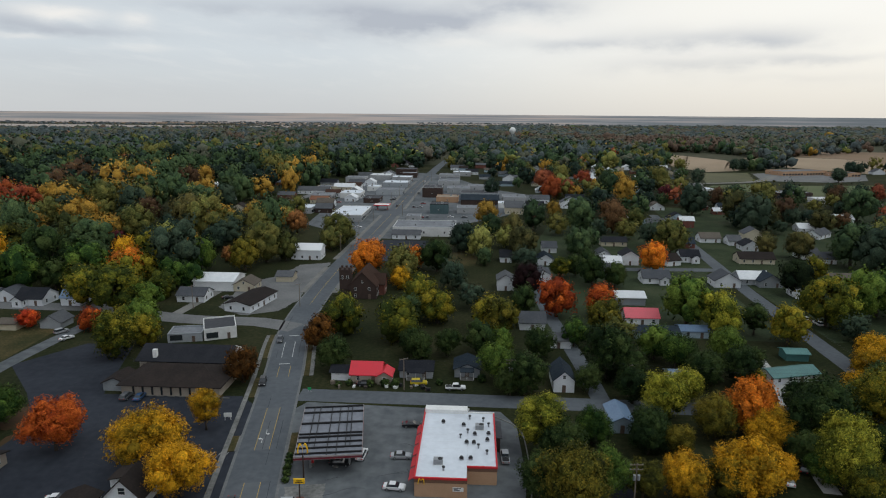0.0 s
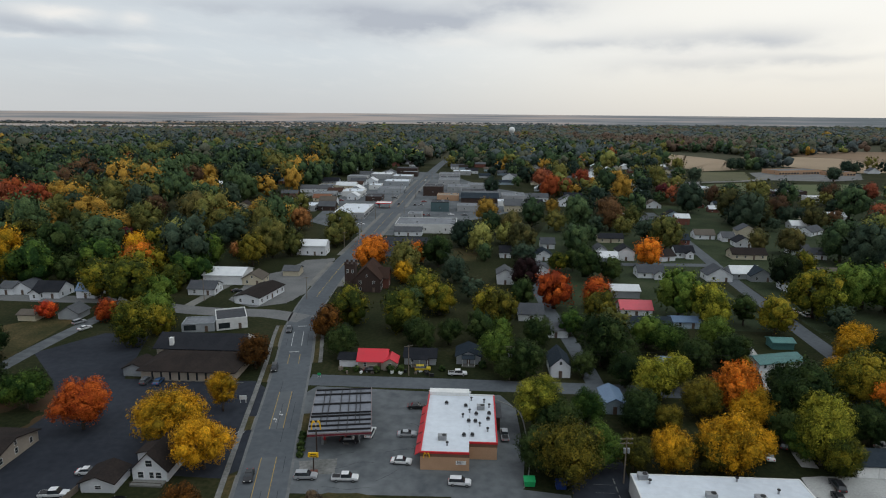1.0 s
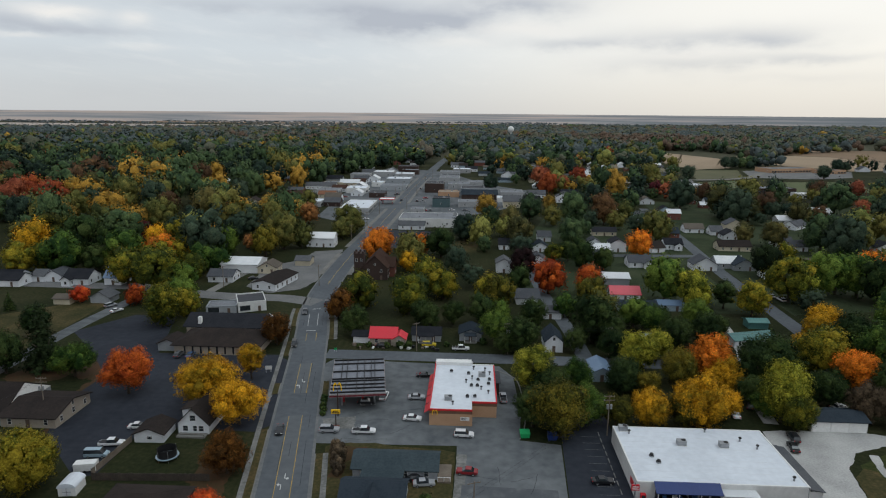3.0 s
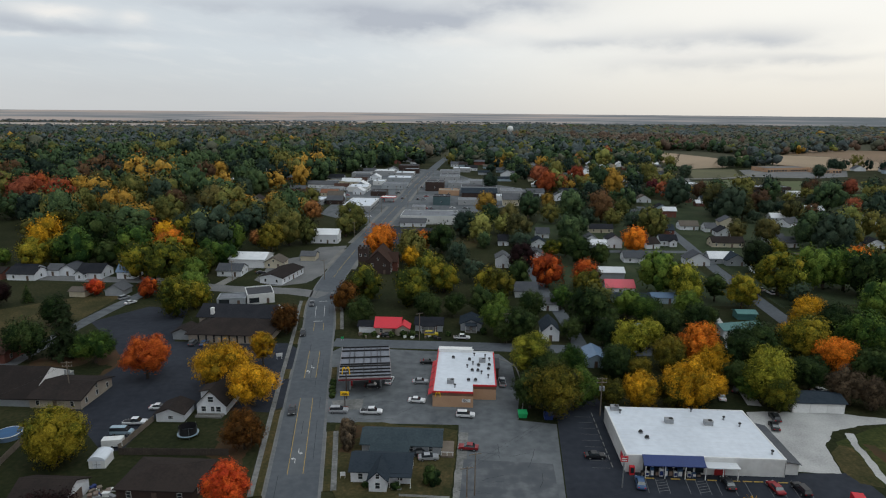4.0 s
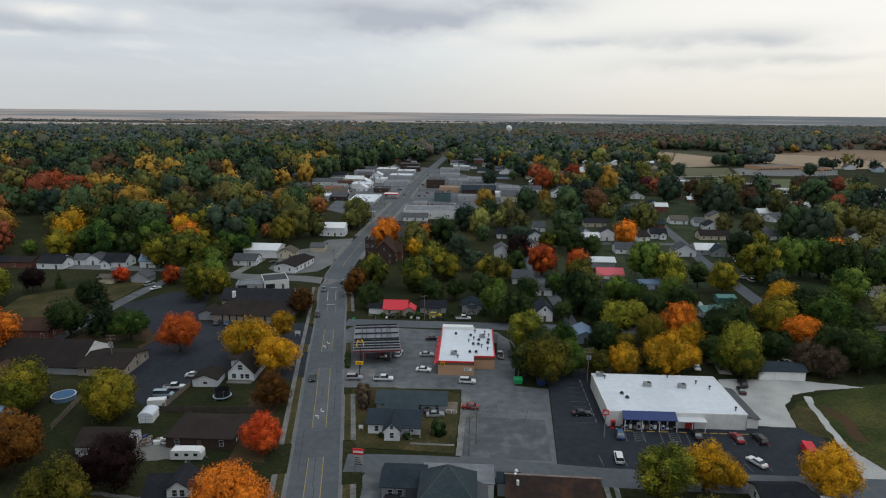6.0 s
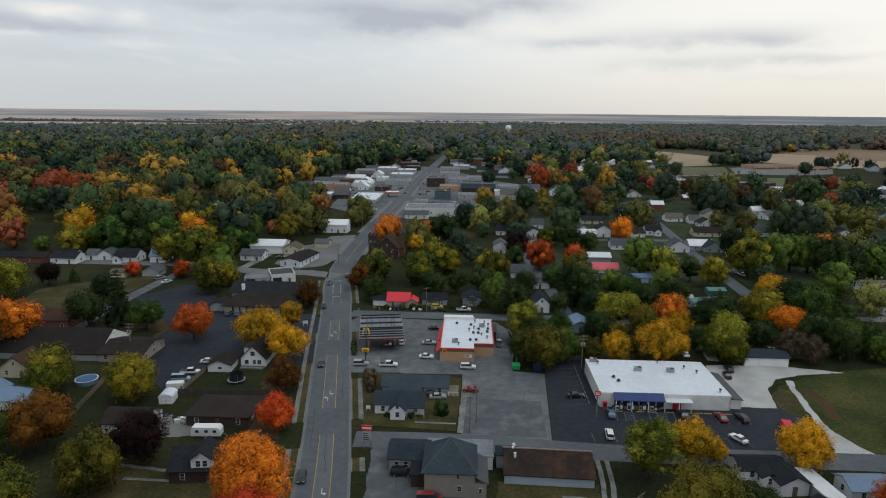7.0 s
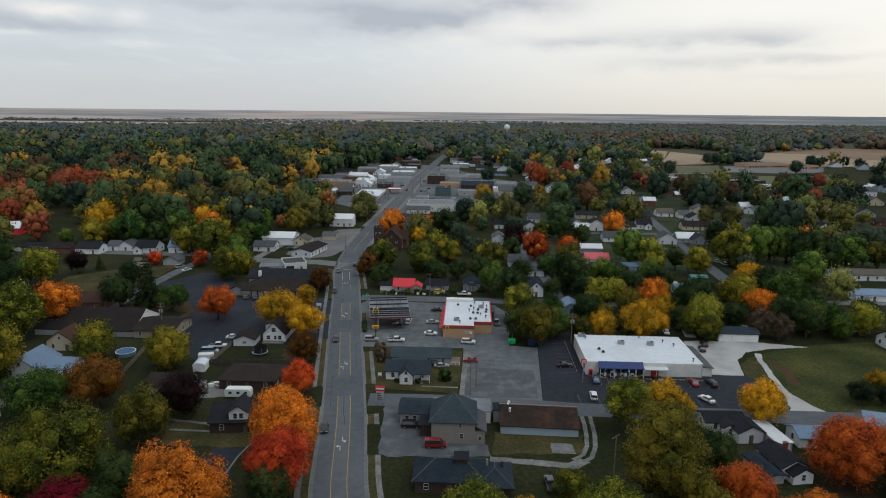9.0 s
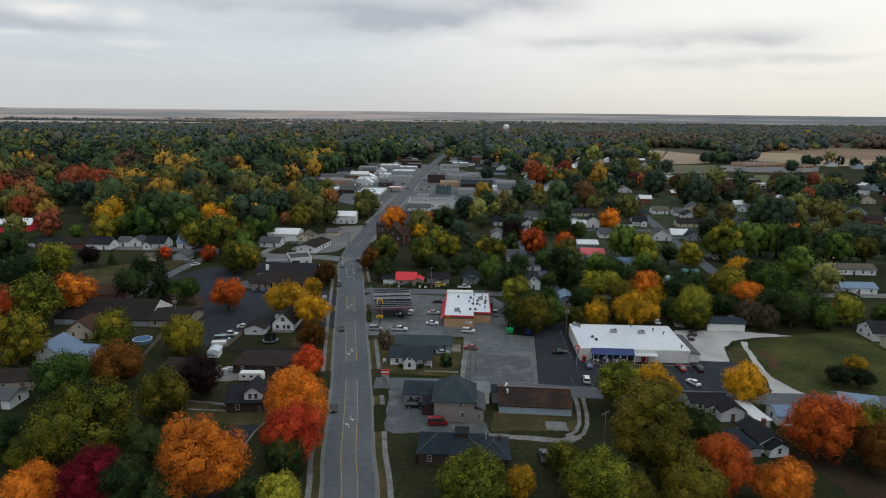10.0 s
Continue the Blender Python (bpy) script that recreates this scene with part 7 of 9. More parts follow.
for bx, by, cm, lab in ((14.8, 105.6, "sign_green", "green steel waste container beside the lot"), (21.2, 105.0, "metal_navy", "blue steel waste container beside the lot")):
    bn = thing("dumpster", bx, by, 4, lab, "dumpster", "dumpsters")
    part("body", Shape().add([(-1.0, -.75, .15), (1.0, -.75, .15), (1.0, .75, .15), (-1.0, .75, .15), (-1.15, -.85, 1.3), (1.15, -.85, 1.3), (1.15, .85, 1.6), (-1.15, .85, 1.6)], [(3, 2, 1, 0), (4, 5, 6, 7), (0, 1, 5, 4), (1, 2, 6, 5), (2, 3, 7, 6), (3, 0, 4, 7)]), cm, bn)
    part("lid", Shape().add([(-1.2, -.9, 1.32), (1.2, -.9, 1.32), (1.2, .9, 1.64), (-1.2, .9, 1.64), (-1.2, -.9, 1.4), (1.2, -.9, 1.4), (1.2, .9, 1.72), (-1.2, .9, 1.72)], [(3, 2, 1, 0), (4, 5, 6, 7), (0, 1, 5, 4), (1, 2, 6, 5), (2, 3, 7, 6), (3, 0, 4, 7)]), cm, bn)
BOARD = Shape().box(0, -0.025, 0, 0.66, 0.025, 1.0).mesh("board", "old_fence")
BOARD_PALE = Shape().box(0, -0.025, 0, 0.66, 0.025, 1.0).mesh("board", "weathered_wood")


def fence(x0, y0, x1, y1, h, mesh, post_mat, label):
    """A board fence from one point to another."""
    length, turn = math.hypot(x1 - x0, y1 - y0), math.degrees(math.atan2(y1 - y0, x1 - x0))
    ob = thing("fence", x0, y0, turn, label, "fence")
    for k in range(int(length / 0.7)):
        part("board", mesh, None, ob, at=pose(0.7 * k, 0, 0.03) @ Matrix.Diagonal((1, 1, h * (1.0, 0.97, 1.02)[k % 3], 1)))
    for k in range(int(length / 2.8) + 1):
        part("post", Shape().block(2.8 * k, 0.09, 0, 0.12, 0.12, h + 0.12), post_mat, ob)
    part("rail", Shape().box(0, 0.03, h * 0.75, length, 0.08, h * 0.75 + 0.1).box(0, 0.03, 0.3, length, 0.08, 0.4), post_mat, ob)
    return ob


fence(-76.6, 82.2, -52.0, 83.4, 1.7, BOARD, "old_fence", "dark weathered wooden board fence behind a yard")
fence(-77.6, 84.0, -76.6, 98.0, 1.5, BOARD_PALE, "weathered_wood", "pale weathered board fence beside the parking lot")
fence(-102.6, 93.0, -98.6, 71.0, 1.6, BOARD_PALE, "weathered_wood", "pale weathered board fence behind the pool")
sp = thing("shipping_container", 78.6, 72.5, 80, "red steel container at the edge of the lot", "container")
part("body", Shape().box(-2.6, -1.1, 0, 2.6, 1.1, 1.7), "sign_red", sp)
part("doors", Shape().box(2.6, -1.0, 0.1, 2.66, 1.0, 1.6), "rust_metal", sp)
for bx, by, br, tint, st in ((-6.3, 75.4, 2.2, "deep", 1.3), (-19.8, 73.6, 1.0, "deep", 0.8), (-13.6, 73.2, 1.3, "deep", 0.8), (-27.0, 92.6, 2.3, "bare", 1.3), (-26.2, 88.0, 1.9, "bare", 1.4), (-28.2, 96.4, 1.9, "bare", 1.1),
                             (-35.6, 113.4, 1.1, "deep", 0.8), (-36.0, 115.6, 1.2, "deep", 0.8), (-36.5, 118, 1.2, "deep", 0.8), (-36.9, 120.4, 1.1, "deep", 0.8), (-37.3, 122.6, 1.1, "deep", 0.8), (-25.6, 160.8, 1.5, "deep", 0.9), (-21.5, 161.0, 1.7, "deep", 0.9), (-18.6, 161.0, 1.6, "deep", 1.0), (-31.6, 161, 1.3, "deep", 0.9), (-34.6, 160.4, 1.1, "deep", 0.8), (-6.2, 163.0, 1.3, "deep", 0.9), (5.8, 165.6, 1.6, "deep", 1.1), (19.6, 128, 2.0, "deep", 1.0), (20.0, 136, 2.4, "deep", 1.0), (20.0, 118, 2.4, "deep", 1.0), (24.0, 113, 2.0, "deep", 1.0)):
    bush(bx, by, br, tint, st)
ribbon("kerb", smooth_line([(13.6, 104.5), (15.4, 112), (15.8, 128), (14.6, 139), (9.0, 144.6)], 2.5), -0.14, 0.14, 0.16, "concrete", "pale curved concrete kerb round the drive-through", thick=0.16, category="kerb")

sh = thing("shed", -78.4, 78.6, 6, "small white wooden shed with a rounded pale roof", "shed")
part("wall", Shape().box(-1.7, -2.0, 0, 1.7, 2.0, 1.9), "trim_white", sh)
arc = [(1.85 * math.cos(a), 1.85 + 1.0 * math.sin(a)) for a in [math.pi * i / 8 for i in range(9)]]
part("roof", Shape().prism(arc, -2.15, 2.15, "y"), "membrane", sh)
dr = part("door", Shape().box(-0.8, -2.06, 0.05, 0.8, -2.0, 1.8), "siding_white", sh)
part("door_bar", Shape().box(-0.85, -2.09, 0.9, 0.85, -2.06, 1.0).box(-0.04, -2.09, 0.05, 0.04, -2.06, 1.8), "siding_grey", dr)
cans = random.Random(8)
for k in range(14):
    jx, jy = -75 + cans.uniform(0, 7.0), 67.2 + cans.uniform(-1.0, 2.2)
    jk = thing("crate", round(jx, 1), round(jy, 1), k * 37, "old crate among clutter in a back yard", "crate", "clutter in the back yard")
    a, b, c = cans.uniform(0.3, 0.9), cans.uniform(0.25, 0.6), cans.uniform(0.3, 0.9)
    mt = ("trim_white", "weathered_wood", "metal_navy", "rust_metal", "grey_metal")[k % 5]
    part("box", Shape().box(-a, -b, 0, a, b, c), mt, jk)
    part("lid", Shape().box(-a - 0.05, -b - 0.05, c, a + 0.05, b + 0.05, c + 0.08), mt, jk)
sheet("driveway", [(140, 158), (196, 160), (198, 165), (168, 166), (166, 176), (160, 176), (160, 165), (140, 163)], 0.016, "old_concrete", "pale worn concrete drive between houses", category="driveway", edge=0.6)

yard = random.Random(15)
for k in range(16):
    jx, jy = yard.uniform(-37, -8), yard.uniform(158.6, 162.0)
    jk = thing("yard_box", round(jx, 1), round(jy, 1), k * 41, "dark weathered box among clutter in a front yard", "box", "clutter in front yards")
    a, b, c = yard.uniform(0.25, 0.7), yard.uniform(0.2, 0.5), yard.uniform(0.3, 0.9)
    mt = ("black_steel", "weathered_wood", "trim_white", "old_fence")[k % 4]
    part("box", Shape().box(-a, -b, 0, a, b, c), mt, jk)
    part("lid", Shape().box(-a - 0.04, -b - 0.04, c, a + 0.04, b + 0.04, c + 0.06), mt, jk)

# trees beside the camera's way, then further off
tree(-39.8, 33.0, 9.1, "orange", "round")
tree(-37.1, 19.8, 7.5, "scarlet", "round")
tree(-37.7, 15.5, 5.3, "deep", "round")
tree(-51.5, 6.0, 9.8, "orange", "oak")
tree(-69.9, 0.9, 7.1, "crimson", "round")
tree(-78.1, 13.4, 12.0, "olive", "oak")
tree(-78.8, -2.5, 6.7, "orange", "round")
tree(-45.3, 65.6, 5.2, "scarlet", "round")
tree(-143.7, 111.5, 9.1, "orange", "round")
tree(-149.1, 99.1, 10.7, "lime", "round")
tree(-155.9, 96.4, 8.5, "flame", "round")
tree(-131.3, 66.2, 9.7, "olive", "round")
tree(-90.9, 122.3, 7.3, "flame", "round")
tree(-35.1, 1.7, 5.2, "lime", "round")
tree(-104.9, 46.1, 8.7, "green", "wide")
tree(-94.4, 52.7, 8.0, "rust", "round")
tree(-74.7, 37.9, 7.4, "bronze", "round")
tree(-70.4, 49.6, 6.8, "plum", "round")
tree(-110.9, 79.0, 6.0, "lime", "round")
tree(-89.0, 80.1, 6.6, "olive", "round")
tree(-66.8, 117.3, 8.6, "gold", "wide")
tree(-54.8, 107.4, 7.0, "gold", "round")
tree(-49.6, 86.4, 5.4, "rust", "round")
tree(-61.0, 133.5, 4.6, "gold", "tall", 0.9)
tree(-62.1, 160.7, 6.0, "rust", "round")
tree(-111.9, 131.8, 6.6, "green", "wide")
tree(-87.6, 76.9, 7.2, "olive", "round")
tree(-123.5, 136.0, 9.4, "conifer", "spruce", 1.12)
tree(-133.1, 132.6, 7.4, "deep", "round")
tree(-107.9, 175.6, 8.6, "olive", "round")
tree(-109.5, 196.3, 6.7, "green", "round")
tree(-104.2, 187.9, 5.5, "olive", "round")
tree(-130.7, 199.2, 4.8, "flame", "round")
tree(-153.1, 200.1, 3.9, "scarlet", "round")
tree(-181.5, 182.8, 5.9, "plum", "round")
tree(-174.4, 188.9, 3.9, "deep", "spruce")
tree(-112.0, 82.0, 7.2, "olive", "round")
tree(37.0, 16.5, 10.0, "bronze", "tall", 0.85)
tree(24.9, 4.4, 8.3, "lime", "oak")
tree(21.1, 18.6, 4.6, "olive", "round")
tree(1.4, 3.4, 8.1, "lime", "oak")
tree(10.7, 10.6, 3.8, "gold", "round")
tree(51.8, 14.6, 7.0, "flame", "round")
tree(60.9, 8.6, 6.0, "orange", "round")
tree(78.9, 29.8, 8.5, "flame", "round")
tree(89.0, 31.0, 7.2, "olive", "round")
tree(73.6, 55.2, 6.4, "gold", "round")
tree(38.6, 49.8, 7.1, "lime", "tall", 0.72)
tree(49.0, 56.4, 6.1, "gold", "round")
tree(55.4, 57.7, 3.0, "gold", "round")
tree(42.6, 5.1, 7.2, "bronze", "round")
tree(88.2, 23.9, 6.1, "rust", "round")
tree(113.9, 75.3, 3.8, "gold", "round")
tree(105.3, 68.2, 4.2, "conifer", "wide")
tree(111.8, 67.8, 3.5, "conifer", "wide")
tree(18.5, 128.4, 7.5, "lime", "tall", 0.72)
tree(23.1, 106.2, 8.0, "bronze", "round")
tree(17.1, 110.7, 5.6, "deep", "round")
tree(29.7, 112.5, 6.0, "green", "round")
tree(79.7, 117.2, 6.6, "lime", "oak", 1.25)
tree(82.8, 134.6, 7.8, "deep", "round")
tree(117.7, 173.2, 6.0, "gold", "round")
tree(102.8, 148.7, 6.7, "olive", "round")
tree(8.2, 210.6, 6.7, "olive", "round")
tree(-22.1, 196.0, 8.5, "olive", "round")
tree(-9.9, 215.6, 7.6, "olive", "round")
tree(-17.1, 229.9, 8.0, "olive", "round")
tree(10.6, 166.0, 6.4, "green", "round")
tree(17.6, 158.1, 6.9, "deep", "round")
tree(6.5, 186.0, 6.4, "deep", "round")
tree(-41.3, 202.0, 7.8, "olive", "round")
tree(-46.8, 188.3, 6.5, "rust", "round")
tree(-38.1, 170.7, 6.1, "deep", "round")
tree(-47.2, 282.8, 8.8, "orange", "round")
tree(-25.6, 297.5, 6.5, "orange", "round")
tree(-14.6, 291.9, 9.0, "deep", "round")
tree(-28.7, 260.5, 5.3, "gold", "round")
tree(-2.2, 343.5, 8.1, "deep", "round")
tree(-16.0, 183.0, 5.4, "deep", "round")
tree(-5.0, 184.0, 5.1, "deep", "round")
tree(-12.8, 179.1, 5.3, "deep", "round")
tree(45.9, 154.6, 5.7, "deep", "round")
tree(35.1, 160.6, 4.6, "deep", "round")
tree(23.9, 183.9, 5.9, "deep", "round")
tree(36.6, 195.6, 5.2, "green", "round")
tree(11.8, 186.1, 5.0, "green", "round")
tree(67.2, 180.5, 5.6, "deep", "round")
tree(79.3, 169.2, 6.5, "deep", "round")
tree(68.7, 165.9, 5.9, "deep", "round")
tree(60.3, 186.3, 6.4, "green", "round")
tree(81.6, 184.9, 6.5, "green", "round")
tree(64.6, 178.8, 6.2, "green", "round")
tree(42.3, 170.0, 9.3, "deep", "round")
tree(87.5, 139.1, 9.1, "deep", "oak")
tree(84.5, 126.3, 7.3, "lime", "round")
tree(81.5, 112.5, 5.3, "olive", "round")
tree(105.5, 146.7, 8.2, "olive", "round")
tree(105.8, 159.2, 5.1, "gold", "round")
tree(109.0, 136.7, 6.7, "orange", "round")
tree(101.5, 118.6, 5.4, "bare", "oak", 1.1)
tree(106.4, 115.3, 4.6, "bare", "round", 1.1)
tree(113.8, 128.0, 6.6, "deep", "round")
tree(123.2, 148.4, 10.0, "green", "oak")
tree(153.2, 188.6, 8.6, "green", "round")
tree(124.3, 182.0, 6.4, "gold", "round")
tree(51.8, 146.5, 7.0, "lime", "round")
tree(43.2, 129.2, 5.2, "deep", "round")
tree(45.5, 112.5, 5.5, "gold", "round")
tree(49.6, 129.2, 4.5, "bronze", "round")
tree(61.0, 137.3, 6.2, "bronze", "round")
tree(70.0, 140.0, 7.9, "orange", "oak")
tree(57.8, 113.0, 7.7, "gold", "oak")
tree(70.6, 133.3, 5.3, "gold", "round")
tree(86.7, 177.4, 4.6, "deep", "round")
tree(130.7, 143.9, 6.6, "deep", "round")
tree(117.2, 119.0, 6.8, "deep", "round")
tree(82.6, 166.0, 3.4, "olive", "round")
tree(48.0, 166.6, 5.9, "deep", "round")
tree(70.9, 169.8, 5.4, "deep", "round")
tree(76.5, 126.2, 4.6, "deep", "round")
tree(104.6, 136.6, 4.1, "deep", "round")
tree(118, 121, 6, "olive")
tree(128, 118, 5, "green")
tree(138, 122, 6.5, "lime")
tree(150, 119, 5.5, "green")
tree(162, 124, 6, "olive")
tree(124, 128, 6, "green")
tree(144, 131, 6, "deep")
tree(-74.1, 346.1, 11.2, "olive", "round")
tree(-75.8, 331.7, 7.6, "olive", "round")
tree(-147.6, 254.8, 9.4, "orange", "round")
tree(-131.7, 217.2, 12.0, "olive", "oak")
tree(-148.4, 225.9, 9.2, "olive", "round")
tree(-188.1, 242.8, 10.9, "green", "round")
tree(-176.7, 248.6, 7.4, "deep", "round")
tree(-124.5, 250.9, 7.9, "green", "round")
tree(-118.2, 253.1, 6.3, "green", "round")
tree(-463.5, 726.2, 12.0, "green", "round")
tree(-442.8, 782.1, 11.5, "scarlet", "round")
tree(73.0, 642.5, 10.6, "flame", "round")
tree(-2.7, 336.8, 9.4, "deep", "round")
tree(245.0, 687.1, 9.3, "deep", "tall", 0.8)
tree(-397.3, 492.6, 13.0, "green", "oak", 1.12)
tree(-341.9, 436.4, 12.9, "scarlet", "round", 1.12)
tree(-334.4, 404.7, 13.0, "flame", "round", 1.12)
tree(-311.2, 414.4, 13.0, "scarlet", "oak", 1.12)
tree(-411.4, 575.8, 10.4, "flame", "round", 1.12)
tree(-321.9, 454.1, 10.6, "gold", "round", 1.12)
tree(-260.9, 335.0, 10.9, "olive", "oak", 1.12)
tree(-253.5, 342.0, 10.5, "gold", "round", 1.12)
tree(-274.3, 385.3, 10.0, "olive", "round", 1.12)
tree(-193.7, 267.4, 13.0, "deep", "oak", 1.12)
tree(-227.3, 349.4, 13.0, "gold", "round", 1.12)
tree(-261.8, 431.4, 13.0, "olive", "round", 1.12)
tree(-269.4, 464.1, 13.0, "gold", "oak", 1.12)
tree(-203.9, 336.6, 9.3, "gold", "round", 1.12)
tree(-218.7, 327.3, 10.2, "olive", "round", 1.12)
tree(-354.1, 558.5, 13.0, "rust", "oak", 1.12)
tree(-319.1, 545.6, 13.0, "deep", "round", 1.12)
tree(-270.4, 492.5, 11.2, "rust", "round", 1.12)
tree(-274.8, 546.9, 11.6, "green", "oak", 1.12)
tree(-261.6, 561.3, 13.0, "rust", "round", 1.12)
tree(-271.3, 620.7, 10.6, "gold", "round", 1.12)
tree(-217.3, 405.8, 9.8, "rust", "oak", 1.12)
tree(-193.3, 346.5, 11.4, "olive", "round", 1.12)
tree(-179.7, 378.3, 12.5, "bronze", "round", 1.12)
tree(-196.2, 330.2, 5.4, "crimson", "oak", 1.12)
tree(-163.2, 282.0, 8.5, "gold", "round", 1.12)
tree(-144.9, 243.7, 8.7, "olive")
tree(-164.8, 253.9, 11.7, "green", "oak")
tree(-149.6, 282.1, 10.2, "olive", "round", 1.12)
tree(-145.3, 282.1, 4.9, "gold", "round", 1.12)
tree(-150.4, 323.8, 6.2, "gold", "oak", 1.12)
tree(-128.3, 284.9, 8.5, "green", "round", 1.12)
tree(-161.7, 379.1, 8.0, "conifer", "tall", 0.8)
tree(-138.2, 325.0, 7.7, "deep", "oak", 1.12)
tree(-232.0, 599.8, 13.0, "green", "round", 1.12)
tree(-189.5, 504.9, 12.5, "green", "round", 1.12)
tree(-140.6, 397.2, 9.9, "gold", "oak", 1.12)
tree(-123.3, 381.9, 9.5, "gold", "round", 1.12)
tree(-102.7, 303.8, 10.9, "olive", "round", 1.12)
tree(-107.3, 286.0, 8.7, "bronze", "oak", 1.12)
tree(-122.0, 303.0, 4.3, "orange", "round", 1.12)
tree(-123.7, 433.8, 8.6, "olive", "round", 1.12)
tree(-109.4, 383.5, 7.8, "orange", "oak", 1.12)
tree(-94.4, 308.8, 7.8, "olive", "round", 1.12)
tree(-218.9, 264.2, 10.4, "gold", "round", 1.12)
tree(-199.8, 254.5, 8.8, "olive", "oak")
tree(-235.7, 510.0, 8.3, "lime", "round", 1.12)
tree(-208.8, 482.2, 7.8, "lime", "round", 1.12)
tree(-413.1, 591.1, 13.0, "deep", "oak", 1.12)
tree(-430.8, 573.6, 13.0, "deep", "round", 1.12)
tree(-325.2, 487.2, 11.0, "bronze", "round", 1.12)
tree(-279.1, 340.8, 12.2, "deep", "oak", 1.12)
tree(-270.6, 400.3, 10.3, "deep", "round", 1.12)
tree(-172.1, 344.6, 8.3, "deep", "round", 1.12)
tree(-247.1, 476.6, 8.5, "deep", "oak", 1.12)
tree(-189.4, 468.2, 10.7, "deep", "round", 1.12)
tree(-147.5, 383.2, 8.0, "deep", "round", 1.12)
tree(-226.7, 291.4, 11.1, "bronze", "oak", 1.12)
tree(185.9, 410.9, 13.0, "deep", "round", 1.12)
tree(189.5, 445.8, 12.0, "bronze", "round", 1.12)
tree(200.7, 422.7, 9.5, "bronze", "oak", 1.12)
tree(171.7, 483.6, 12.7, "deep", "round", 1.12)
tree(206.7, 533.2, 8.2, "rust", "round", 1.12)
tree(230.1, 553.4, 8.7, "deep", "oak", 1.12)
tree(235.5, 504.4, 9.2, "olive", "round", 1.12)
tree(221.3, 446.0, 9.5, "rust", "round", 1.12)
tree(111.7, 340.7, 10.6, "olive", "oak", 1.12)
tree(93.1, 400.3, 11.6, "rust", "round", 1.12)
tree(110.0, 414.8, 7.3, "olive", "round", 1.12)
tree(72.0, 398.9, 11.5, "green", "oak", 1.12)
tree(62.3, 458.4, 6.7, "gold", "round", 1.12)
tree(42.4, 407.4, 9.8, "green", "round", 1.12)
tree(28.4, 320.3, 9.7, "bronze", "oak", 1.12)
tree(59.6, 328.3, 8.4, "green", "round", 1.12)
tree(56.3, 271.3, 8.1, "deep", "round", 1.12)
tree(44.2, 284.6, 5.4, "olive", "oak", 1.12)
tree(128.1, 522.8, 12.7, "gold", "round", 1.12)
tree(126.9, 576.3, 12.4, "green", "round", 1.12)
tree(82.6, 692.5, 8.8, "flame", "oak")
tree(71.6, 559.2, 11.3, "scarlet", "round", 1.12)
tree(91.2, 586.1, 7.9, "flame", "round", 1.12)
tree(111.6, 625.0, 11.3, "scarlet", "oak", 1.12)
tree(25.5, 254.0, 7.3, "plum", "round", 1.12)
tree(21.8, 227.5, 6.0, "deep", "round", 1.12)
tree(34.4, 227.0, 8.0, "flame", "oak", 1.12)
tree(51.1, 226.3, 6.7, "flame", "round", 1.12)
tree(48.4, 207.6, 7.4, "bronze", "round", 1.0)
tree(80.8, 218.9, 10.0, "green", "oak", 1.12)
tree(89.3, 208.8, 8.4, "lime", "round", 1.12)
tree(101.8, 211.3, 5.6, "deep", "tall", 0.8)
tree(108.7, 201.9, 7.4, "olive", "oak", 1.12)
tree(141.3, 262.4, 8.3, "conifer", "round", 1.12)
tree(162.3, 337.9, 6.8, "bronze", "round", 1.12)
tree(178.0, 333.8, 8.2, "bronze", "oak", 1.12)
tree(91.4, 300.0, 7.6, "orange", "round", 1.12)
tree(162.8, 287.5, 6.0, "olive", "round", 1.12)
tree(132.2, 222.2, 10.3, "olive", "oak", 1.12)
tree(136.0, 218.0, 7.0, "lime", "round", 1.12)
tree(150.4, 231.4, 9.6, "green", "round", 1.12)
tree(196.0, 318.5, 12.3, "green", "oak", 1.12)
tree(198.6, 302.5, 12.3, "deep", "round", 1.12)
tree(240.5, 360.5, 9.7, "lime", "round", 1.12)
tree(165.2, 231.8, 9.9, "green", "oak", 1.12)
tree(190.2, 265.2, 6.7, "orange", "round", 1.12)
tree(307.3, 536.3, 9.6, "rust", "round", 1.12)
tree(284.3, 464.9, 13.0, "green", "oak", 1.12)
tree(286.1, 433.4, 8.1, "flame", "round", 1.12)
tree(246.5, 417.9, 6.5, "rust", "round", 1.12)
tree(279.9, 478.6, 6.7, "deep", "oak", 1.12)
tree(190.0, 631.5, 13.0, "olive", "round", 1.12)
tree(170.8, 552.6, 7.8, "crimson", "round", 1.12)
tree(12.2, 418.5, 9.5, "gold", "oak", 1.12)
tree(14.4, 379.6, 7.9, "green", "round", 1.12)
tree(18.6, 570.1, 8.9, "deep", "round", 1.12)
tree(12.5, 203.3, 7.5, "bronze", "oak", 1.12)
tree(66.5, 270.7, 5.9, "deep", "round", 1.12)
tree(51.9, 288.7, 5.5, "deep", "oak", 1.12)
tree(27.0, 374.8, 7.8, "bronze", "round", 1.12)
tree(158.1, 235.2, 10.7, "green", "oak", 1.08)
tree(169.2, 222.4, 10.5, "deep", "oak", 1.08)
tree(187.3, 217.0, 10.1, "green", "oak", 1.08)
tree(158.1, 194.4, 6.5, "lime", "oak", 1.08)
tree(176.7, 215.6, 7.6, "deep", "oak", 1.08)
tree(86.3, 149.4, 5.4, "deep", "oak", 1.08)
tree(114.8, 135.1, 5.1, "deep", "oak", 1.08)
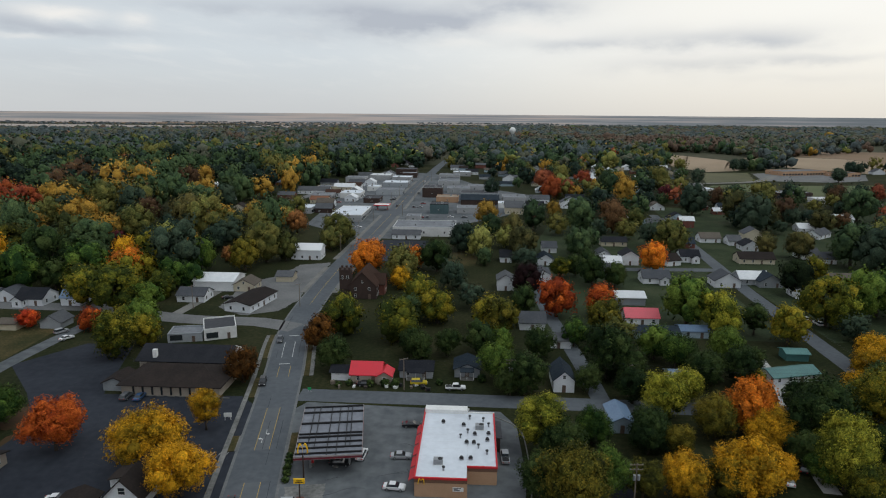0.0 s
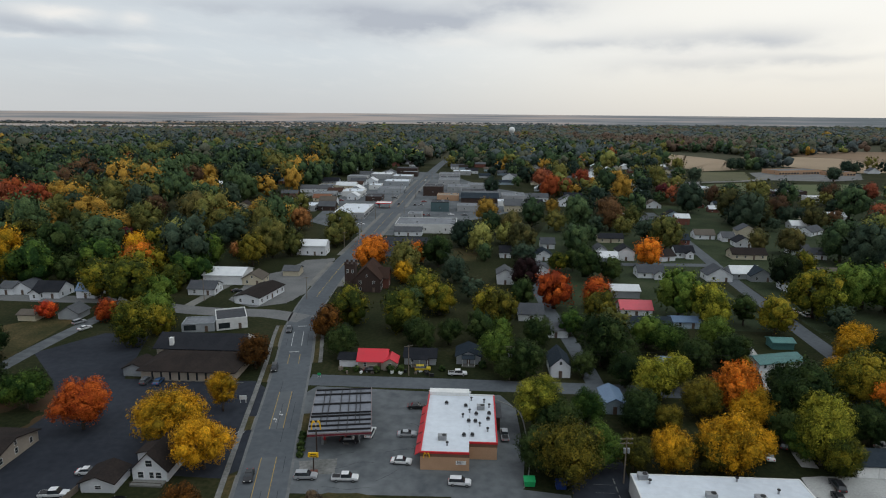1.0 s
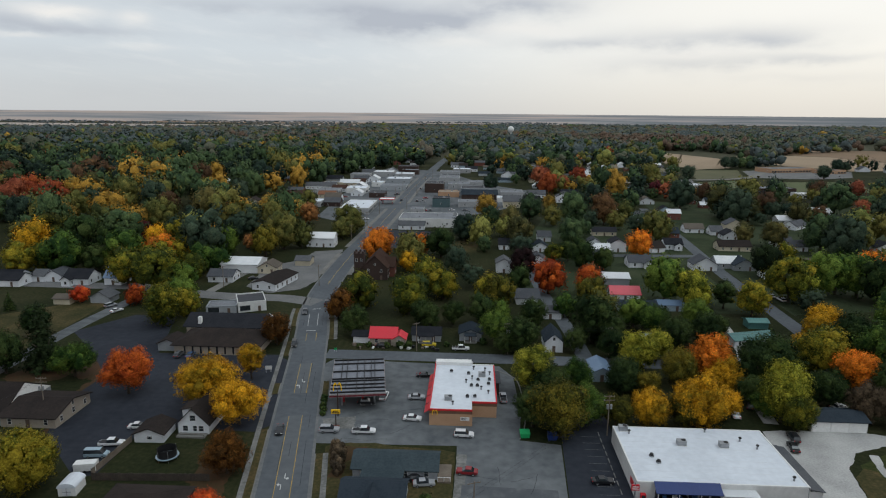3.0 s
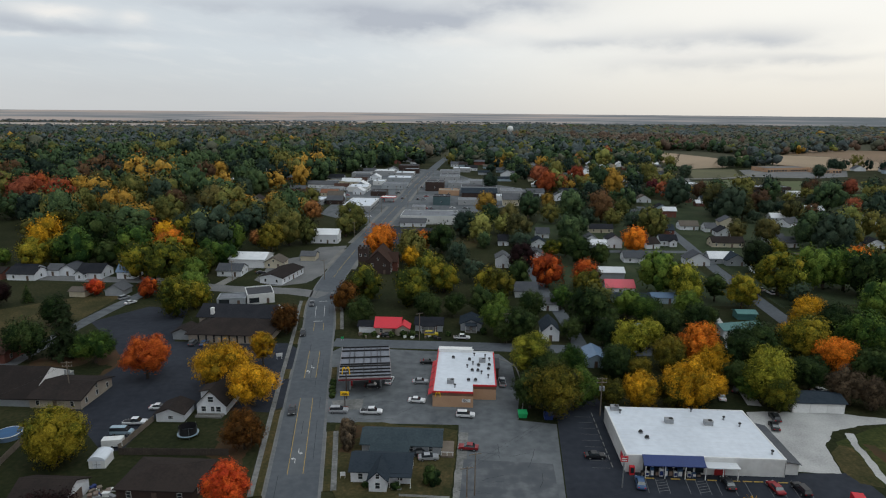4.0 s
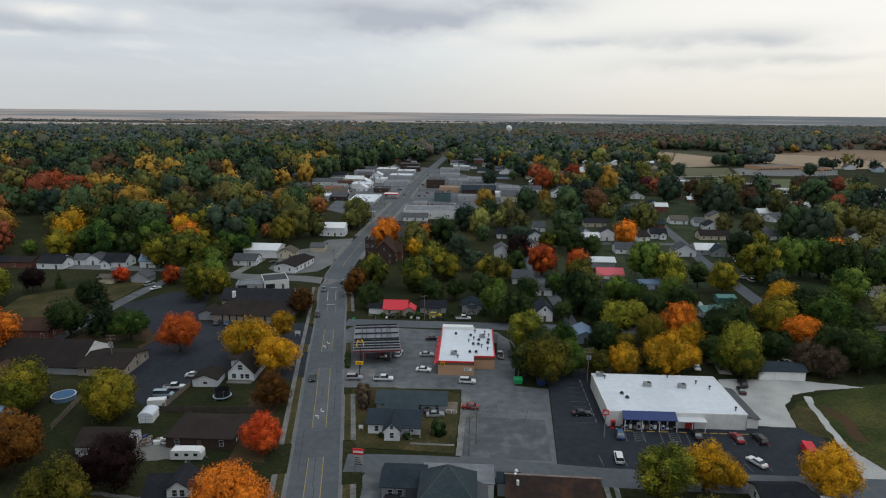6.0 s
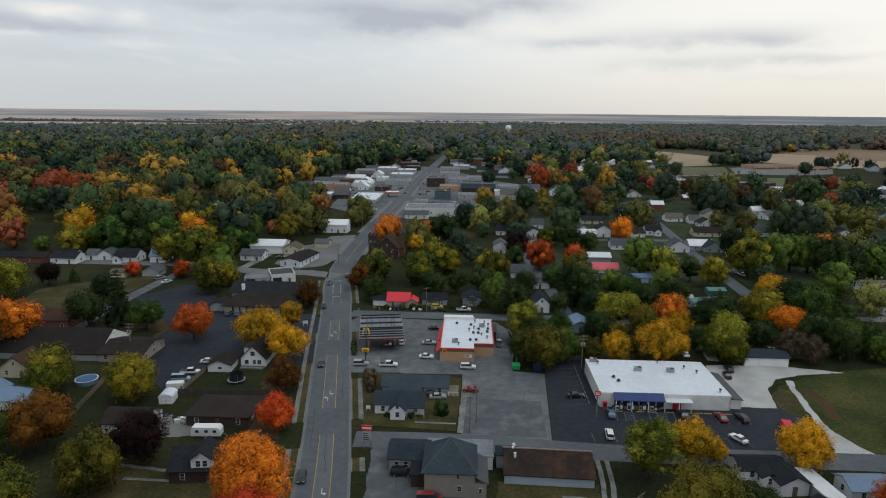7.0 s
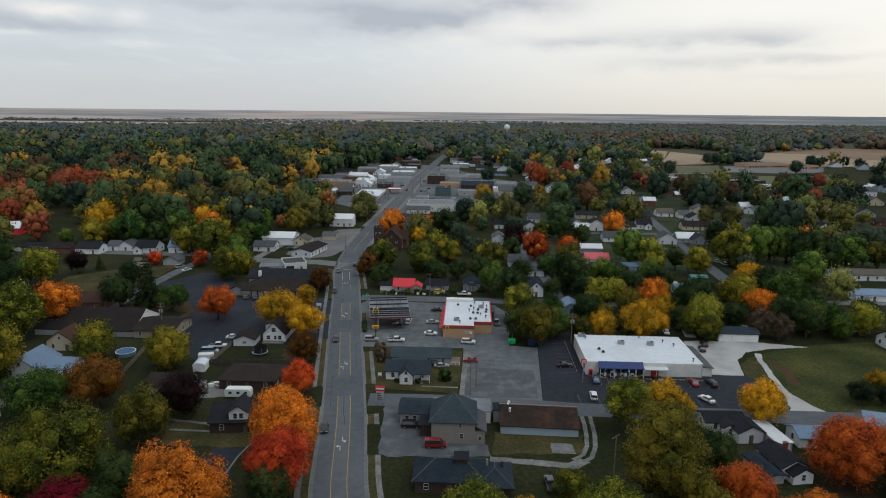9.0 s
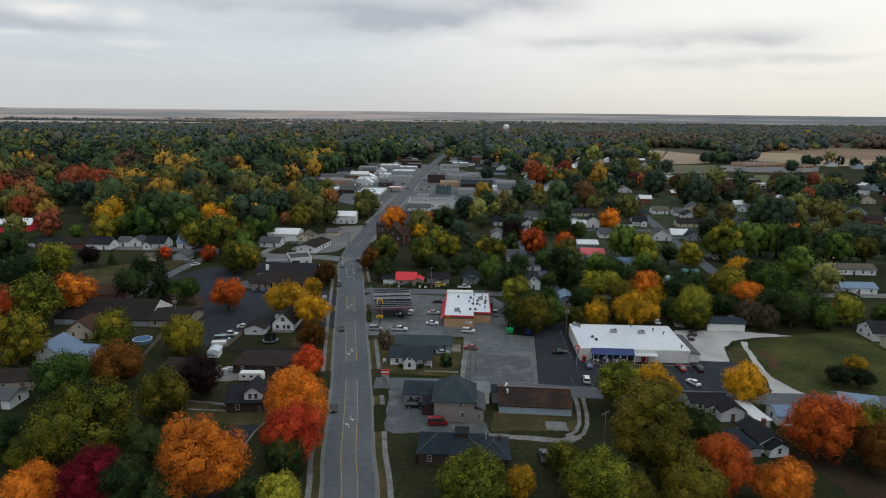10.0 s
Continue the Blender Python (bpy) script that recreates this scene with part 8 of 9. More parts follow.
tree(119.8, 130.1, 5.9, "deep", "oak", 1.08)
tree(129.6, 126.3, 5.5, "green", "oak", 1.08)
tree(205.2, 221.9, 8.0, "bronze", "oak", 1.08)
tree(216.7, 341.2, 8.6, "deep", "oak", 1.08)
tree(232.2, 413.5, 9.0, "bronze", "oak", 1.08)
tree(225.2, 438.1, 7.5, "deep", "oak", 1.08)
tree(-68.0, 14.4, 6.1, "deep", "round")
tree(-64.3, 1.3, 6.3, "deep", "round")
tree(-56.2, 1.2, 5.5, "deep", "round")
tree(-41.3, 4.0, 4.3, "deep", "round")
tree(-88.1, 11.2, 6.0, "olive", "round")
tree(-98.0, 17.3, 6.1, "deep", "round")
tree(31.1, 4.3, 5.6, "bronze", "round")
tree(43.1, 16.0, 5.9, "bronze", "round")
tree(53.8, 33.8, 5.2, "deep", "round")
tree(22.1, 124.3, 6.3, "deep", "round")
tree(31.1, 133.0, 5.2, "green", "round")
tree(44.3, 132.7, 5.6, "deep", "round")
tree(37.6, 112.2, 4.7, "bronze", "round")
tree(59.7, 155.3, 5.8, "lime", "round")
tree(54.2, 112.3, 5.1, "bronze", "round")
tree(65.4, 117.4, 5.0, "gold", "round")
tree(73.1, 135.1, 5.5, "gold", "round")
tree(79.8, 136.4, 5.2, "deep", "round")
tree(96.0, 126.0, 5.6, "deep", "round")
tree(76.8, 119.7, 4.4, "green", "round")
tree(93.5, 127.9, 5.1, "deep", "round")
tree(12.7, 157.4, 4.1, "deep", "round")
tree(122.9, 162.6, 8.0, "deep", "round")
tree(115.0, 161.9, 6.0, "deep", "round")
tree(-185.0, 163.4, 9.0, "lime", "round")
tree(-190.8, 159.4, 6.6, "green", "round")
tree(-187.1, 141.6, 8.5, "deep", "round")
tree(-205.1, 236.5, 8.7, "olive", "round")
tree(-201.8, 247.9, 7.4, "olive", "round")
tree(-228.5, 246.9, 4.6, "green", "round")
tree(-145.5, 162.9, 6.2, "deep", "round")
tree(-225.4, 190.9, 8.8, "deep", "round")
tree(-143.1, 257.8, 8.3, "olive", "round")
tree(-120.6, 219.8, 7.1, "green", "round")
tree(-124.2, 237.8, 6.6, "olive", "round")
tree(-113.6, 202.6, 6.2, "green", "round")
tree(-115.3, 196.5, 6.1, "olive", "round")
tree(-47.0, 299.3, 7.4, "orange", "round")

tree(366, 890, 9.5, "deep")
tree(378, 893, 9.0, "deep", "oak")
tree(391, 895, 8.5, "green")
tree(469, 956, 8.0, "deep", "tall", 0.8)
tree(427, 745, 9.5, "deep", "oak")
tree(499, 848, 9.5, "deep")
tree(512, 852, 8.0, "deep")
tree(342, 604, 9.0, "deep", "wide")
tree(361, 568, 9.0, "flame")

# houses and sheds
house(-60.1, 71.4, 0, 15.3, 11, 2.6, "brick_dark", "shingle_brown", roof='hip', pitch=0.36, label='long dark brick ranch house with a brown hip roof')
hs = house(-63.9, 108.7, 0, 7.4, 13, 2.7, "siding_white", "shingle_brown", axis='y', pitch=1.0, wins=False, label='white-sided house with a steep brown gable roof')
for u, zz, ku, kz in ((-1.9, 0.8, 1.3, 1.0), (0.4, 0.8, 1.0, 1.0), (1.9, 0.8, 1.3, 1.0), (0.0, 3.4, 1.5, 1.05)):
    wd = part("window", WINDOW, None, hs, at=pose(u, -6.54, zz) @ Matrix.Diagonal((ku, 1, kz, 1)))
    part("pane", PANE, None, wd)
part("dormer", Shape().box(-3.3, -4.6, 2.7, -0.8, -0.6, 5.3), "siding_white", hs)
part("dormer_roof", Shape().add([(-3.6, -5.0, 5.2), (-0.3, -5.0, 6.0), (-0.3, -0.3, 6.0), (-3.6, -0.3, 5.2), (-3.6, -5.0, 5.35), (-0.3, -5.0, 6.15), (-0.3, -0.3, 6.15), (-3.6, -0.3, 5.35)],
                               [(3, 2, 1, 0), (4, 5, 6, 7), (0, 1, 5, 4), (1, 2, 6, 5), (2, 3, 7, 6), (3, 0, 4, 7)]), "shingle_brown", hs)
part("porch", Shape().box(-3.4, -8.6, 0, 3.4, -6.6, 0.35), "concrete", hs)
part("porch_rail", Shape().box(-3.4, -8.6, 0.9, 3.4, -8.5, 1.0).box(-3.4, -8.6, 0.35, -3.3, -8.5, 0.9).box(3.3, -8.6, 0.35, 3.4, -8.5, 0.9), "old_fence", hs)
gr = house(-72.5, 100.8, 2, 6.8, 6.4, 2.2, "siding_white", "shingle_brown", axis="y", pitch=0.4, name="garage", wins=False, doors=False, label="low white garage with a brown roof and small window")
wd = part("window", WINDOW, None, gr, at=pose(0.2, -3.24, 0.9) @ Matrix.Diagonal((1.3, 1, 0.55, 1)))
part("pane", PANE, None, wd)
gr = house(-80.6, 65.2, 0, 10.6, 8.2, 2.6, "siding_white", "shingle_brown", axis="x", pitch=0.5, name="garage", wins=False, doors=False, label="white garage with a low brown gable roof and brown door")
part("garage_door", GARAGE_BROWN, None, gr, at=pose(5.34, -0.6, 0, 0, 0, 90))
house(-126.6, 74.3, 0, 10.8, 10, 3.0, "siding_white", "metal_blue", pitch=0.55, axis='y', label='white-sided house with a pale blue metal roof')
house(-117.0, 74.8, 0, 9.8, 8, 2.6, "siding_white", "metal_blue", pitch=0.4, axis='x')
house(-128.4, 93.8, 0, 8.7, 8, 3.2, "siding_cream", "shingle_rust", pitch=0.7, axis='y', porch=False)
house(-123.4, 55.0, 14.0, 9.3, 9, 2.8, "siding_beige", "shingle_brown", pitch=0.4, axis='x')
house(-144.8, 134.9, 0, 12.4, 11, 3.2, "brick_red", "shingle_rust", pitch=0.45, axis='x')
house(-118.4, 43.9, 0, 5.4, 7, 2.6, "siding_white", "shingle_grey", pitch=0.4)
house(-13.2, 170.4, 0, 9.6, 7, 2.4, "siding_grey", "shingle_dark", pitch=0.45, axis='x', porch=True)
house(1.6, 172.3, 0, 7.4, 8, 2.6, "siding_grey", "shingle_blue", pitch=0.42, axis='y', porch=True)
house(28.5, 165.2, 0, 5.7, 10, 3.6, "siding_white", "shingle_blue", axis='y', pitch=0.9)
house(31.4, 196.9, 0, 8.2, 7, 2.8, "siding_white", "shingle_grey", axis='x', pitch=0.4)
house(39.5, 142.8, 0, 5.1, 9, 3, "siding_blue", "metal_blue", axis='y', pitch=0.5)
house(27.8, 135.2, 0, 4.9, 6, 2.6, "siding_grey", "shingle_brown", axis='x', pitch=0.4, name='garage', wins=False)
house(66.6, 207.6, 0, 14.6, 7, 2.6, "siding_blue", "shingle_blue", pitch=0.35, axis='x')
house(79.9, 209.6, 0, 9.4, 6.4, 2.5, "siding_blue", "metal_blue", pitch=0.35, axis='x')
house(65.2, 222.9, 0, 11.9, 8, 2.9, "siding_white", "metal_pink", pitch=0.6, axis='x', label='white-sided house with a faded red metal roof')
house(66.9, 247.6, 0, 11.5, 9, 3.2, "siding_grey", "metal_white", pitch=0.35, axis='x', name='shed', wins=False)
house(95.7, 174.0, 16.0, 15.5, 6.4, 2.3, "siding_white", "metal_teal", pitch=0.4, axis='x', label='white-sided house with a teal metal roof')
house(105.2, 190.2, 0, 6.9, 5, 2.4, "metal_teal", "metal_teal", pitch=0.3, axis='x', name='shed', wins=False)
house(62.9, 168.3, 0, 7.2, 8, 2.6, "siding_blue", "metal_blue", pitch=0.4, axis='x')
long_garage = house(91.6, 116.2, 0, 13.2, 7, 2.9, "wall_white", "shingle_blue", pitch=0.3, axis='x', name='garage', wins=False, doors=False, label='long white garage with a dark blue roof')
for gx in (-4.35, 0.0, 4.35):
    part("garage_door", Shape().block(gx, -3.54, 0.05, 4.0, 0.08, 2.35), "trim_white", long_garage)
house(142.1, 110.5, 0, 7.9, 9, 3, "siding_white", "shingle_dark", pitch=0.6, axis='x')
house(142.0, 99.0, 0, 7.4, 7, 2.8, "siding_cream", "metal_blue", pitch=0.5, axis='x')
house(62.6, 53.4, 2, 9.4, 5.6, 2.5, "siding_white", "shingle_dark", pitch=0.42, ell=(0.2, 3.4, 3.0, 2.5))
house(66.2, 48.6, 7, 6.0, 6.6, 2.8, "siding_white", "shingle_dark", axis="y", pitch=0.5)
house(68.6, 35.4, 11, 5.8, 8.4, 2.8, "siding_white", "shingle_dark", axis="y", pitch=0.48, ell=(0.5, 4.6, 2.6, 2.2), chimney=True)
house(63.8, 33.0, 11, 3.6, 8.4, 2.0, "siding_grey", "shingle_blue", axis="y", pitch=0.2, name="shed", wins=False)
house(81.6, 47.0, 2, 9.6, 5.8, 2.6, "siding_white", "metal_blue", pitch=0.42)
house(101.0, 53.2, -14, 8.5, 8.0, 2.9, "siding_beige", "metal_blue", pitch=0.45)
house(183.9, 202.2, 0, 24.8, 9, 2.8, "siding_white", "shingle_tan", pitch=0.4, axis='x')
house(168.4, 168.4, 0, 15.3, 8, 2.6, "siding_white", "metal_blue", pitch=0.4, axis='x')
house(182.6, 220.8, 0, 11.9, 8, 2.7, "siding_cream", "shingle_grey", pitch=0.4, axis='x')
house(-108.2, 257.6, 0, 17.6, 14, 4.2, "metal_white", "metal_white", pitch=0.3, axis='x', name='barn', wins=False, label='white metal barn with a low gable roof')
house(-110.7, 238.4, 0, 11.3, 9, 2.8, "siding_white", "shingle_grey", pitch=0.5, axis='x')
house(-95.0, 255.1, 0, 9.1, 9, 2.9, "siding_cream", "shingle_tan", pitch=0.5, axis='y')
house(-85.3, 233.0, 79.0, 20.8, 11, 3.0, "siding_white", "shingle_brown", pitch=0.25, axis='x')
house(-203.2, 229.6, 0, 10.8, 9, 2.8, "siding_white", "shingle_dark", pitch=0.5, axis='x', near=False)
house(-190.9, 232.3, 0, 5.9, 8, 2.8, "siding_white", "shingle_grey", pitch=0.5, axis='x', near=False)
house(-184.3, 233.4, 0, 7.4, 9, 3, "siding_white", "shingle_grey", pitch=0.6, axis='y', near=False)
house(-171.3, 229.6, 0, 11.0, 10, 3, "siding_white", "shingle_dark", pitch=0.6, axis='x', ell=(-3, 4, 3, 3), near=False)
house(-155.4, 230.3, 0, 7.6, 9, 3.4, "siding_white", "metal_blue", pitch=0.8, axis='x', near=False)
house(-145.6, 203.4, 0, 7.7, 7, 2.4, "siding_grey", "shingle_grey", pitch=0.6, axis='y', name='garage', wins=False)
house(-159.5, 200.1, 0, 6.6, 6, 2.4, "siding_cream", "shingle_tan", pitch=0.35, axis='x', name='garage', wins=False)
house(-280.7, 269.7, 16.0, 19.9, 16, 4.2, "metal_red", "metal_white", pitch=0.35, axis='x', name='barn', wins=False, near=False)
house(-224.9, 224.9, 0, 20.9, 9, 2.8, "brick_red", "shingle_dark", pitch=0.4, axis='x', near=False)
house(-214.6, 224.4, 0, 11.6, 9, 3, "brick_red", "shingle_brown", pitch=0.4, near=False)
house(-199.9, 224.2, 0, 12.8, 9, 3, "siding_white", "shingle_dark", pitch=0.5, near=False)
house(-84.2, 315.9, 0, 15.6, 10, 5.2, "siding_white", "metal_white", pitch=0.5, axis='x', label='two-storey white house with a pale metal roof')
house(-82.5, 271.2, 0, 7.5, 8, 2.6, "siding_cream", "shingle_grey", pitch=0.4, name='garage', wins=False, near=False)
house(116.5, 325.8, 0, 9.9, 9, 3.2, "siding_white", "shingle_dark", axis='x', pitch=0.6, near=False, ell=(2, 4, 3, 3))
house(116.8, 277.4, 0, 11.5, 9, 3.2, "siding_white", "shingle_grey", axis='y', pitch=0.6, near=False)
house(131.0, 283.1, 0, 13.0, 9, 2.8, "siding_grey", "metal_white", axis='x', pitch=0.6, near=False)
house(136.6, 278.9, 0, 10.3, 9, 2.8, "siding_grey", "shingle_blue", axis='y', pitch=0.6, near=False)
house(150.4, 324.9, 0, 18.0, 9, 2.8, "siding_cream", "shingle_brown", axis='x', pitch=0.6, near=False)
house(161.1, 357.0, 0, 9.8, 9, 3, "siding_white", "shingle_dark", axis='y', pitch=0.6, near=False)
house(146.4, 379.4, 0, 12.1, 9, 2.8, "siding_white", "shingle_tan", axis='x', pitch=0.6, near=False)
house(158.1, 372.2, 0, 7.5, 9, 2.8, "siding_white", "shingle_grey", axis='x', pitch=0.6, near=False)
house(83.2, 316.9, 0, 8.8, 9, 4.8, "siding_white", "shingle_dark", axis='y', pitch=0.6, near=False)
house(72.4, 328.6, 0, 6.6, 9, 3, "siding_white", "shingle_grey", axis='y', pitch=0.6, near=False)
house(73.2, 310.1, 0, 8.6, 9, 2.6, "siding_white", "metal_white", axis='x', pitch=0.6, near=False)
house(86.6, 281.5, 0, 12.3, 9, 2.8, "siding_white", "shingle_grey", axis='x', pitch=0.6, near=False, ell=(3, 4, 3, 2.8))
house(103.9, 317.3, 21.0, 8.6, 9, 2.8, "siding_white", "shingle_brown", axis='x', pitch=0.6, near=False)
house(17.3, 265.0, 0, 7.4, 9, 4.8, "siding_white", "shingle_grey", axis='y', pitch=0.6, near=False)
house(34.3, 275.5, 0, 7.6, 9, 4.6, "siding_white", "shingle_grey", axis='y', pitch=0.6, near=False)
house(39.7, 313.2, 0, 8.6, 9, 3, "siding_white", "shingle_blue", axis='y', pitch=0.6, near=False)
house(19.9, 317.8, 0, 5.9, 9, 3, "siding_white", "shingle_dark", axis='x', pitch=0.6, near=False)
house(45.2, 342.6, 0, 7.9, 9, 3, "siding_white", "shingle_grey", axis='x', pitch=0.6, near=False)
house(38.6, 246.2, 0, 3.4, 9, 2.6, "siding_grey", "shingle_grey", axis='x', pitch=0.6, near=False)
house(24.4, 215.0, 0, 9.1, 9, 2.8, "siding_white", "shingle_grey", axis='x', pitch=0.6, near=False)
house(173.3, 281.8, 0, 16.9, 9, 2.8, "siding_beige", "shingle_tan", axis='x', pitch=0.6, near=False)
house(183.9, 337.9, 0, 9.9, 9, 2.8, "siding_white", "shingle_grey", axis='x', pitch=0.6, near=False)
house(186.9, 327.9, 0, 10.5, 9, 2.8, "siding_white", "shingle_grey", axis='x', pitch=0.6, near=False)
house(225.2, 419.6, 0, 13.5, 9, 2.8, "siding_white", "metal_white", axis='x', pitch=0.6, near=False)
house(221.8, 398.6, 39.0, 16.1, 9, 2.8, "siding_white", "shingle_grey", axis='x', pitch=0.6, near=False)
house(269.2, 460.8, 0, 16.9, 9, 2.8, "siding_white", "metal_white", axis='x', pitch=0.6, near=False)
house(252.4, 459.2, 0, 12.6, 9, 2.8, "siding_cream", "shingle_tan", axis='x', pitch=0.6, near=False)
house(141.1, 261.9, 0, 3.7, 9, 4.5, "siding_white", "shingle_dark", axis='y', pitch=0.6, near=False)
house(67.5, 293.0, 0, 9.5, 9, 2.7, "siding_grey", "shingle_grey", axis='x', pitch=0.6, near=False)

# ---------------------------------------------------------------- woods and far residential streets
def near_line(px, py, line, r):
    best = np.full(px.shape, 1e9)
    for (x0, y0), (x1, y1) in zip(line, line[1:]):
        dx, dy = x1 - x0, y1 - y0
        t = np.clip(((px - x0) * dx + (py - y0) * dy) / (dx * dx + dy * dy), 0, 1)
        best = np.minimum(best, np.hypot(px - x0 - t * dx, py - y0 - t * dy))
    return best < r


def inside(px, py, poly):
    hit = np.zeros(px.shape, bool)
    for (x0, y0), (x1, y1) in zip(poly, poly[1:] + poly[:1]):
        c = (y0 > py) != (y1 > py)
        hit ^= c & (px < (x1 - x0) * (py - y0) / ((y1 - y0) if y1 != y0 else 1e-9) + x0)
    return hit


OPEN = [[(60, 176), (112, 172), (115, 216), (70, 222)], [(-120, 330), (-110, 830), (-30, 830), (66, 560), (45, 460), (0, 372), (-18, 300), (-56, 296)], [(-110, 212), (-60, 200), (-60, 300), (-100, 300)],
        [(370, 1300), (270, 850), (420, 920), (510, 1120), (490, 1300)], [(515, 1140), (440, 890), (840, 880), (1040, 1300), (880, 1400)], [(600, 1280), (900, 1420), (1450, 1830), (900, 1640)],
        [(190, 560), (240, 720), (290, 880), (500, 900), (560, 820), (450, 600), (320, 570)], [(-20, 303), (6, 303), (6, 337), (-20, 337)],
        [(-4900, 2080), (-1500, 2200), (-760, 2520), (-300, 2950), (600, 3250), (1300, 3450), (1600, 4900), (-4900, 4900)]]


def scatter(step, y0, y1, slope, x_off, jitter, rng):
    """Points over the wedge of land from y0 to y1, about step metres apart, off the roads, lots and houses."""
    ys = np.arange(y0, y1, step)
    pts = []
    for y in ys:
        half = slope * (y + 110) + x_off
        n = int(2 * half / step)
        xs = np.linspace(-half, half, n) - 0.035 * y
        pts.append(np.stack([xs, np.full(n, y)], 1))
    p = np.concatenate(pts)
    p += rng.uniform(-jitter * step, jitter * step, p.shape)
    px, py = p[:, 0], p[:, 1]
    bad = np.zeros(len(p), bool)
    for line, r in ((MAIN, 12), ([q for q in MAIN if q[1] > 760], 17), (SIDE, 7), (EAST, 7), (CROSS, 8), ([(-158, 520), (-141, 602), (-120, 735), (-108, 820)], 11), ([(38, 302), (60, 303), (130, 306)], 7), (LANE, 5)):
        bad |= near_line(px, py, line, r)
    for poly in OPEN:
        bad |= inside(px, py, poly)
    return p[~bad]


def low_crowns(count, leafs, lob, seed, n):
    """A few crowns of fewer, larger sprays for trees seen from afar."""
    made = []
    for i in range(n):
        rng = np.random.default_rng(seed + i)
        v, f, (c, r), nv = crown_arrays(rng, lob, leafs, count, "round", 4, even=1.0)
        cv, cf, nc = core_arrays(c, r, 0.66 if lob > 4 else 0.85, rng)
        made.append((np.concatenate([v, cv]), np.concatenate([f, cf + len(v)]), np.concatenate([nv, nc])))
    return made


def grove(name, label, pts, radius, tint, crowns, rng, flat=1.0):
    """Many crowns joined in one mesh, for woods whose trees nobody could count."""
    vs, ts, ns, k = [], [], [], 0
    for (x, y), r in zip(pts, radius):
        v, t, q = crowns[rng.integers(len(crowns))]
        a = rng.uniform(0, 6.28)
        c, s = math.cos(a), math.sin(a)
        w = np.stack([(v[:, 0] * c - v[:, 1] * s) * r + x, (v[:, 0] * s + v[:, 1] * c) * r + y, (v[:, 2] * rng.uniform(0.8, 1.2) + 0.98) * r * flat * rng.uniform(0.85, 1.2)], 1)
        vs.append(w); ts.append(t + k)
        ns.append(np.stack([q[:, 0] * c - q[:, 1] * s, q[:, 0] * s + q[:, 1] * c, q[:, 2]], 1))
        k += len(w)
    if not vs:
        return
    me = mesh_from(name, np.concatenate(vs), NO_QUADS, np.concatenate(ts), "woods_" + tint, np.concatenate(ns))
    tagged(new(name, me), label, "trees", kind="stuff")


TINTS = ("deep", "green", "olive", "lime", "gold", "orange", "flame", "scarlet", "rust", "conifer", "hazed", "faded", "amber", "hazy_green")


def tint_choice(p, rng, band):
    """Green rules; warm colours come in patches, more often to the west; the woods past the town take tints paled as if
    by haze.
    """
    w = np.array([noise.noise(Vector((x * 0.012, y * 0.012, 3.3))) for x, y in p])
    west = np.clip((-p[:, 0] - 40) / 200, 0, 1) * (p[:, 1] < 600)
    u = rng.uniform(size=len(p)) + 0.24 * w + 0.20 * west
    edges = ((0.30, 0.64, 0.92, 0.97, 1.07, 1.11, 1.125, 1.14, 1.3), (0.34, 0.72, 0.94, 0.975, 1.05, 1.075, 1.085, 1.10, 1.3))[min(band, 1)]
    t = np.searchsorted(edges, u)
    hazed = rng.uniform(size=len(p)) < (0, 0.0, 0.25, 0.9)[band] + (0, 0.0, 0.65, 0)[band] * np.clip((p[:, 1] - 900) / 700, 0, 1)
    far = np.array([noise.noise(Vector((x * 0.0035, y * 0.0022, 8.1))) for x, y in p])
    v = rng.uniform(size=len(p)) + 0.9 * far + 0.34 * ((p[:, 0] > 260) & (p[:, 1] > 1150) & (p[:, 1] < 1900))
    return np.where(hazed, np.where(v < 0.48, 10, np.where(v < 0.84, 13, np.where(v < 1.02, 11, 12))), t)


F = np.array(FOOT)
houses_far = []
rng = np.random.default_rng(21)
# far houses on a loose grid of streets
spots = scatter(31, 330, 1150, 0.62, 40, 0.25, rng)
for x, y in spots:
    if np.any(np.hypot(F[:, 0] - x, F[:, 1] - y) < F[:, 2] + 12) or rng.uniform() < (0.22 if x > -60 else 0.6) or (x < -70 and y < 420):
        continue
    houses_far.append((x, y))
WALLS = ("siding_white", "siding_white", "siding_white", "siding_grey", "siding_cream", "siding_blue", "brick_red")
ROOFS = ("shingle_grey", "shingle_dark", "shingle_brown", "shingle_tan", "metal_white", "shingle_blue", "shingle_grey")
for x, y in houses_far[:250]:
    k = int(rng.integers(7))
    house(round(float(x), 1), round(float(y), 1), int(rng.choice((0, 0, 4, -3))), round(float(rng.uniform(9, 16)), 1), round(float(rng.uniform(7, 10)), 1), round(float(rng.choice((2.8, 2.9, 3.1, 4.9))), 1), WALLS[k], ROOFS[int(rng.integers(7))],
          axis=str(rng.choice(("x", "y"))), pitch=0.55, near=False, wins=bool(y < 560))
F = np.array(FOOT)

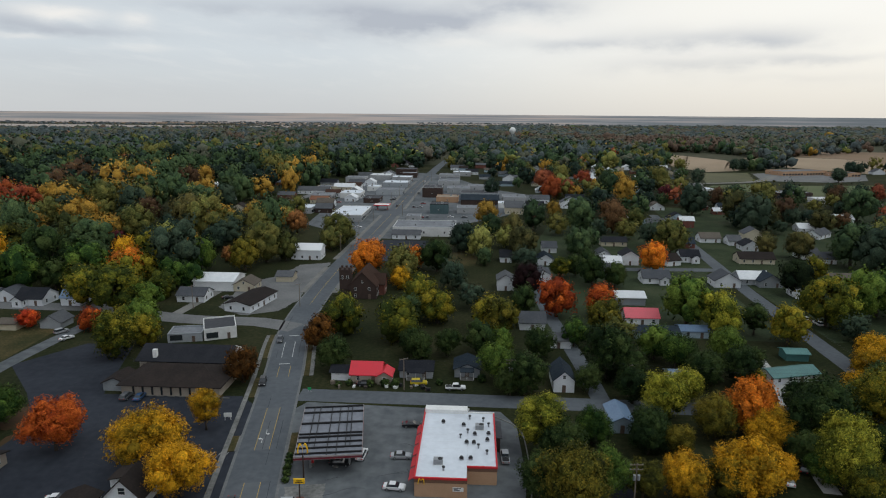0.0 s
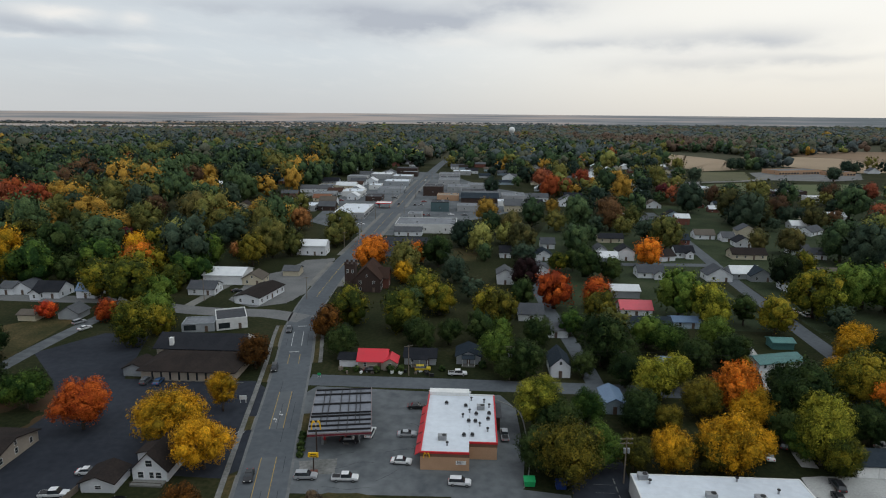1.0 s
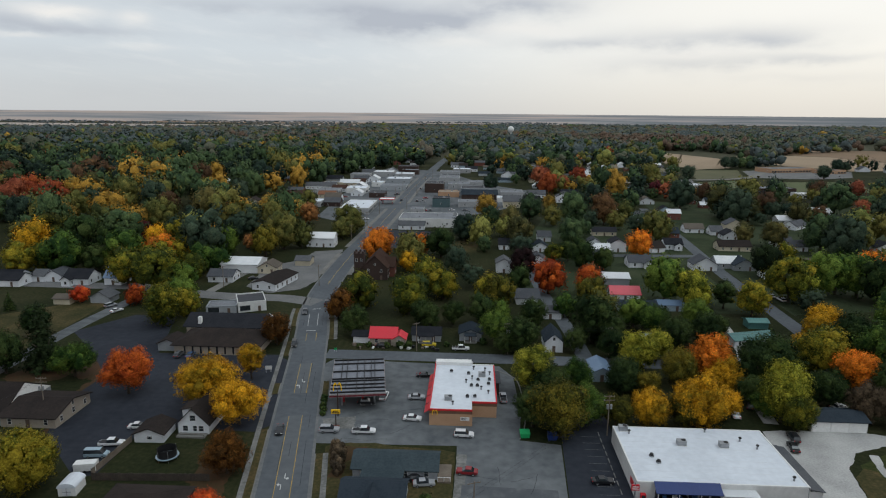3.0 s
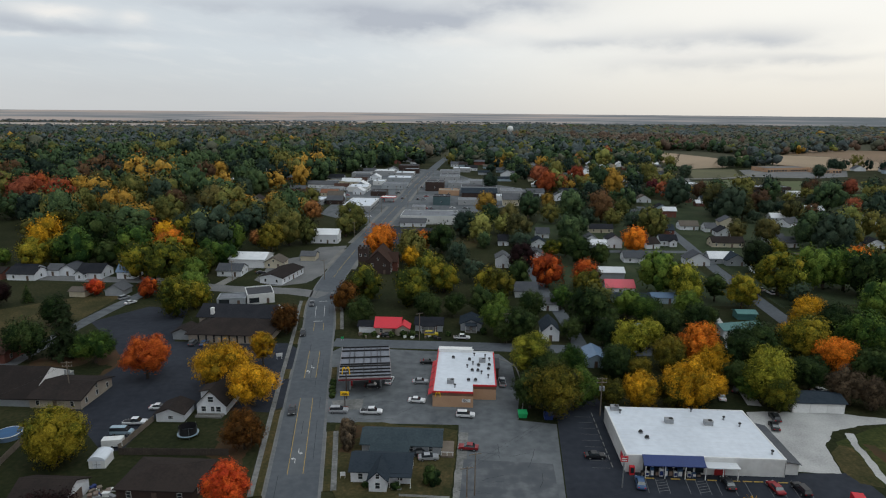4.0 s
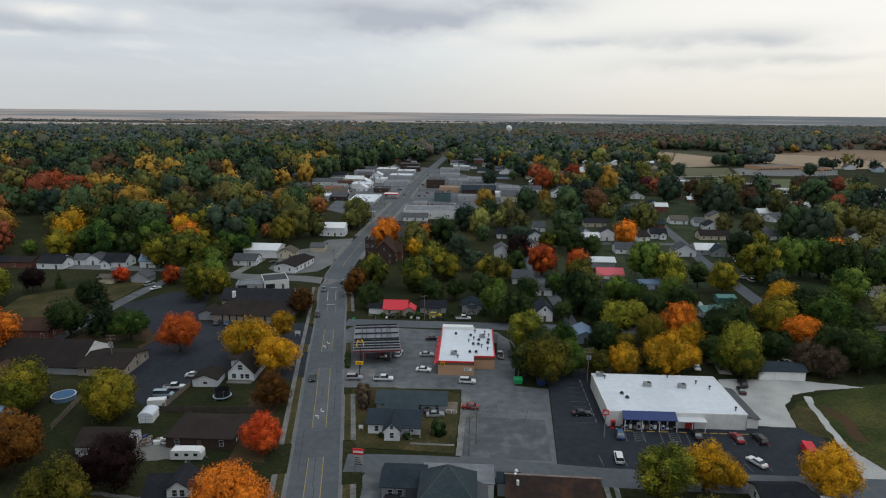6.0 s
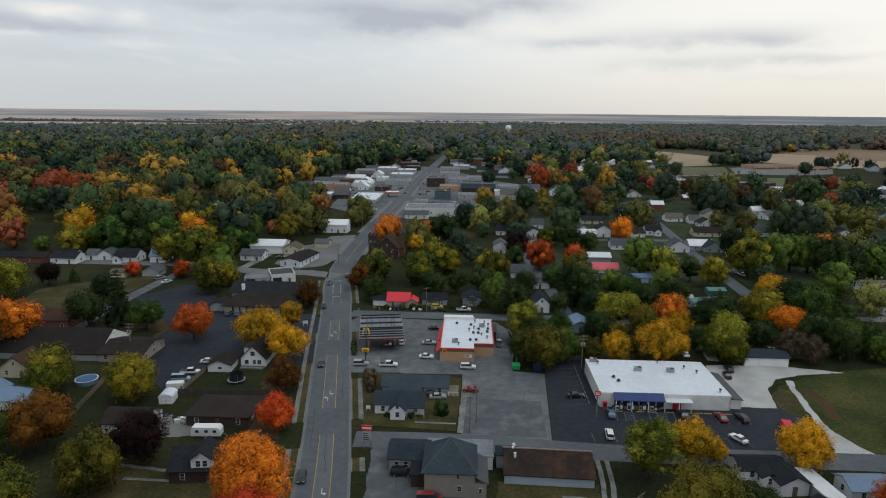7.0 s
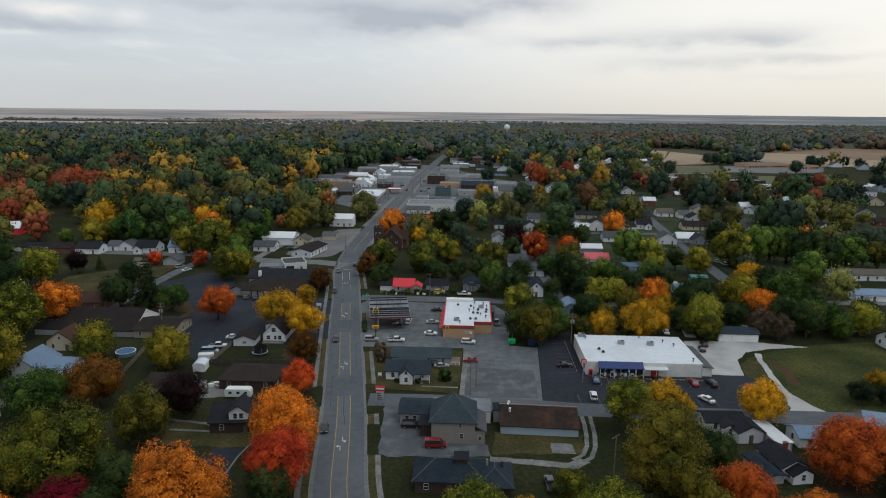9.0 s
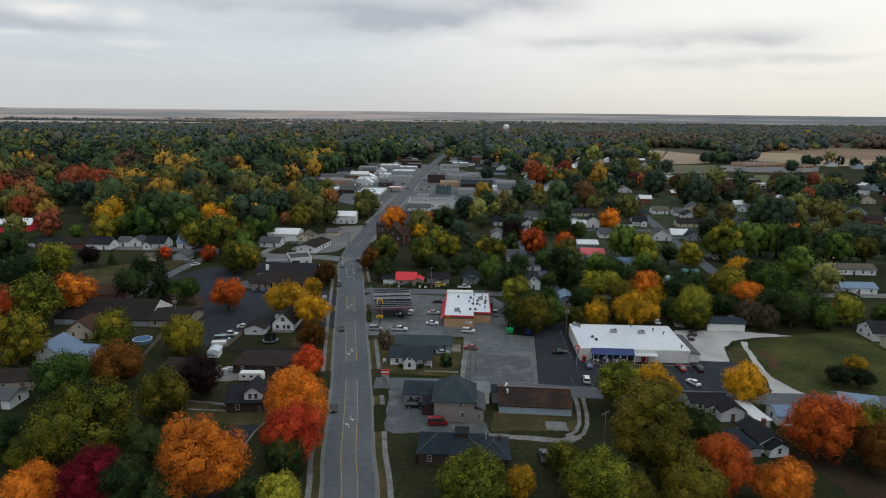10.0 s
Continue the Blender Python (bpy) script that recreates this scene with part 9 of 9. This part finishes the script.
for band, (step, y0, y1, cnt, leafs, lob, rad) in enumerate(((14.5, 165, 430, 1250, 0.066, 18, (4.6, 8.8)), (15.5, 430, 900, 330, 0.105, 9, (5.6, 9.6)), (18.0, 900, 1750, 20, 0.22, 3, (8.0, 12.5)), (22.0, 1750, 3500, 4, 0.30, 2, (13.0, 19.0)))):
    rng = np.random.default_rng(50 + band)
    p = scatter(step, y0, y1, 0.74, 25 if band < 3 else 60, 0.42, rng)
    r = rng.uniform(*rad, len(p))
    r = np.where((p[:, 0] < -60) & (p[:, 1] < 900), r * 1.42, r)
    if band < 2:
        gap = np.min(np.hypot(p[:, None, 0] - F[None, :, 0], p[:, None, 1] - F[None, :, 1]) - F[None, :, 2], axis=1)
        thin = rng.uniform(size=len(p)) < np.where(p[:, 0] > -40, np.where(p[:, 1] < 480, 0.72, 0.40), np.where(p[:, 1] < 520, 0.70, 0.42))
        ok = (gap > r * 0.55) & ~thin
        # drop trees that stand between the camera and a house
        for hx, hy, hw in CLEAR_VIEW:
            ok &= ~((np.abs(p[:, 0] - hx - 0.12 * (p[:, 1] - hy)) < hw + 0.5 * r) & (p[:, 1] < hy) & (p[:, 1] > hy - (34 if hx > -60 else 22)))
        if band == 0:
            ok &= ~((p[:, 0] > -140) & (p[:, 0] < -45) & (p[:, 1] < 262)) & ~((p[:, 0] < -60) & (p[:, 1] < 235)) & ~((p[:, 0] < 15) & (p[:, 1] < 180))
        p, r = p[ok], r[ok]
    crowns = low_crowns(cnt, leafs, lob, 100 * band, 4)
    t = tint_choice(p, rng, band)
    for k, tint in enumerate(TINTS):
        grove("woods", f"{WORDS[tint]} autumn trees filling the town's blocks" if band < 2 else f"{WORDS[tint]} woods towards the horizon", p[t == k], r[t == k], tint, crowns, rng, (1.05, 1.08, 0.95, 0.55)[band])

# tree lines between the far fields, coloured pale blue-grey to imitate haze
rng = np.random.default_rng(77)
line_pts = []
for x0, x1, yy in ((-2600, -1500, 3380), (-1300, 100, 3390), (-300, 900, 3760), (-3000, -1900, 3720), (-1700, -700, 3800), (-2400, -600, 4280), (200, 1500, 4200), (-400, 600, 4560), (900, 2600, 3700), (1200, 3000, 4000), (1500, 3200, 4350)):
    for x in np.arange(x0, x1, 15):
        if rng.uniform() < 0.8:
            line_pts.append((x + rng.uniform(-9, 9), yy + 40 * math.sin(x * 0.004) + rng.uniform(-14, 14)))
grove("far_tree_line", "thin haze-paled tree lines between far fields", line_pts, rng.uniform(9, 15, len(line_pts)), "far_haze", crowns, rng, 0.42)
# the rim of the land: an upright ring painted as low hazy fields and woods past the last farms
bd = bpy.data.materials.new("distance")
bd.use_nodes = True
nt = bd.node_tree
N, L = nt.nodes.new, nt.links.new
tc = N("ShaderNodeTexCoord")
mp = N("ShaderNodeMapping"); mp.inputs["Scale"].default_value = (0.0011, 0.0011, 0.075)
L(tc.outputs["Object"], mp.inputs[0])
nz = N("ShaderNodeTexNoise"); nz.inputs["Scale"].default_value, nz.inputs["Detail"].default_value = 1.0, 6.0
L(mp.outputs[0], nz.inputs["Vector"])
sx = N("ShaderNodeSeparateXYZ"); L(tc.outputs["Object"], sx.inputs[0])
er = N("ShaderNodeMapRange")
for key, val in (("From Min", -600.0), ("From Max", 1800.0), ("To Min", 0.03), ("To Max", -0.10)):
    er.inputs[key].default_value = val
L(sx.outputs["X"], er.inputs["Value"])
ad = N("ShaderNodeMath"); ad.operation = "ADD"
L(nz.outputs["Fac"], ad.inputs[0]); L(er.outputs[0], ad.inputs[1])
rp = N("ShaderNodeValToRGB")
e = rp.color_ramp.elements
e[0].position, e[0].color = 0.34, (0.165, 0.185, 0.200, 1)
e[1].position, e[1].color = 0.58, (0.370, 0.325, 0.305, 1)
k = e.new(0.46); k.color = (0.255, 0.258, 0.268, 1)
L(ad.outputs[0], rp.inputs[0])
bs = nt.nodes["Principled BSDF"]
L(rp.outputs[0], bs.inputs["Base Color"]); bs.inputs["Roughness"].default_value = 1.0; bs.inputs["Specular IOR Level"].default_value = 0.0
# emission brightens the ring as haze would
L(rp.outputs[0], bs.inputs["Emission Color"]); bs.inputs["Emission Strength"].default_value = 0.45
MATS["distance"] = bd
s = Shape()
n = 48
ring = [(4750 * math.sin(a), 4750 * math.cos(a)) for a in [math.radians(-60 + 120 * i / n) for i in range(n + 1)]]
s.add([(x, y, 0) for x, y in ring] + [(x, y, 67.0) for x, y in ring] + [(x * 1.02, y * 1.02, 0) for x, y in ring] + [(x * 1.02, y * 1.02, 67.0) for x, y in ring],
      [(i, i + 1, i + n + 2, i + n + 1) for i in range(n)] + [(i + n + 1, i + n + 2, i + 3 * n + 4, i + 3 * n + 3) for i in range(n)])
tagged(part("backdrop", s, "distance"), "upright backdrop painted as hazy farmland and woods, faintly glowing", "distance", kind="structure")
